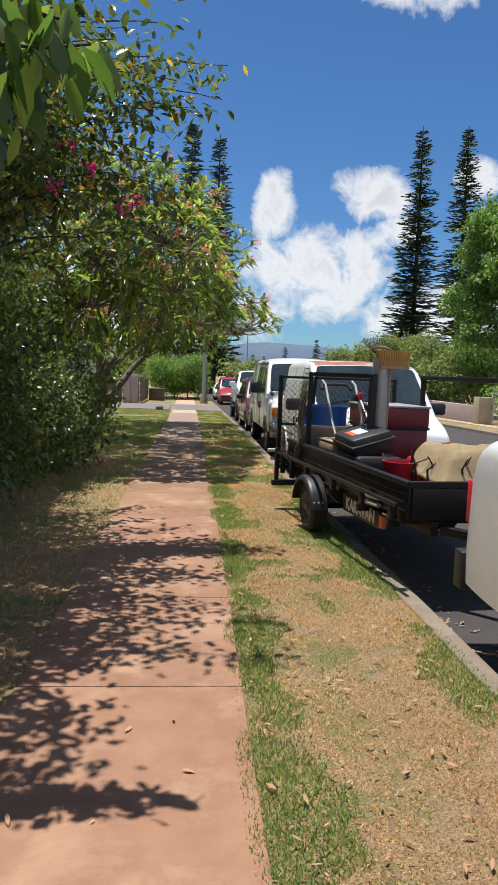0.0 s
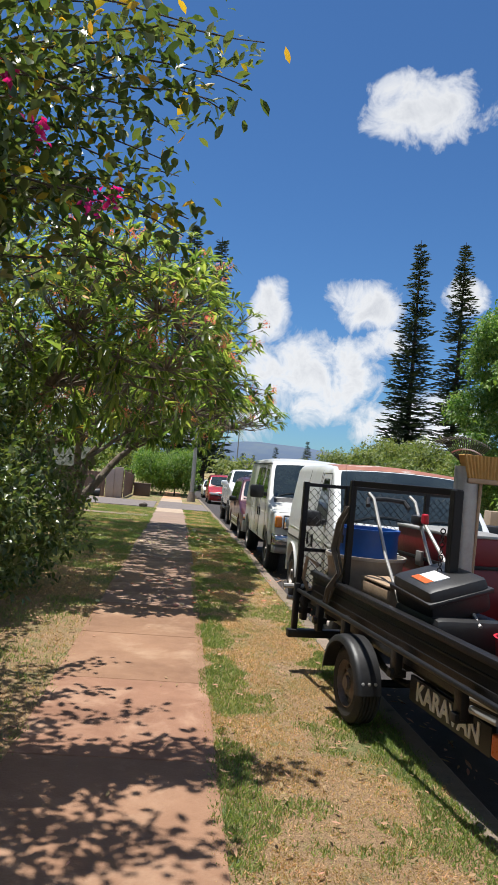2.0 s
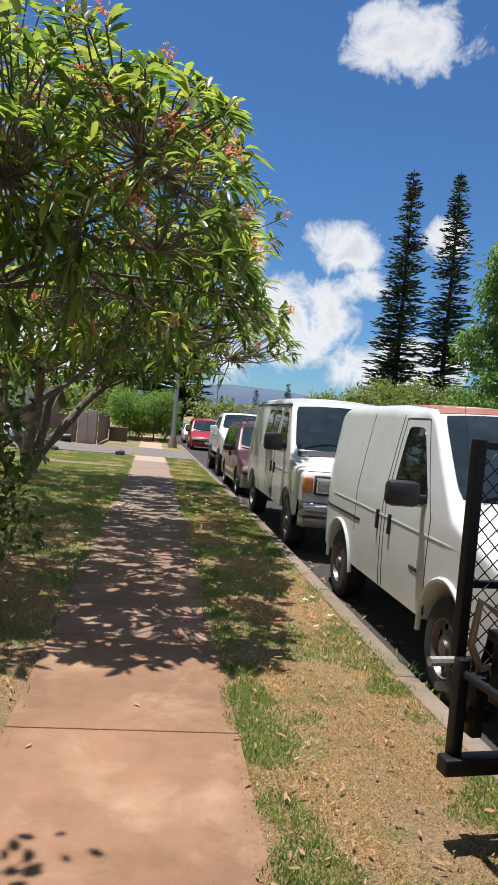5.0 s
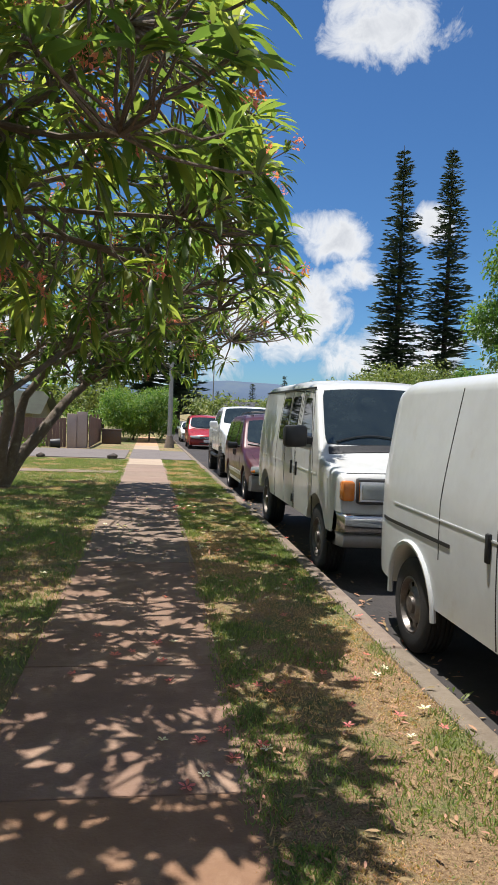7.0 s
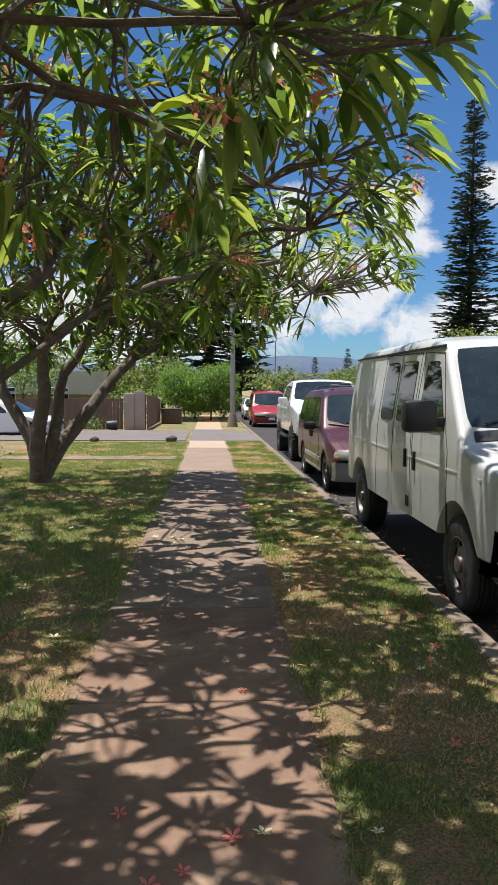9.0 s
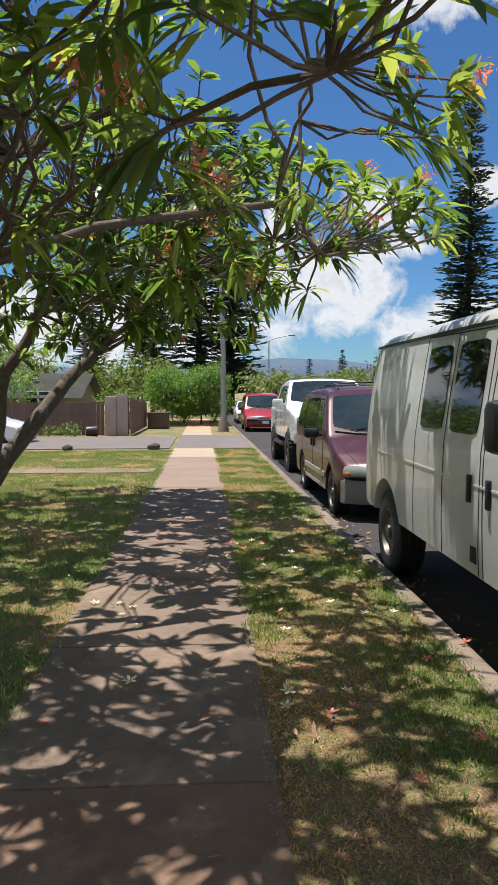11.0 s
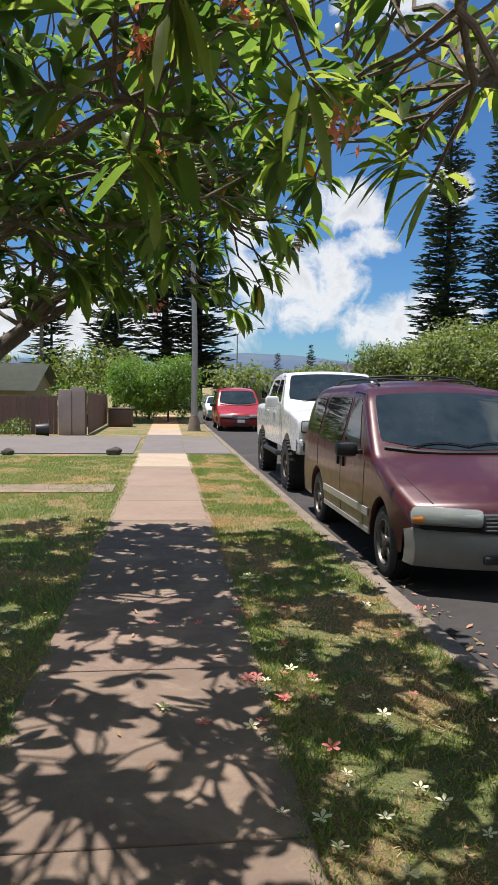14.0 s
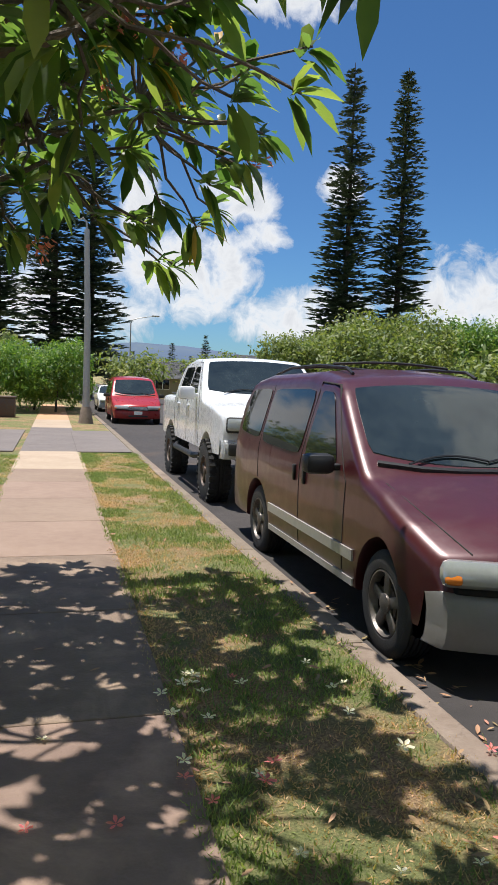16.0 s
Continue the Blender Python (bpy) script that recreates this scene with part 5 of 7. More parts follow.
def shifted(name, label, category):
    return tagged(empty(name, TR @ pose(0.18, 1.0, 0)), label, category)


rake = shifted("leaf_rake", "fan leaf rake with dark tines standing in a pipe", "rake")
bm = bmesh.new()
add_tube(bm, [(0.34, -2.62, FLOOR + 0.045), (0.33, -2.62, 1.86)], 0.013, 8)
part("handle", bm, "wood_raw", rake, smooth=True)
for k in range(21):
    f = k / 20 * 2 - 1
    bm = bmesh.new()
    a = f * 0.62
    add_tube(bm, [(0.33, -2.62, 1.82), (0.33 + 0.10 * math.sin(a), -2.62 + 0.0, 1.82 + 0.10), (0.33 + 0.26 * math.sin(a) * 1.25, -2.60, 1.82 + 0.25 * math.cos(a)), (0.33 + 0.29 * math.sin(a) * 1.3, -2.54, 1.82 + 0.27 * math.cos(a))], 0.004, 4)
    part("tine", bm, "bark_dark", rake)
bm = bmesh.new()
add_tube(bm, [(0.33 + 0.2 * math.sin(f * 0.62 / 5 * 1.0), -2.61, 1.82 + 0.18 * math.cos(f * 0.62 / 5)) for f in range(-5, 6)], 0.007, 5)
part("brace", bm, "rust", rake)

broom = shifted("push_broom", "wide straw-coloured broom head standing upright", "broom")
bm = bmesh.new()
add_tube(bm, [(0.40, -2.66, FLOOR + 0.046), (0.42, -2.68, 1.80)], 0.013, 8)
part("handle", bm, "wood_raw", broom, smooth=True)
bm = bmesh.new()
for i in range(13):
    a0, a1 = 0.30 + 0.022 * i, 0.25 + 0.029 * i
    for j in range(3):
        add_tube(bm, [(a0 + 0.02, -2.70 + 0.03 * j, 1.78), (a1 + 0.02, -2.70 + 0.03 * j, 1.96)], [0.012, 0.016], 5)
tagged(part("bristles", bm, "straw", broom, "stiff straw bristles"), kind="stuff")
box_part("head", (0.30, -2.72, 1.765), (0.61, -2.62, 1.80), "wood_raw", broom, 0.01)

sheet = on_trailer("canvas_sheet", "crumpled tan canvas sheet over cut branches", "sheet")
bm = bmesh.new()
nxs, nys = 26, 22
grid = []
for i in range(nxs + 1):
    row = []
    for j in range(nys + 1):
        u, v = i / nxs, j / nys
        x0, yy = 0.30 + 1.12 * u, -LEN + 0.08 + 0.85 * v
        edge = min(u, 1 - u, v, 1 - v)
        z = FLOOR + 0.26 + 0.26 * smooth01(edge * 5) + 0.07 * noise.noise((x0 * 3, yy * 3, 1.3)) + 0.03 * noise.noise((x0 * 9, yy * 9, 4))
        row.append(bm.verts.new((x0, yy, z)))
    grid.append(row)
for i in range(nxs):
    for j in range(nys):
        bm.faces.new((grid[i][j], grid[i + 1][j], grid[i + 1][j + 1], grid[i][j + 1]))
bmesh.ops.solidify(bm, geom=list(bm.faces), thickness=0.008)
part("cloth", bm, "canvas", sheet, smooth=True, angle=180)
for k in range(16):
    bm = bmesh.new()
    x0 = 0.15 + random.random() * 0.5
    yy = -LEN + 0.1 + random.random() * 0.7
    add_tube(bm, [(x0, yy, FLOOR + 0.02), (x0 + random.uniform(-0.06, 0.06), yy - 0.03, FLOOR + 0.36), (x0 + random.uniform(-0.1, 0.1), yy - 0.08, FLOOR + 0.36 + random.uniform(0.02, 0.14))], [0.012, 0.01, 0.005], 5)
    part("cut_branch", bm, "bark_dark", sheet)
can = on_trailer("fuel_can", "squat red plastic fuel can", "fuel can")
bm = bmesh.new()
add_box(bm, (0.62, -2.40, FLOOR + 0.004), (0.92, -2.10, FLOOR + 0.33), 0.05)
add_tube(bm, [(0.70, -2.25, FLOOR + 0.31), (0.70, -2.22, FLOOR + 0.39), (0.84, -2.22, FLOOR + 0.39), (0.84, -2.25, FLOOR + 0.31)], 0.018, 7)
part("body", bm, "red_plastic", can, smooth=True)
bucket = on_trailer("red_bucket", "red plastic bucket near the front of the trailer", "bucket")
bm = bmesh.new()
add_lathe(bm, [(0.001, 0.003), (0.12, 0.003), (0.155, 0.34), (0.165, 0.35), (0.15, 0.35), (0.115, 0.03), (0.001, 0.025)], pose(0.26, -2.80, FLOOR), 24)
part("shell", bm, "red_plastic", bucket, smooth=True, angle=50)


# towing vehicle: white pickup seen from behind
def tow_truck():
    car = empty("tow_pickup")
    top = [(0, 0.8), (0.02, 1.0), (0.1, 1.1), (1.2, 1.24), (1.3, 1.26), (1.95, 1.78), (2.2, 1.82), (2.9, 1.81), (3.1, 1.7), (3.2, 1.5), (3.3, 1.49), (4.70, 1.48), (4.86, 1.42), (4.94, 1.2), (4.95, 0.66)]
    sh = Shell(4.95, 0.88, top, 1.30, 0.82, 0.45, [(0.85, 0.34), (3.75, 0.34)], 0.43, 0.4, bow=0.2, tail_bow=0.06, corner=0.12)
    part("body", sh.body(), "white_van", car, smooth=True, angle=42)
    part("windscreen", roof_patch(sh, -0.97, 0.97, 1.38, 1.98), "windscreen", car, smooth=True)
    part("side_window", side_patch(sh, [(1.7, 1.34), (2.8, 1.34), (2.74, 1.68), (2.1, 1.68)]), "glass", car, smooth=True)
    part("side_window", side_patch(sh, [(1.7, 1.34), (2.8, 1.34), (2.74, 1.68), (2.1, 1.68)], True), "glass", car, smooth=True)
    box_part("rear_bumper", (-0.86, 4.94, 0.40), (0.86, 5.08, 0.66), "black_plastic", car, 0.02)
    for s in (-1, 1):
        box_part("tail_light", (min(s * 0.72, s * 0.85), 4.84, 0.86), (max(s * 0.72, s * 0.85), 4.955, 1.15), "red_plastic", car, 0.02)
        for hy in (0.85, 3.75):
            add_wheel(car, s * 0.86, hy, 0.345, 0.22, 0.2, "rim_steel")
    part("bonnet_lip", bumper_mesh(sh, 0.46, 0.7, 0.06), "black_plastic", car, smooth=True)
    tagged(car, "white pickup hitched before the trailer, dark bumper", "pickup truck", "vehicles parked along the kerb")
    car.matrix_world = pose(2.70, -0.38, -ROAD_DROP, 0, 0, 0)


tow_truck()


# ---- plants ----
RNG = np.random.default_rng(7)


def leaf_arrays(pos, direc, up, length, width, droop=0.25, simple=False):
    """Folded, drooping leaves as vertex and face arrays: one leaf for each row of pos."""
    n = len(pos)
    direc = direc / np.linalg.norm(direc, axis=1, keepdims=True)
    side = np.cross(direc, up)
    side /= np.linalg.norm(side, axis=1, keepdims=True) + 1e-9
    nor = np.cross(side, direc)
    L, W = length[:, None], width[:, None]
    down = np.array([[0, 0, -1.0]]) * L * droop

    def at(t, s, lift):
        return pos + direc * (L * t) + side * (W * s) + nor * (W * lift) + down * t * t
    if simple:
        vs = [at(0, 0, 0), at(0.45, -0.5, 0.16), at(0.5, 0, 0), at(0.45, 0.5, 0.16), at(1, 0, 0)]
        fs = [(0, 2, 1), (0, 3, 2), (1, 2, 4), (2, 3, 4)]
    else:
        vs = [at(0, 0, 0), at(0.35, -0.42, 0.14), at(0.35, 0, 0), at(0.35, 0.42, 0.14), at(0.7, -0.44, 0.12), at(0.7, 0, 0), at(0.7, 0.44, 0.12), at(1, 0, 0)]
        fs = [(0, 2, 1), (0, 3, 2), (1, 2, 4), (2, 5, 4), (2, 3, 5), (3, 6, 5), (4, 5, 7), (5, 6, 7)]
    k = len(vs)
    verts = np.stack(vs, 1).reshape(-1, 3)
    base = (np.arange(n) * k)[:, None, None]
    faces = (np.array(fs)[None] + base).reshape(-1, 3)
    return verts, faces


def tri_mesh(name, chunks, mats, parent=None, mat_ids=None):
    """One mesh from (verts, faces) arrays; chunk i takes material i when mats is a list of that length."""
    vs, fs, ids, off = [], [], [], 0
    for i, (v, f) in enumerate(chunks):
        vs.append(v)
        fs.append(f + off)
        ids.append(np.full(len(f), mat_ids[i] if mat_ids else min(i, len(mats) - 1)))
        off += len(v)
    v, f, ids = np.concatenate(vs), np.concatenate(fs), np.concatenate(ids)
    me = bpy.data.meshes.new(name)
    me.vertices.add(len(v))
    me.vertices.foreach_set("co", v.astype(np.float32).ravel())
    me.loops.add(len(f) * 3)
    me.loops.foreach_set("vertex_index", f.astype(np.int32).ravel())
    me.polygons.add(len(f))
    me.polygons.foreach_set("loop_start", np.arange(0, len(f) * 3, 3, dtype=np.int32))
    me.polygons.foreach_set("material_index", ids.astype(np.int32))
    for k in mats:
        me.materials.append(M[k])
    me.update(calc_edges=True)
    me.validate()
    ob = new(name, me)
    ob.parent = parent
    return ob


def unit(n):
    v = RNG.normal(size=(n, 3))
    return v / np.linalg.norm(v, axis=1, keepdims=True)


def rosettes(tips, outward, per=11, length=(0.19, 0.32), droop=0.35, ratio=(0.19, 0.25)):
    """Long strap leaves radiating from branch tips."""
    n = len(tips)
    pos = np.repeat(tips, per, 0)
    ax = np.repeat(outward, per, 0)
    ang = RNG.uniform(0, 2 * np.pi, n * per)
    a = np.cross(ax, np.array([[0.3, 0.1, 1.0]]))
    a /= np.linalg.norm(a, axis=1, keepdims=True)
    b = np.cross(ax, a)
    spread = RNG.uniform(0.45, 1.25, (n * per, 1))
    d = ax * 0.55 + (a * np.cos(ang)[:, None] + b * np.sin(ang)[:, None]) * spread
    L = RNG.uniform(*length, n * per)
    W = L * RNG.uniform(*ratio, n * per)
    pos = pos - ax * RNG.uniform(0, 0.10, (n * per, 1))
    return leaf_arrays(pos, d, np.broadcast_to([[0, 0, 1.0]], d.shape) + 0.3 * unit(n * per), L, W, droop)


def limb(bm, a, b, r0, r1, sag=0.0, wiggle=0.12, n=7, sides=7):
    a, b = Vector(a), Vector(b)
    L = (b - a).length
    pts, rad = [], []
    sx, sy = random.uniform(0, 9), random.uniform(0, 9)
    for i in range(n + 1):
        t = i / n
        p = a.lerp(b, t)
        w = math.sin(math.pi * t)
        p += Vector((noise.noise((sx, t * 2.5, 0)), noise.noise((sy, t * 2.5, 3)), noise.noise((sx, sy, t * 2.5)))) * wiggle * L * w
        p.z += sag * L * w
        pts.append(p)
        rad.append(r0 + (r1 - r0) * t ** 0.8)
    add_tube(bm, pts, rad, sides)
    return pts


def plumeria(name, trunk, crown_c, crown_r, count, extra_tips, low, label, stems, seed, flower_share=0.10, right_clip=None, leaf="leaf_plumeria", length=(0.19, 0.32), ratio=(0.19, 0.25)):
    """A spreading frangipani: forked grey limbs with leaf rosettes and pink flower clusters at the tips."""
    random.seed(seed)
    tree = tagged(empty(name, pose(*trunk)), label, "tree")
    inv = Vector(trunk)
    c, r = np.array(crown_c), np.array(crown_r)
    tips = []
    while len(tips) < count:
        p = RNG.uniform(-1, 1, 3)
        d = np.linalg.norm(p)
        if d > 1 or d < 0.45 or (d < 0.82 and RNG.random() < 0.62):
            continue
        p = p * (0.88 + 0.26 * noise.noise(Vector(p) * 2.2 + Vector((seed, 0, 0))))
        q = c + p * r
        if q[2] < low(q[0], q[1]) or (right_clip and q[0] > right_clip(q[1], q[2])):
            continue
        tips.append(q)
    tips = np.array(tips + [list(t) for t in extra_tips])
    # limbs: main stems, forks, twigs
    heads = []
    bm = bmesh.new()
    for sx, sy, sz, rr in stems:
        pts = limb(bm, (0, 0, -0.05), (sx, sy, sz), rr, rr * 0.55, 0.06, 0.10, 8, 10)
        heads.append((Vector((sx, sy, sz)), rr * 0.55))
        heads.append((pts[5].copy(), rr * 0.6))
    part("trunk", bm, "bark", tree, smooth=True)
    bm = bmesh.new()
    local = [Vector(t) - inv for t in tips]
    # second order nodes from a coarse sample of the tips
    nodes = []
    for p in random.sample(local, min(len(local), max(26, len(local) // 16))):
        h, rr = min(heads, key=lambda k: (k[0] - p).length)
        target = h.lerp(p, 0.78) + Vector((0, 0, -0.12))
        pts = limb(bm, h, target, rr * 0.42, 0.016, 0.05, 0.16, 7, 7)
        nodes += [(pts[-1].copy(), 0.022), (pts[4].copy(), 0.03), (pts[5].copy(), 0.026)]
    outward = []
    for p in local:
        h, rr = min(nodes, key=lambda k: (k[0] - p).length)
        d = p - h
        if d.length > 0.06:
            limb(bm, h, p, 0.013, 0.008, -0.04, 0.14, 4, 5)
        o = (d.normalized() if d.length > 0.02 else Vector((0, 0, 1))) + Vector((0, 0, 0.55))
        outward.append(o.normalized())
    tagged(part("limbwork", bm, "bark", tree, smooth=True), kind="stuff")
    out = np.array([list(o) for o in outward])
    loc = np.array([list(p) for p in local])
    yel = RNG.random(len(loc)) < 0.03
    v1 = rosettes(loc, out, length=length, ratio=ratio)
    v2 = rosettes(loc[yel], out[yel], 3) if yel.any() else None
    ob = tri_mesh("crown", [v1] + ([v2] if v2 else []), [leaf, "leaf_yellow"], tree)
    tagged(ob, "long drooping green leaves in rosettes", kind="stuff")
    fl = RNG.random(len(loc)) < flower_share
    fp, fo = loc[fl] + out[fl] * 0.12, out[fl]
    n = len(fp) * 34
    pos = np.repeat(fp, 34, 0) + unit(n) * RNG.uniform(0.02, 0.11, (n, 1))
    d = np.repeat(fo, 34, 0) * 0.4 + unit(n)
    L = RNG.uniform(0.035, 0.065, n)
    fv = leaf_arrays(pos, d, unit(n), L, L * 0.45, 0.1, True)
    tagged(tri_mesh("blossom", [fv], ["flower_pink"], tree), "pink red flower clusters", kind="stuff")
    return tree


def low_a(x, y):
    return 2.35 if x > -1.6 else 1.9


def street_edge(y, z):
    """How far the large crown reaches towards the street: a rounded dome that leans out low down."""
    dome = 0.57 + (4.25 + 0.41 * (y - 12.5) - z) / 0.43
    return min(dome, 0.80 + 0.13 * (y - 12.5) - 0.30 * (z - 2.7)) + 0.6 * smooth01((y - 15.0) / 1.5)



extra = [(0.3, 18.6, 2.9), (0.8, 18.9, 3.0), (1.2, 19.2, 3.2), (1.5, 19.6, 3.3), (1.9, 19.7, 3.25), (2.25, 19.9, 3.2), (2.1, 19.6, 2.9), (1.7, 19.8, 2.9), (1.3, 19.5, 2.7),
         (0.9, 19.8, 2.45), (0.6, 19.4, 2.6), (2.3, 19.8, 3.0), (1.9, 20.1, 3.4), (1.5, 20.1, 3.15), (1.0, 20.3, 3.3), (0.4, 19.9, 3.1), (0.0, 19.5, 2.9), (1.45, 18.4, 3.3), (1.8, 18.2, 3.15),
         (1.75, 18.0, 3.4), (1.3, 17.9, 3.6), (0.5, 20.5, 2.7), (-0.2, 20.4, 2.6)]
extra_b = [(e[0] + random.uniform(-0.25, 0.2), e[1] + random.uniform(-0.3, 0.3), e[2] + random.uniform(-0.15, 0.2)) for e in extra for _ in range(2)]
extra_d = [(random.uniform(-2.4, 0.55), random.uniform(11.2, 13.6), random.uniform(2.9, 4.5)) for _ in range(210)]
extra_d = [p for p in extra_d if p[0] < street_edge(p[1], p[2])] + \
          [(0.02, 16.85, 2.6), (0.6, 15.8, 2.8), (0.8, 15.95, 2.8), (-0.3, 16.9, 2.65), (0.1, 17.2, 2.65), (-0.1, 16.6, 2.75), (0.95, 15.7, 2.9)]
extra_c = [(random.uniform(0.2, 1.35), random.uniform(13.4, 15.8), random.uniform(2.7, 3.9)) for _ in range(60)]
extra_d += [(random.uniform(0.1, 1.4), random.uniform(16.2, 18.6), random.uniform(3.9, 4.8)) for _ in range(42)]
extra_c = [p for p in extra_c if p[0] < street_edge(p[1], p[2])]
plumeria("frangipani_tree", (-4.0, 16.2, -0.02), (-2.7, 15.3, 4.2), (4.3, 3.9, 3.0), 1220, extra + extra_b + extra_c + extra_d, low_a,
         "large frangipani tree leaning over the pavement with pink blossoms",
         [(1.2, -0.8, 2.6, 0.17), (0.6, 0.9, 2.9, 0.16), (-0.9, 0.2, 2.7, 0.15), (2.4, 1.8, 2.7, 0.13), (1.9, -2.2, 2.8, 0.12), (0.2, -0.2, 3.6, 0.13), (4.7, 2.7, 2.95, 0.05)], 11, 0.16, street_edge)
rm = np.random.default_rng(19)
mid = []
while len(mid) < 270:
    p = rm.uniform(-1, 1, 3)
    q = np.array([-1.2, 20.6, 3.5]) + p * np.array([3.0, 2.6, 1.25])
    if np.linalg.norm(p) > 1 or q[2] < 2.45 or (q[0] > 0.4 and q[2] > 3.7):
        continue
    mid.append(tuple(q))
mid2 = []
while len(mid2) < 190:
    p = rm.uniform(-1, 1, 3)
    q = np.array([-0.5, 23.5, 3.2]) + p * np.array([1.85, 1.7, 1.0])
    if np.linalg.norm(p) > 1 or q[2] < 2.25:
        continue
    mid2.append(tuple(q))
mid2 += [tuple(rm.uniform((0.1, 20.4, 3.7), (1.2, 22.3, 4.2))) for _ in range(22)]
plumeria("frangipani_tree", (-2.97, 23.3, -0.08), (-2.3, 23.2, 3.7), (3.5, 2.7, 2.2), 340, mid + mid2 + [(0.86, 24.8, 2.3), (1.1, 24.5, 2.7), (1.05, 22.4, 2.8), (1.2, 23.6, 3.0), (0.9, 24.2, 2.5), (1.3, 23.0, 3.3), (0.7, 24.6, 2.3)],
         lambda x, y: 2.15 if x > -1.8 else 1.75, "smaller frangipani tree with a low forked trunk beside the pavement",
         [(1.5, 1.0, 2.1, 0.15), (0.3, -0.8, 2.3, 0.15), (-0.8, 0.5, 2.4, 0.13), (0.9, -0.2, 2.6, 0.12)], 23, 0.05, None, "leaf_broad", (0.16, 0.27), (0.32, 0.40))


def leafy(name, boxes, per_m3, size, mat, label, category, parent_pose, stems=(), simple=True, extra=None, ratio=0.5, lit=None):
    """A shrub mass: leaves scattered in noisy ellipsoids (centre, radii), densest near their skin."""
    ob = tagged(empty(name, parent_pose), label, category)
    inv = np.array(parent_pose.translation)
    P = []
    for cx, cy, cz, rx, ry, rz in boxes:
        n = int(per_m3 * rx * ry * rz * 4.2)
        u = unit(n)
        rad = RNG.uniform(0.30, 1.0, (n, 1)) ** 0.45
        wob = np.array([0.80 + 0.5 * noise.noise(Vector(k) * 2.6 + Vector((cx, cy, cz))) + 0.16 * noise.noise(Vector(k) * 8 + Vector((cy, 0, 0))) for k in u])[:, None]
        p = u * rad * wob * np.array([rx, ry, rz]) + np.array([cx, cy, cz])
        P.append(p[p[:, 2] > g(cy) + 0.02])
    P = np.concatenate(P) - inv
    n = len(P)
    d = unit(n) + np.array([[0, 0, -0.15]])
    L = RNG.uniform(size * 0.7, size * 1.3, n)
    tagged(tri_mesh("crown", [leaf_arrays(P, d, unit(n) * 0.7 + np.array([[0, 0, 1.0]]), L, L * ratio, 0.2, simple)], [mat], ob), kind="stuff")
    if stems:
        for a, b, r0 in stems:
            bm = bmesh.new()
            limb(bm, a, b, r0, r0 * 0.35, 0.0, 0.08, 7, 8)
            part("stem", bm, "bark_dark", ob, smooth=True)
    return ob


# bougainvillea hedge beside the pavement
random.seed(5)
hb = []
for k in range(12):
    yy = -4.2 + 1.45 * k
    hb += [(-2.85 + 0.28 * max(0, k - 8), yy, 1.0, 1.15, 1.15, 1.2), (-3.0, yy + 0.6, 2.5, 1.25, 1.2, 1.2)]
for k in range(8):
    yy = -2.0 + 1.45 * k
    hb += [(-2.6, yy, 3.5, 1.4, 1.2, 0.95)]
for k in range(4):
    hb += [(-1.75, 3.6 + 1.15 * k, 3.55, 1.0, 0.9, 0.7)]
hedge = leafy("bougainvillea_hedge", hb, 760, 0.088, "leaf_hedge", "tall overgrown bougainvillea hedge with a few magenta bracts", "hedge", pose(-2.9, 4, 0),
              [((random.uniform(-0.3, 0.3), -6 + 1.1 * k, 0), (random.uniform(-0.4, 0.7), -6 + 1.1 * k + random.uniform(-0.5, 0.5), random.uniform(2.2, 3.6)), 0.05) for k in range(13)], ratio=0.55)

# arching sprays over the pavement
sprays = [((-1.7, 6.4, 3.3), (0.0, 7.45, 4.25)), ((-1.7, 6.3, 3.5), (-0.3, 7.3, 3.95)), ((-1.8, 6.6, 2.9), (-0.10, 7.3, 3.35)), ((-1.8, 6.5, 2.8), (-0.15, 7.55, 3.45)), ((-1.8, 6.5, 2.6), (-0.28, 7.15, 2.88)),
          ((-1.7, 6.4, 2.9), (-0.38, 7.1, 3.0)), ((-1.7, 6.2, 3.4), (-0.7, 7.2, 4.2)), ((-1.8, 6.0, 2.9), (-0.5, 6.35, 3.05)), ((-1.6, 5.2, 3.2), (-0.85, 5.8, 3.4)), ((-1.6, 6.9, 3.3), (-0.2, 7.6, 3.75)),
          ((-1.7, 4.0, 3.2), (-0.9, 4.6, 3.2)), ((-1.7, 3.4, 3.1), (-1.0, 3.9, 3.3)), ((-1.8, 7.6, 2.7), (-0.9, 8.4, 3.0)), ((-1.8, 7.4, 3.6), (-0.6, 8.2, 4.4)), ((-1.7, 5.6, 3.8), (-0.6, 6.4, 4.5)),
          ((-1.8, 8.5, 2.9), (-1.0, 9.2, 3.4)), ((-1.7, 4.8, 3.6), (-0.75, 5.4, 4.1)), ((-1.7, 6.4, 3.0), (-0.12, 7.2, 3.2)), ((-1.8, 6.7, 3.1), (-0.4, 7.4, 3.5)),
          ((-1.6, 7.0, 3.9), (0.20, 7.3, 4.30)), ((-1.7, 7.0, 4.0), (-0.02, 7.3, 4.62)), ((-1.5, 7.1, 4.1), (0.30, 7.3, 4.62)), ((-1.2, 7.1, 4.0), (0.05, 7.3, 4.12)), ((-1.6, 7.0, 3.7), (-0.28, 7.3, 3.72)),
          ((-1.8, 7.0, 3.9), (-0.80, 7.3, 4.45)), ((-1.9, 7.0, 3.7), (-1.0, 7.3, 4.1))]
for k in range(9):
    yy = 4.6 + 0.24 * k
    sprays.append(((-1.9, yy, 3.6), (-0.75 + 0.85 * random.random(), yy + random.uniform(-0.2, 0.3), 4.0 + 0.5 * random.random())))
LP, LD = [], []
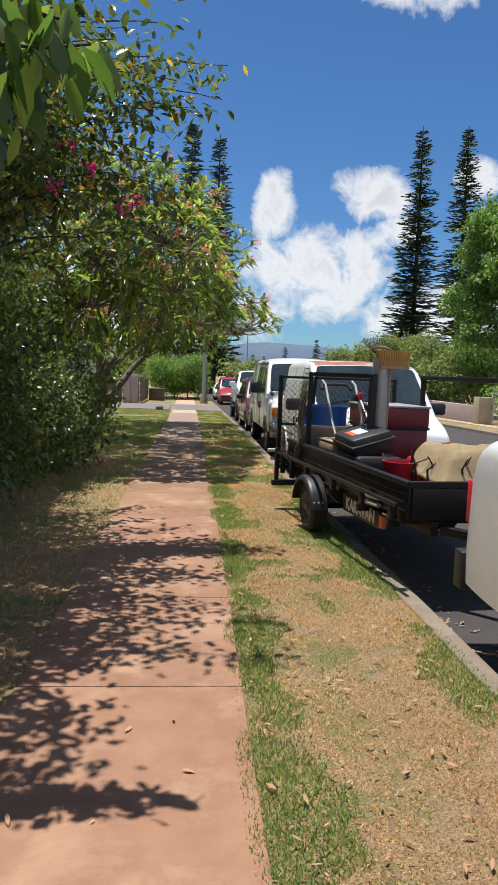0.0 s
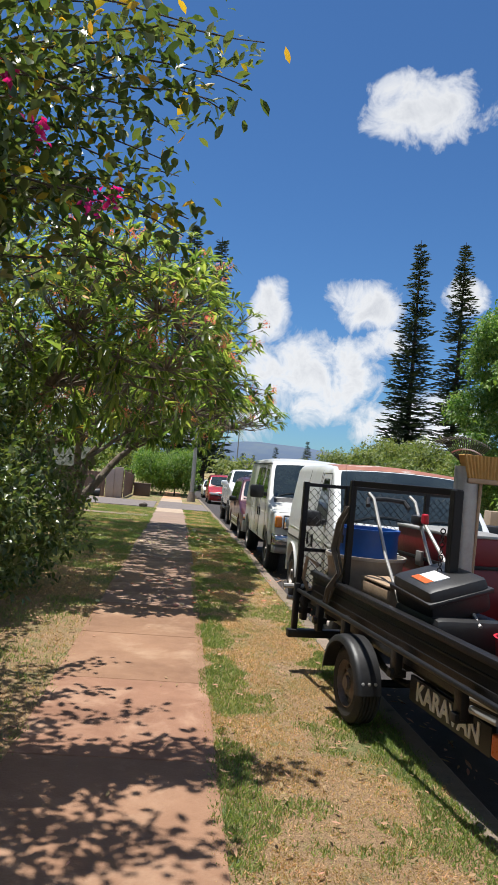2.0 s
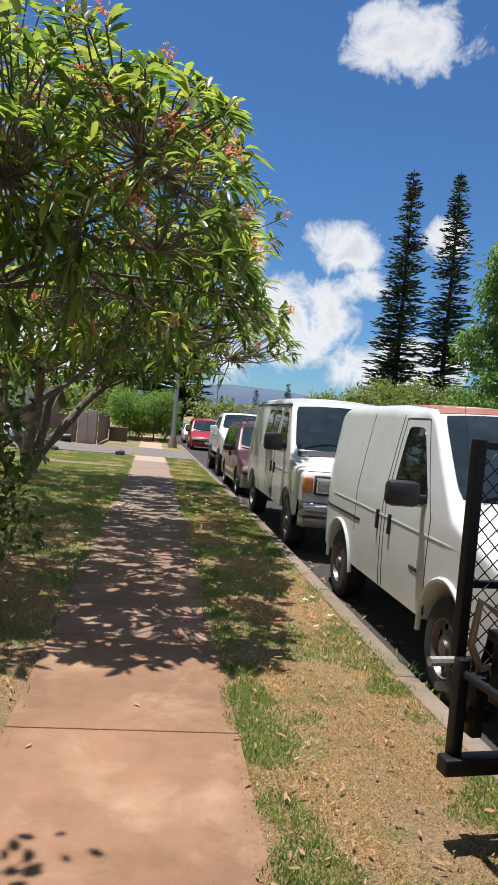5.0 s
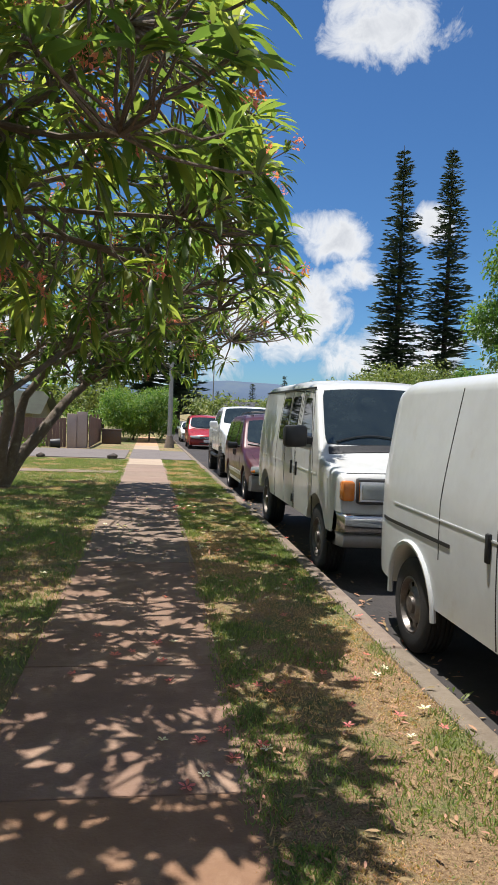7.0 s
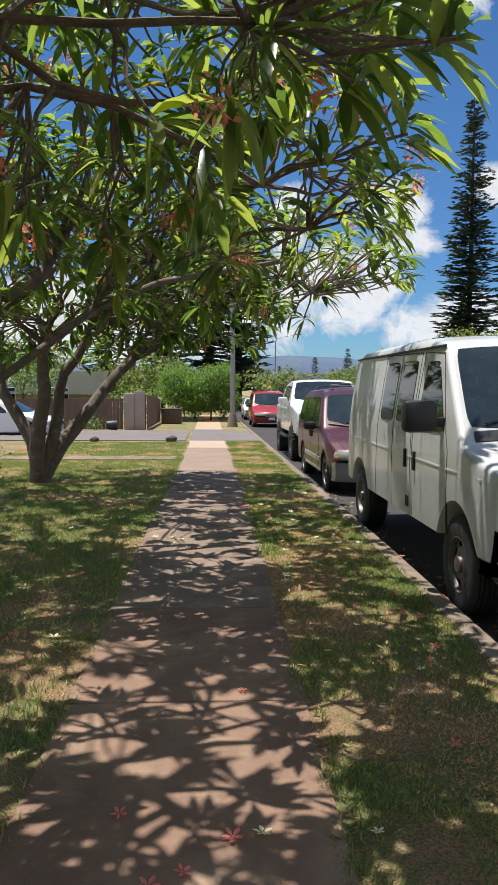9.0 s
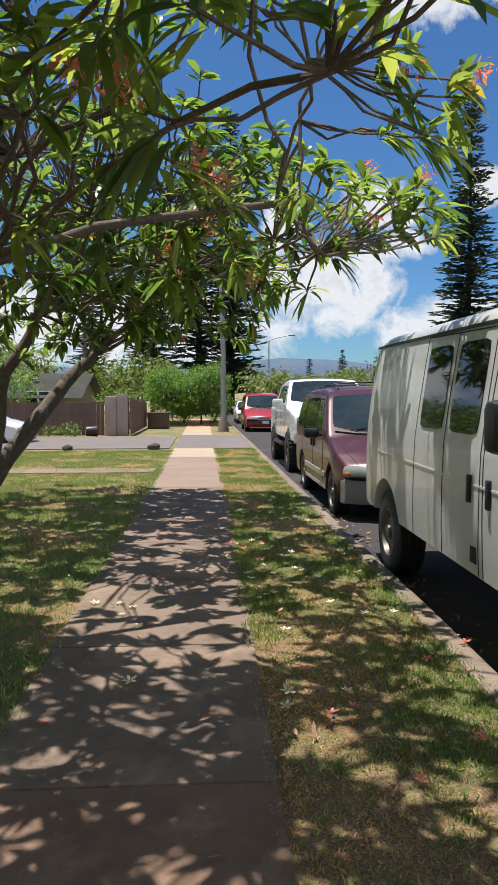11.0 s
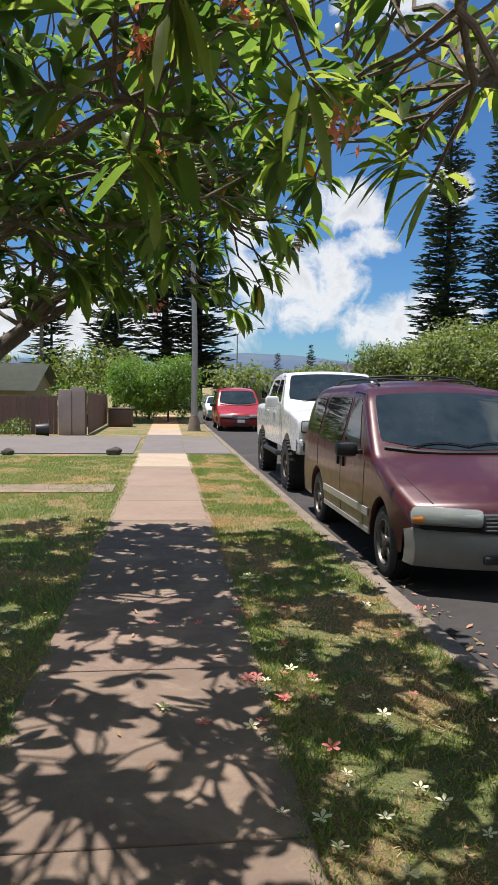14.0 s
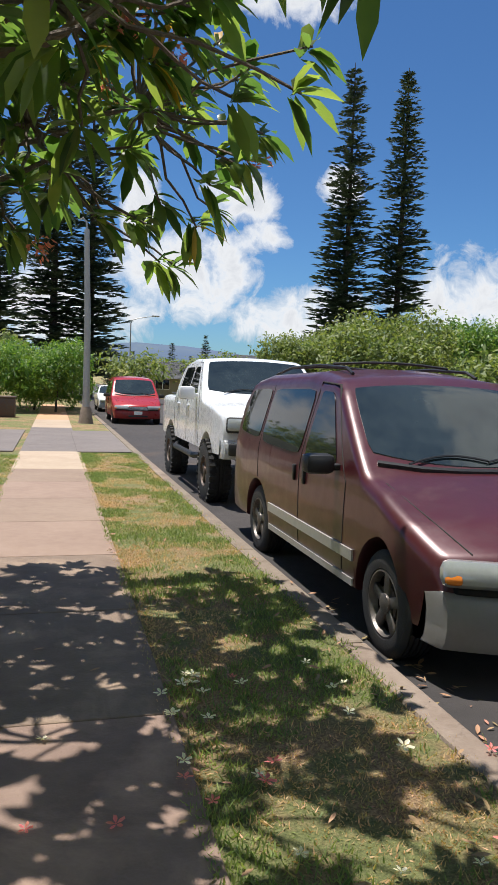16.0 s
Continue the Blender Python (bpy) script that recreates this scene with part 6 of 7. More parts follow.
for k, (a, b) in enumerate(sprays):
    bm = bmesh.new()
    o = Vector((-2.9, 4, 0))
    pts = limb(bm, Vector(a) - o, Vector(b) - o, 0.012, 0.004, 0.10, 0.10, 9, 5)
    part("spray", bm, "bark_dark", hedge, smooth=True)
    for p, q in zip(pts, pts[1:]):
        for _ in range(14):
            t = random.random()
            c = p.lerp(q, t)
            LP.append(list(c + Vector((random.gauss(0, 0.10), random.gauss(0, 0.10), random.gauss(-0.02, 0.09)))))
            LD.append([random.gauss(0, 1), random.gauss(0, 1), random.gauss(-0.4, 0.6)])
LP, LD = np.array(LP), np.array(LD)
L = RNG.uniform(0.06, 0.12, len(LP))
yl = RNG.random(len(LP)) < 0.07
tagged(tri_mesh("spray_leaves", [leaf_arrays(LP[~yl], LD[~yl], unit((~yl).sum()) * 0.6 + np.array([[0, 0, 1.0]]), L[~yl], L[~yl] * 0.55, 0.2),
                                 leaf_arrays(LP[yl], LD[yl], unit(yl.sum()), L[yl], L[yl] * 0.5, 0.2)], ["leaf_hedge", "leaf_yellow"], hedge), kind="stuff")
bough = [((-2.0, 3.1, 2.7), (-0.42, 3.05, 2.95)), ((-1.9, 3.0, 2.6), (-0.62, 3.0, 2.78)), ((-1.8, 3.15, 2.9), (-0.50, 3.1, 3.05)), ((-1.8, 3.0, 2.5), (-0.72, 3.0, 2.62))]
BP = []
for a, b in bough:
    bm = bmesh.new()
    pts = limb(bm, Vector(a) - o, Vector(b) - o, 0.018, 0.006, 0.06, 0.08, 8, 6)
    part("bough", bm, "bark_dark", hedge, smooth=True)
    for p, q in zip(pts[3:], pts[4:]):
        for _ in range(10):
            BP.append(list(p.lerp(q, random.random()) + Vector((random.gauss(0, 0.05), random.gauss(0, 0.05), random.gauss(0, 0.05)))))
BP = np.array(BP)
BL = RNG.uniform(0.13, 0.22, len(BP))
BD = np.stack([RNG.normal(0.1, 0.4, len(BP)), RNG.normal(0, 0.4, len(BP)), RNG.normal(-1.0, 0.35, len(BP))], 1)
tagged(tri_mesh("bough_leaves", [leaf_arrays(BP, BD, unit(len(BP)), BL, BL * 0.48, 0.2)], ["leaf_broad"], hedge), "large dark hanging leaves", kind="stuff")
mg = np.array([(-0.58, 6.25, 3.0), (-0.95, 5.7, 3.35), (-0.80, 5.9, 3.2), (-1.1, 6.0, 3.1), (-0.5, 6.3, 3.05)]) - np.array([-2.9, 4, 0])
mp = np.repeat(mg, 16, 0) + RNG.normal(0, 0.035, (80, 3))
tagged(tri_mesh("bract", [leaf_arrays(mp, unit(80), unit(80), np.full(80, 0.045), np.full(80, 0.032), 0.1, True)], ["magenta"], hedge), "magenta papery bracts", kind="stuff")


def norfolk_pine(x, y, h, spread, seed):
    """A columnar pine with whorled, slightly upturned branches."""
    random.seed(seed)
    z0 = g(y) - 0.05
    tree = tagged(empty("norfolk_pine", pose(x, y, z0)), "tall columnar pine with whorled branches on open ground", "tree", "tall pines")
    bm = bmesh.new()
    add_tube(bm, [(0, 0, 0), (0.1, 0, h * 0.5), (0, 0, h)], [h * 0.013, h * 0.008, 0.03], 8)
    part("trunk", bm, "bark_dark", tree, smooth=True)
    P, D, Ls = [], [], []
    z = h * 0.07
    step = max(0.30, h / 80)
    while z < h * 0.985:
        t = z / h
        R = spread * (1 - t) ** 0.62 * (0.9 if t > 0.12 else 0.75) + 0.18
        n = 7
        a0 = random.uniform(0, 6)
        for k in range(n):
            if random.random() < 0.3:
                continue
            a = a0 + 2 * math.pi * k / n + random.uniform(-0.15, 0.15)
            rr = R * random.uniform(0.55, 1.1)
            m = max(4, int(rr / 0.22))
            for i in range(m):
                f = (i + 0.6) / m
                zz = z + rr * (0.10 * f * f - 0.16 * f) + random.uniform(-0.16, 0.16)
                for s in (-1, 1, 0):
                    P.append((math.cos(a) * rr * f, math.sin(a) * rr * f, zz))
                    D.append((math.cos(a + s * 0.8), math.sin(a + s * 0.8), 0.22))
                    Ls.append(0.78 * (0.55 + 0.6 * (1 - t)) * min(1.0, h / 20 + 0.25))
        z += step * random.uniform(0.85, 1.15)
    P, D, Ls = np.array(P), np.array(D), np.array(Ls)
    tagged(tri_mesh("foliage", [leaf_arrays(P, D, unit(len(P)) * 0.5 + np.array([[0, 0, 1.0]]), Ls * RNG.uniform(0.8, 1.3, len(P)), Ls * 0.42, 0.05, True)], ["needle"], tree), kind="stuff")
    return tree


norfolk_pine(25.1, 81.0, 30.3, 4.2, 1)
norfolk_pine(30.3, 81.0, 30.6, 3.9, 2)
norfolk_pine(-0.3, 85.0, 30.3, 3.9, 3)
norfolk_pine(2.9, 86.0, 29.6, 3.7, 4)
norfolk_pine(-4.5, 80.0, 18.0, 3.4, 5)
norfolk_pine(-10.5, 84.0, 13.5, 2.8, 6)
for k, (xx, yy, hh) in enumerate(((26.5, 150, 10.5), (18.0, 135, 8.0), (12.3, 140, 6.5), (20.5, 132, 6.0), (15.5, 150, 6.5), (9.0, 150, 8.0), (31.0, 170, 7.0))):
    norfolk_pine(xx, yy, hh, hh * 0.16, 20 + k)

# broad tree and bushes across the street
rng2 = random.Random(3)
tb = [(19.6 + rng2.uniform(-5.0, 5.0), 35 + rng2.uniform(-4, 4), rng2.uniform(4.0, 11.0), 1.9, 1.9, 1.3) for _ in range(62)]
tb = [b for b in tb if ((b[0] - 19.6) / 6.2) ** 2 + ((b[2] - 6.9) / 5.4) ** 2 < 1]
leafy("broad_tree", tb, 170, 0.20, "leaf_tree", "broad leafy shade tree with bright green crown across the street", "tree", pose(19, 35, 0),
      [((0, 0, 0), (-0.4, 0, 4.5), 0.32), ((-0.3, 0, 3.6), (-3.6, 0.5, 6.5), 0.16), ((-0.3, 0, 3.8), (3.0, -0.6, 7.5), 0.16), ((-0.3, 0, 4.2), (-0.5, 1.0, 10.5), 0.15)])
random.seed(9)
for k, (xx, yy, rr, hh, mt) in enumerate(((14.0, 30.5, 1.5, 2.1, "leaf_tree"), (13.2, 38.0, 2.3, 3.2, "leaf_bush"), (12.6, 46.5, 2.4, 3.4, "leaf_bush"), (16.0, 52.0, 3.2, 4.6, "leaf_bush"), (21.0, 54.0, 3.4, 4.4, "leaf_tree"),
                                        (13.0, 58.0, 2.8, 4.0, "leaf_bush"), (27.0, 56.0, 3.6, 4.2, "leaf_tree"), (20.0, 66.0, 4.5, 5.0, "leaf_bush"), (30.0, 68.0, 4.5, 5.2, "leaf_bush"), (11.6, 72.0, 2.6, 3.0, "leaf_bush"))):
    hh *= 1.15
    bl = [(xx + random.uniform(-0.6, 0.6) * rr, yy + random.uniform(-0.5, 0.5) * rr, hh * random.uniform(0.3, 0.68), rr * 0.62, rr * 0.62, hh * 0.40) for _ in range(8)]
    leafy("bush", bl, 60, 0.22, mt, "rounded leafy bush on the far side of the street", "bush", pose(xx, yy, g(yy)), [((0, 0, 0), (0.2, 0.1, hh * 0.6), 0.07)])
# shrubs by the boundary fence
random.seed(12)
hb2 = [(-2.1 + 0.95 * (k % 4) + random.uniform(-0.2, 0.2), 51.8 + 2.0 * (k // 4), 0.7 + random.uniform(0, 1.3), 1.15, 1.4, 1.25) for k in range(20)]
leafy("lime_hedge", hb2, 260, 0.15, "leaf_lime", "dense bright green hedge beside the pavement", "hedge", pose(0, 54, g(54)), [((0, -1, 0), (0.1, -1, 1.6), 0.06), ((-1, 1, 0), (-0.9, 1, 1.6), 0.06)])
leafy("yellow_bush", [(-3.6, 48.5, 0.7, 1.0, 1.0, 0.9), (-3.0, 50.0, 0.8, 0.9, 0.9, 0.9), (-4.4, 49.5, 0.9, 1.1, 1.0, 1.0)], 90, 0.15, "leaf_lime", "loose yellow-green bush behind the fence", "bush", pose(-3.5, 49, g(49)), [((0, 0, 0), (0, 0, 1.0), 0.05)])
leafy("garden_tree", [(-8.6, 46.0, 2.0, 1.3, 1.3, 1.1), (-9.8, 47.0, 2.6, 1.4, 1.4, 1.3), (-7.6, 45.2, 1.5, 0.8, 0.8, 0.8)], 60, 0.2, "leaf_tree", "small garden tree in front of the house", "tree", pose(-9, 46, g(46)), [((0, 0, 0), (0.1, 0, 2.0), 0.08)])
leafy("weed_clump", [(-4.9, 40.9, 0.0, 0.55, 0.4, 0.38), (-5.6, 41.0, -0.05, 0.4, 0.3, 0.3)], 500, 0.11, "leaf_lime", "low green weeds at the foot of the fence", "weeds", pose(-5, 40.9, g(41)))
for k, (xx, yy, rr, hh) in enumerate(((-16, 70, 5, 6.0), (-25, 75, 6, 6.5), (-6, 70, 4, 4.5), (6, 74, 3, 3.5), (-12, 58, 3, 3.6), (42, 85, 7, 8), (54, 80, 8, 9), (44, 60, 6, 8), (36, 45, 5, 6), (-34, 60, 7, 8), (-22, 40, 4, 6), (-14, 20, 3, 4.5), (-12, 8, 3, 5), (2.0, 92, 4, 4.5), (14, 100, 5, 4))):
    random.seed(50 + k)
    bl = [(xx + random.uniform(-0.6, 0.6) * rr, yy + random.uniform(-0.5, 0.5) * rr, hh * random.uniform(0.3, 0.68), rr * 0.6, rr * 0.6, hh * 0.36) for _ in range(7)]
    leafy("background_tree", bl, 7, 0.42, "leaf_bush", "distant rounded dark green tree", "tree", pose(xx, yy, g(yy)), [((0, 0, 0), (0.3, 0.1, hh * 0.6), 0.15)])
leafy("dark_shrub", [(-3.7, 22.4, 0.35, 0.55, 0.5, 0.5), (-4.4, 21.8, 0.45, 0.7, 0.6, 0.6), (-4.0, 21.0, 0.3, 0.5, 0.5, 0.4)], 420, 0.07, "leaf_hedge", "low dark shrub at the foot of a frangipani tree", "bush", pose(-4, 22, g(22)))


# ---- boundary fence, poles, houses, distance ----
fence = tagged(empty("board_fence", pose(-3.7, 41.8, g(41.8))), "low brown-stained board fence round the corner plot", "fence")


def boards(x0, y0, x1, y1, h0, h1, n):
    d = Vector((x1 - x0, y1 - y0, 0))
    ang = math.degrees(math.atan2(d.y, d.x))
    w = d.length / n
    for k in range(n):
        t = (k + 0.5) / n
        h = h0 + (h1 - h0) * t + random.uniform(-0.01, 0.01)
        bm = bmesh.new()
        add_box(bm, (-w / 2 + 0.004, -0.012, 0), (w / 2 - 0.004, 0.012, h), 0.004)
        bm.transform(pose(x0 + d.x * t, y0 + d.y * t, random.uniform(0, 0.01), 0, 0, ang))
        part("board", bm, "fence_brown", fence)
    for z in (0.25, 0.85):
        bm = bmesh.new()
        add_box(bm, (0, 0.014, z), (d.length, 0.05, z + 0.07), 0.004)
        bm.transform(pose(x0, y0, 0, 0, 0, ang))
        part("fence_rail", bm, "fence_brown", fence)
    for k in range(int(d.length / 2) + 1):
        bm = bmesh.new()
        add_box(bm, (-0.045, 0.05, 0), (0.045, 0.14, h0 + 0.02), 0.006)
        bm.transform(pose(x0 + d.x * min(1, k * 2 / d.length), y0 + d.y * min(1, k * 2 / d.length), 0, 0, 0, ang))
        part("fence_post", bm, "fence_brown", fence)


random.seed(31)
boards(-9.0, 0.0, -0.02, 0.0, 1.22, 1.30, 60)
boards(0.98, 0.1, 1.05, 7.2, 1.45, 1.15, 44)
pillar = tagged(empty("gate_pillar", pose(-3.25, 41.75, g(41.8))), "pinkish rendered masonry gate pillar at the fence end", "pillar")
box_part("shaft", (-0.42, -0.16, -0.05), (0.0, 0.16, 1.52), "pillar", pillar, 0.012)
box_part("shaft", (0.004, -0.10, -0.05), (0.44, 0.22, 1.62), "pillar", pillar, 0.012)

box = tagged(empty("utility_box", pose(-2.0, 48.0, g(48))), "dark green metal utility box on the lawn", "utility box")
box_part("cabinet", (-0.5, -0.4, 0), (0.5, 0.4, 0.72), "rim_dark", box, 0.03)
box_part("lid", (-0.53, -0.43, 0.725), (0.53, 0.43, 0.78), "rim_dark", box, 0.02)
pot = tagged(empty("black_tub", pose(-4.1, 40.9, g(41))), "black plastic tub lying on its side", "tub")
bm = bmesh.new()
add_lathe(bm, [(0.001, 0.0), (0.17, 0.0), (0.21, 0.40), (0.225, 0.42), (0.20, 0.42), (0.16, 0.03), (0.001, 0.025)], pose(-0.2, 0, 0.21, 0, 90, 12), 22)
part("shell", bm, "black_plastic", pot, smooth=True, angle=50)


def rock(x, y, s, label):
    bm = bmesh.new()
    bmesh.ops.create_icosphere(bm, subdivisions=3, radius=1)
    for v in bm.verts:
        k = 1 + 0.35 * noise.noise(v.co * 1.4 + Vector((x, y, 0))) + 0.12 * noise.noise(v.co * 4)
        v.co = Vector((v.co.x * s * k, v.co.y * s * 0.8 * k, max(v.co.z * s * 0.72 * k, -0.1) + s * 0.30))
    ob = new("rock", to_mesh("rock", bm, "rock", True, 60))
    ob.matrix_world = pose(x, y, g(y))
    return tagged(ob, label, "rock", "edging rocks")


rock(-1.28, 34.0, 0.17, "dark lava rock beside the driveway edge")
rock(-3.7, 33.9, 0.14, "dark lava rock on the lawn edge")
rock(-5.2, 33.7, 0.12, "dark lava rock on the lawn edge")

pole = tagged(empty("utility_pole", pose(1.0, 44.7, g(44.7) - 0.02)), "plain grey concrete pole standing on the verge", "pole")
bm = bmesh.new()
add_tube(bm, [(0, 0, 0.25), (0, 0, 3.5), (-0.08, 0, 6.6)], [0.125, 0.105, 0.085], 16)
part("shaft", bm, "galv", pole, smooth=True)
bm = bmesh.new()
add_lathe(bm, [(0.001, 0.6), (0.15, 0.6), (0.19, 0.45), (0.24, 0.12), (0.27, 0.0)], pose(0, 0, 0), 18)
part("foot", bm, "kerb", pole, smooth=True)
bm = bmesh.new()
add_tube(bm, [(-0.08, 0, 6.6), (-0.1, 0, 6.85), (-0.22, 0, 6.98), (-0.3, 0, 6.9)], 0.03, 8)
part("hook", bm, "galv", pole, smooth=True)


def street_lamp(x, y, h, s, label):
    ob = tagged(empty("street_lamp", pose(x, y, g(y))), label, "street lamp")
    bm = bmesh.new()
    add_tube(bm, [(0, 0, 0), (0, 0, h - 0.5), (0.15 * s, 0, h - 0.1), (0.9 * s, 0, h + 0.15), (2.6 * s, 0, h + 0.5)], [0.11, 0.075, 0.06, 0.05, 0.04], 10)
    part("pole", bm, "galv", ob, smooth=True)
    bm = bmesh.new()
    add_box(bm, (min(2.5 * s, 3.4 * s), -0.13, h + 0.43), (max(2.5 * s, 3.4 * s), 0.13, h + 0.60), 0.06)
    part("lamp_head", bm, "galv", ob, smooth=True)


street_lamp(8.6, 107.0, 9.0, 1, "tall curved-arm street lamp far along the street")
wire_pole = tagged(empty("wooden_pole", pose(-9.0, 70.0, g(70))), "thin wooden pole beyond the house", "pole")
bm = bmesh.new()
add_tube(bm, [(0, 0, 0), (0.1, 0, 9.5)], [0.15, 0.11], 10)
part("shaft", bm, "bark", wire_pole, smooth=True)

M["roof_green"] = material("dull green roof", (0.10, 0.11, 0.075), (0.075, 0.08, 0.06), 2, 0.8, bump=0.3)
M["wall_olive"] = material("olive painted wall", (0.26, 0.24, 0.15), (0.22, 0.20, 0.13), 1, 0.8, bump=0.1)
M["roof_grey"] = material("grey shingle roof", (0.16, 0.16, 0.17), (0.11, 0.11, 0.12), 2, 0.85, bump=0.3)
M["grey_wood"] = material("weathered grey boards", (0.34, 0.31, 0.27), (0.25, 0.22, 0.19), 3, 0.9, bump=0.3, obj=0.25)


def house(x, y, w, d, h, rise, yaw, roof_mat, wall_mat, label, windows):
    """Single-storey house with a gable roof and eaves; the front is at local -y."""
    ob = tagged(empty("house", pose(x, y, g(y) - 0.1, 0, 0, yaw)), label, "house")
    bm = bmesh.new()
    add_box(bm, (-w / 2, -d / 2, 0), (w / 2, d / 2, h))
    vs = [bm.verts.new(c) for c in ((-w / 2, -d / 2, h), (w / 2, -d / 2, h), (w / 2, d / 2, h), (-w / 2, d / 2, h), (-w / 2, 0, h + rise), (w / 2, 0, h + rise))]
    for f in ((0, 3, 4), (1, 5, 2)):
        bm.faces.new([vs[i] for i in f])
    part("wall", bm, wall_mat, ob)
    e = 0.6
    for s in (-1, 1):
        bm = bmesh.new()
        k = rise / (d / 2)
        a = [bm.verts.new(c) for c in ((-w / 2 - e, s * (d / 2 + e), h - k * e), (w / 2 + e, s * (d / 2 + e), h - k * e), (w / 2 + e, 0, h + rise), (-w / 2 - e, 0, h + rise))]
        bm.faces.new(a if s < 0 else a[::-1])
        bmesh.ops.solidify(bm, geom=list(bm.faces), thickness=-0.14)
        part("roof", bm, roof_mat, ob)
    for wx, wy, ww, wh in windows:
        win = box_part("window", (wx - ww / 2, -d / 2 - 0.03, wy), (wx + ww / 2, -d / 2 + 0.02, wy + wh), "white_letter", ob, 0.006)
        for q in (-1, 1):
            box_part("pane", (wx + (q - 1) * ww / 4 + 0.04 * (q > 0) + 0.03, -d / 2 - 0.036, wy + 0.05), (wx + (q + 1) * ww / 4 - 0.03, -d / 2 - 0.028, wy + wh - 0.05), "glass", win, 0.001)


house(-12.6, 58.0, 11.0, 8.0, 1.8, 1.25, 0, "roof_green", "wall_olive", "low olive house with green gable roof behind the fence", [(3.6, 1.0, 1.3, 1.0), (0.4, 1.0, 1.6, 1.0)])
house(26.0, 30.0, 10.0, 9.0, 2.5, 1.5, 82, "roof_grey", "wall_olive", "grey-roofed house behind trees across the street", [(-2.5, 1.0, 1.5, 1.1), (2.0, 1.0, 1.5, 1.1)])
house(21.0, 78.0, 12.0, 8.0, 2.6, 1.6, 0, "roof_grey", "wall_olive", "far grey-roofed house beyond the bushes", [(-3.0, 1.0, 1.5, 1.1), (2.0, 1.0, 1.5, 1.1)])
house(14.0, 100.0, 10.0, 8.0, 2.4, 1.6, 0, "roof_grey", "wall_olive", "far grey-roofed house at the end of the street", [(-3.0, 1.0, 1.5, 1.1), (2.0, 1.0, 1.5, 1.1)])

# across the street: weathered fence, low wall, wire fence
grey_fence = tagged(empty("grey_fence", pose(15.0, 22.0, 0)), "weathered grey board fence across the street", "fence")
for k in range(70):
    bm = bmesh.new()
    add_box(bm, (-0.012, -0.07, 0), (0.012, 0.07, 1.55 + random.uniform(-0.03, 0.03)), 0.004)
    bm.transform(pose(0, -4 + 0.148 * k, g(22)))
    part("board", bm, "grey_wood", grey_fence)
for z in (0.4, 1.2):
    bm = bmesh.new()
    add_box(bm, (0.014, -4.1, z), (0.06, 6.4, z + 0.09), 0.004)
    part("fence_rail", bm, "grey_wood", grey_fence)
low_wall = tagged(empty("low_wall", pose(12.6, 30.0, g(30))), "pale concrete block wall with square pier", "wall")
box_part("pier", (-0.3, -0.3, -0.1), (0.3, 0.3, 1.15), "concrete_tan", low_wall, 0.02)
box_part("wall_run", (-0.12, 0.31, -0.1), (0.12, 9.0, 0.75), "pillar", low_wall, 0.015)
wire = tagged(empty("wire_fence", pose(12.8, 20, 0)), "chain-link fence on thin posts across the street", "fence")
for k in range(8):
    bm = bmesh.new()
    rod(bm, (0, -6 + 2.2 * k, -0.05), (0, -6 + 2.2 * k, 1.35), 0.028, 8)
    part("post", bm, "galv", wire, smooth=True)
bm = bmesh.new()
rod(bm, (0, -6, 1.33), (0, 9.4, 1.33), 0.02, 6)
part("top_rail", bm, "galv", wire, smooth=True)
bm = bmesh.new()
for i in range(154):
    y0 = -6 + 0.1 * i
    for j in range(12):
        z = 0.05 + 0.105 * j
        s = (i + j) % 2
        rod(bm, (0, y0, z + 0.105 * s), (0, y0 + 0.1, z + 0.105 * (1 - s)), 0.0028, 3)
tagged(part("chain_link", bm, "galv", wire), kind="stuff")
far_walk = strip("far_pavement", 11.9, 12.5, [-20, 0, 14, 20, 40, 70], 0.004, 0.05, "concrete_tan", "pale pavement on the far side of the street")

saloon("white_estate", -5.5, 37.6, "white_paint", "white car standing on the driveway by the fence", 82)


# mountains: two ridges of a far range
def ridge(name, dist, a0, a1, heights, mat, depth, label, seed):
    verts, faces = [], []
    n = 160
    for i in range(n + 1):
        t = i / n
        a = radians(a0 + (a1 - a0) * t)
        h = lerp_profile(heights, a0 + (a1 - a0) * t) + 6 * noise.noise((i * 0.15, seed, 0)) + 2.5 * noise.noise((i * 0.6, seed, 2))
        for r, z in ((0.0, -60), (0.35, h * 0.45 + 4 * noise.noise((i * 0.3, seed, 5))), (0.7, h * 0.82), (1.0, h), (1.6, h * 0.5)):
            d = dist + depth * r
            verts.append((math.sin(a) * d, math.cos(a) * d, z))
    for i in range(n):
        for k in range(4):
            faces.append((i * 5 + k, (i + 1) * 5 + k, (i + 1) * 5 + k + 1, i * 5 + k + 1))
    ob = soup(name, verts, faces, mat, None, True)
    tagged(ob, label, kind="structure")


ridge("backdrop", 2300, -70, 75, [(-70, 60), (-30, 105), (-14, 95), (-8, 70), (0, 84), (6, 118), (10, 112), (16, 78), (22, 58), (34, 66), (50, 80), (75, 50)], "mountain", 500, "long mountain range under clouds, haze blue painted into its colour", 3)
ridge("field", 420, -60, 70, [(-60, 3), (-20, 7), (0, 8.0), (7, 11), (14, 8), (30, 5), (70, 4)], "field", 260, "gently rising pasture before the mountains", 8)


# ---- grass, litter and fallen flowers ----
def ground_z(x, y):
    return np.array([g(v) for v in y])


def noise2(x, y, s, o=0.0):
    return np.array([noise.noise((a * s + o, b * s, o)) for a, b in zip(x, y)])


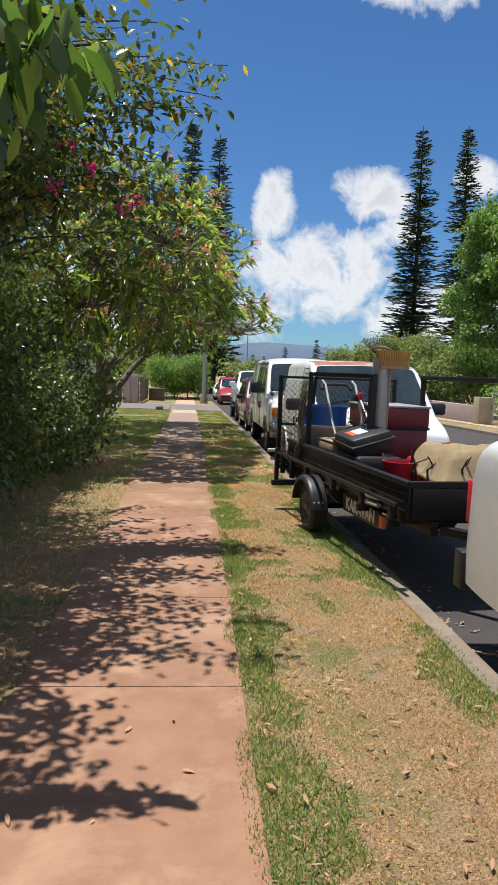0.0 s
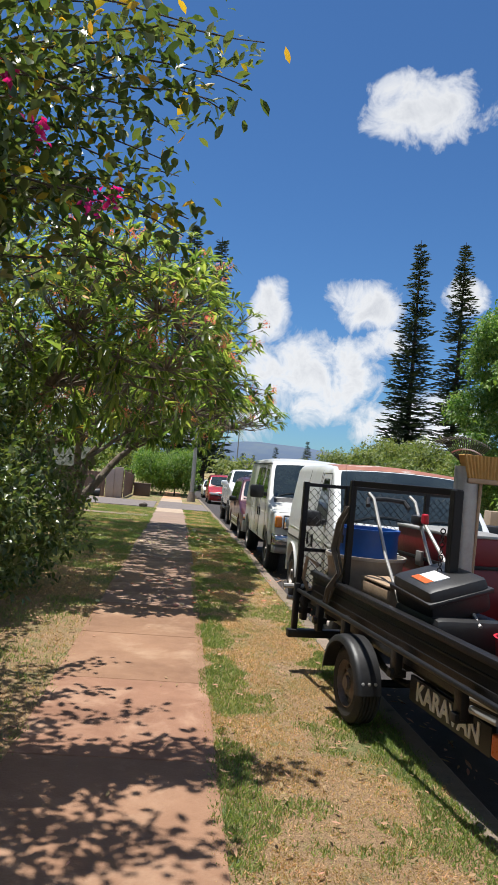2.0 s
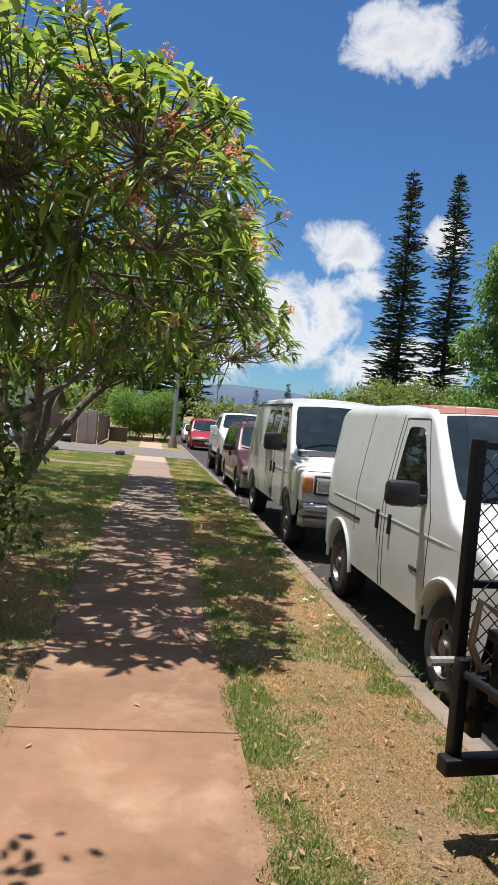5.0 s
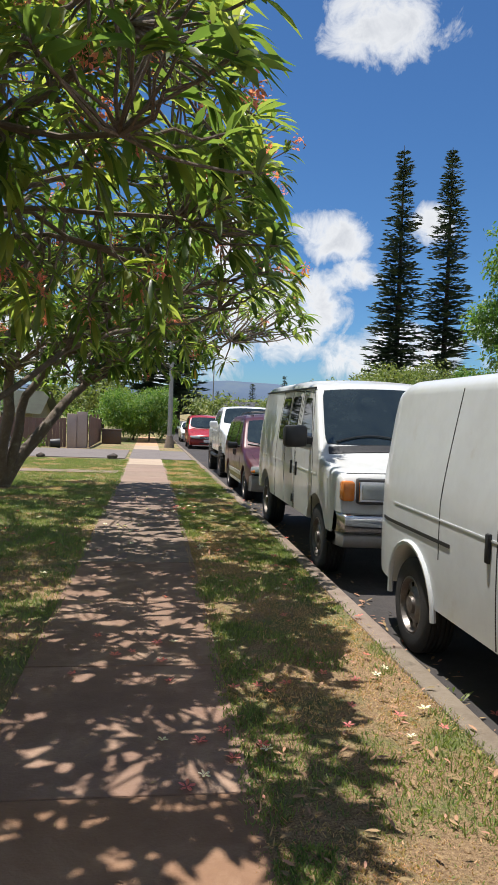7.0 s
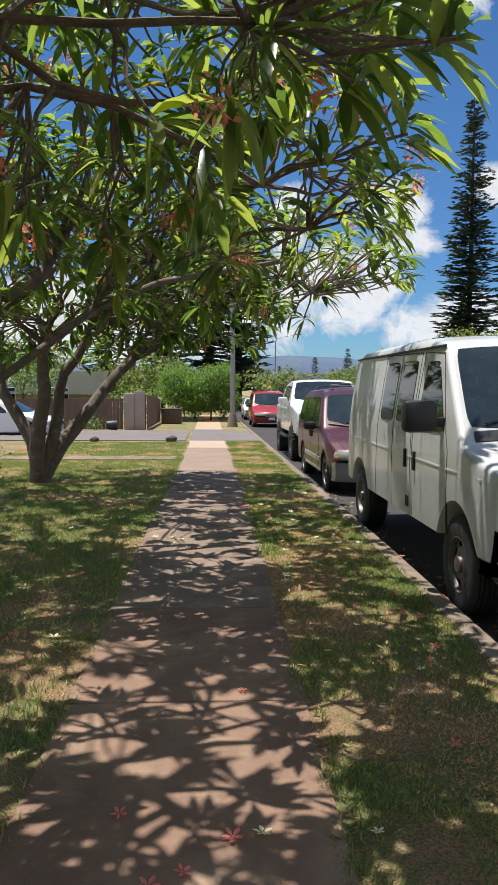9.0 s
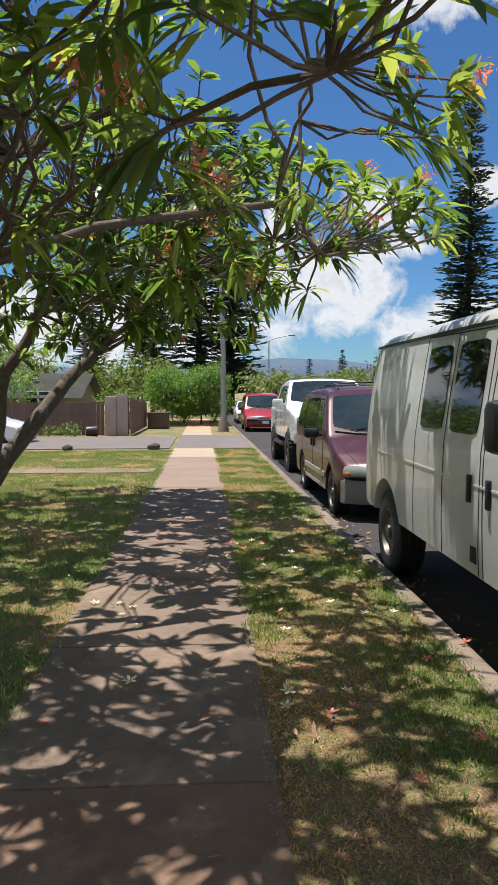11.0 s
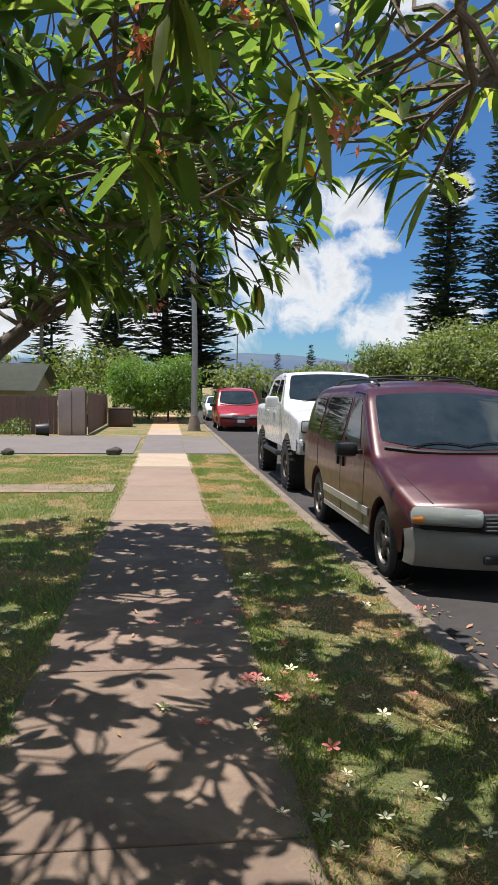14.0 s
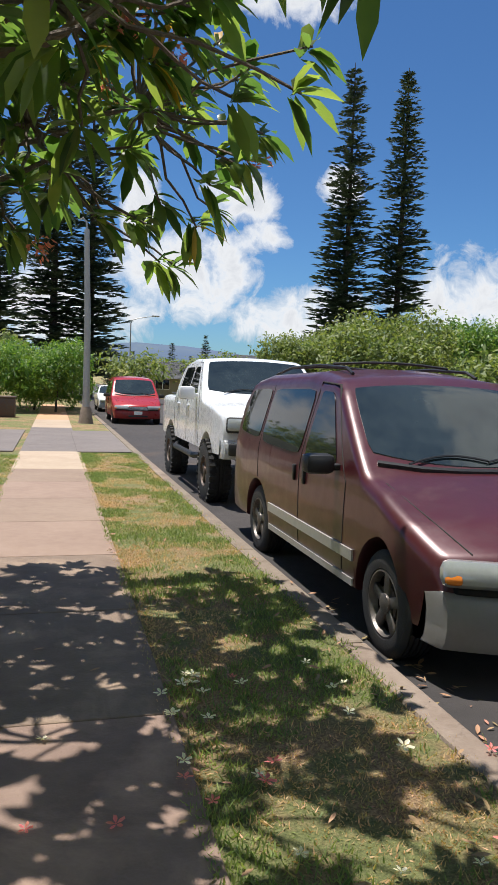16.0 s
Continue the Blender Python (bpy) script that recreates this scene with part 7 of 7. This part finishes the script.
def grass_patch(name, x0, x1, y0, y1, per_m2, label, height, seed, edge=0.05, edge_green=0.0, bias=0.0):
    """Short lawn blades, green and dry mixed in patches."""
    r = np.random.default_rng(seed)
    n = int((x1 - x0) * (y1 - y0) * per_m2)
    x, y = r.uniform(x0 - edge, x1 + edge, n), r.uniform(y0, y1, n)
    e0, e1 = (np.array([side_shift(e, v) for v in y]) for e in (x0, x1))
    side = (x - x0) / (x1 - x0)
    x = x + e0 * (1 - side) + e1 * side
    x0, x1 = x0 + e0, x1 + e1
    m = noise2(x, y, 1.1, 3.0) + 0.55 * noise2(x, y, 4.2, 8.0)
    m = m + 0.10 + bias - 0.45 * np.exp(-((x - x0 - 0.12) / 0.16) ** 2) * edge_green - 0.40 * np.exp(-((x - x1 + 0.10) / 0.14) ** 2) * edge_green
    keep = (np.abs(m - 0.05) > r.uniform(0, 0.10, n)) & (noise2(x, y, 2.3, 20.0) < r.uniform(0.15, 0.7, n))
    x, y, m = x[keep], y[keep], m[keep]
    n = len(x)
    P = np.stack([x, y, ground_z(x, y) - 0.012], 1)
    lean = r.normal(0, 0.55, (n, 2))
    D = np.stack([lean[:, 0], lean[:, 1], np.ones(n)], 1)
    L = height * r.uniform(0.5, 1.4, n) * np.where(m < 0, 1.15, 0.8)
    up = r.normal(size=(n, 3))
    dry = (m + r.normal(0, 0.16, n)) > 0.02
    D[dry, 2] *= 0.55
    both = []
    for sel in (~dry, dry):
        v, f = blade_arrays(P[sel], D[sel], up[sel], L[sel], np.full(sel.sum(), 0.0055) * r.uniform(0.7, 1.5, sel.sum()))
        both.append((v, f))
    ob = tri_mesh(name, both, ["grass_green", "grass_dry"])
    return tagged(ob, label, "grass", kind="stuff")


def blade_arrays(pos, direc, up, length, width):
    direc = direc / np.linalg.norm(direc, axis=1, keepdims=True)
    side = np.cross(direc, up)
    side /= np.linalg.norm(side, axis=1, keepdims=True) + 1e-9
    L, W = length[:, None], width[:, None]
    bend = np.cross(side, direc) * L * 0.25
    vs = [pos - side * W / 2, pos + side * W / 2, pos + direc * L * 0.55 + side * W * 0.4 + bend * 0.3, pos + direc * L * 0.55 - side * W * 0.4 + bend * 0.3, pos + direc * L + bend]
    fs = [(0, 1, 2), (0, 2, 3), (3, 2, 4)]
    verts = np.stack(vs, 1).reshape(-1, 3)
    faces = (np.array(fs)[None] + (np.arange(len(pos)) * 5)[:, None, None]).reshape(-1, 3)
    return verts, faces


grass_patch("verge_grass", WALK_R, KERB_L, 1.2, 11.0, 13500, "patchy dry and green grass on the verge", 0.024, 41, 0.06, 1.7, 0.17)
grass_patch("verge_grass", WALK_R, KERB_L, 11.0, 34.0, 5200, "patchy grass on the verge under the tree", 0.030, 42, 0.06, 0.5, -0.02)
grass_patch("lawn_grass", -3.4, WALK_L, 2.0, 14.0, 1500, "thin dry grass beside the pavement", 0.034, 43)
grass_patch("lawn_grass", -5.0, WALK_L, 14.0, 33.5, 2600, "mown lawn grass beside the pavement", 0.032, 44, 0.05, 0.0, -0.30)


def flakes(name, pts, size, mat, label, category, seed, curl=0.3, ratio=0.32):
    r = np.random.default_rng(seed)
    P = np.array(pts)
    n = len(P)
    D = np.stack([r.normal(size=n), r.normal(size=n), r.uniform(0.0, 0.25, n)], 1)
    up = np.stack([r.normal(0, 0.25, n), r.normal(0, 0.25, n), np.ones(n)], 1)
    L = r.uniform(size[0], size[1], n)
    return tagged(tri_mesh(name, [leaf_arrays(P, D, up, L, L * ratio, -0.05)], [mat]), label, category, kind="stuff")


def scatter(n, x0, x1, y0, y1, seed, lift=0.012):
    r = np.random.default_rng(seed)
    x, y = r.uniform(x0, x1, n), r.uniform(y0, y1, n)
    return np.stack([x, y, ground_z(x, y) + lift], 1)


flakes("fallen_leaf_litter", scatter(900, WALK_R, KERB_L, 1, 13, 61, 0.016), (0.02, 0.06), "dry_leaf", "brown fallen leaves on the verge", "leaf litter", 1)
flakes("fallen_leaf_litter", scatter(2600, -3.0, WALK_L - 0.0, 1.5, 14, 62, 0.012), (0.02, 0.07), "dry_leaf", "dense brown leaf litter along the hedge", "leaf litter", 2)
flakes("fallen_leaf_litter", scatter(70, WALK_L, WALK_R, 1.5, 24, 63, 0.006), (0.02, 0.07), "dry_leaf", "scattered dry leaves on the pavement", "leaf litter", 3)
flakes("fallen_leaf_litter", scatter(420, WALK_R, KERB_R, 11, 26, 64, 0.016), (0.02, 0.07), "dry_leaf", "brown and tan fallen leaves under the tree", "leaf litter", 4)
flakes("fallen_leaf_litter", scatter(300, -4.5, WALK_L, 13, 26, 65, 0.016), (0.02, 0.07), "dry_leaf", "fallen leaves on the shaded lawn", "leaf litter", 5)
gut = scatter(520, KERB_R + 0.01, KERB_R + 0.34, 1.0, 24, 66, 0.0)
gut[:, 0] += np.array([kerb_shift(v) for v in gut[:, 1]])
gut[:, 2] += -ROAD_DROP + 0.008
flakes("gutter_litter", gut, (0.02, 0.09), "dry_leaf", "dry leaves gathered in the gutter", "leaf litter", 6)


def flower_mesh(name, mat):
    """A five-petalled plumeria blossom lying on the ground."""
    bm = bmesh.new()
    for k in range(5):
        a = 2 * math.pi * k / 5
        m = Matrix.Rotation(a, 4, "Z")
        pts = [(0.004, 0.0, 0.004), (0.022, -0.011, 0.010), (0.024, 0.0, 0.006), (0.022, 0.010, 0.011), (0.042, -0.009, 0.012), (0.046, 0.004, 0.016)]
        v = [bm.verts.new(m @ Vector(p)) for p in pts]
        for f in ((0, 1, 2), (0, 2, 3), (1, 4, 2), (2, 4, 5), (2, 5, 3)):
            bm.faces.new([v[i] for i in f])
    add_tube(bm, [(0, 0, 0.006), (0.012, 0.004, -0.002)], [0.004, 0.002], 5)
    return to_mesh(name, bm, mat)


pink, white = flower_mesh("fallen_blossom", "flower_pink"), flower_mesh("fallen_blossom_white", "flower_white")
random.seed(77)
spots = [(random.uniform(WALK_R + 0.05, KERB_L - 0.05), random.uniform(11.5, 22.5)) for _ in range(84)] + [(random.uniform(WALK_L, WALK_R), random.uniform(11, 22)) for _ in range(34)] + \
        [(random.uniform(-3.0, WALK_L), random.uniform(14, 22)) for _ in range(34)] + [(random.uniform(KERB_L, KERB_R + 0.3), random.uniform(12, 22)) for _ in range(16)] + \
        [(random.uniform(WALK_R - 0.05, WALK_R + 0.35), random.uniform(18.3, 22.5)) for _ in range(36)]
for x0, y0 in spots:
    w = random.random() < (0.2 if y0 < 17.5 else 0.62)
    ob = new("fallen_blossom", white if w else pink)
    z = g(y0) + (0.006 if WALK_L < x0 < WALK_R else 0.024 if x0 < KERB_R else -ROAD_DROP + 0.006)
    s = random.uniform(0.55, 0.95)
    ob.matrix_world = pose(x0, y0, z, random.uniform(-14, 14), random.uniform(-14, 14), random.uniform(0, 360)) @ Matrix.Diagonal((s, s, s, 1))
    tagged(ob, "fallen white plumeria blossom on the ground" if w else "fallen red-pink plumeria blossom on the ground", "flower", "fallen blossoms")

# weeds in the kerb joint
for k, (wy, n, h) in enumerate(((11.15, 60, 0.16), (10.7, 40, 0.12), (12.6, 30, 0.10), (15.9, 26, 0.09), (21.6, 30, 0.13), (9.3, 40, 0.12))):
    r = np.random.default_rng(90 + k)
    P = np.stack([KERB_R + 0.03 + r.normal(0, 0.05, n), wy + r.normal(0, 0.10, n), np.full(n, g(wy) - ROAD_DROP)], 1)
    D = np.stack([r.normal(0, 0.6, n), r.normal(0, 0.6, n), np.ones(n)], 1)
    v, f = leaf_arrays(P, D, r.normal(size=(n, 3)), h * r.uniform(0.5, 1.4, n), np.full(n, 0.018), 0.3, True)
    tagged(tri_mesh("kerb_weed", [(v, f)], ["grass_green"]), "green weeds growing in the gutter joint", "weeds", "gutter weeds", "stuff")
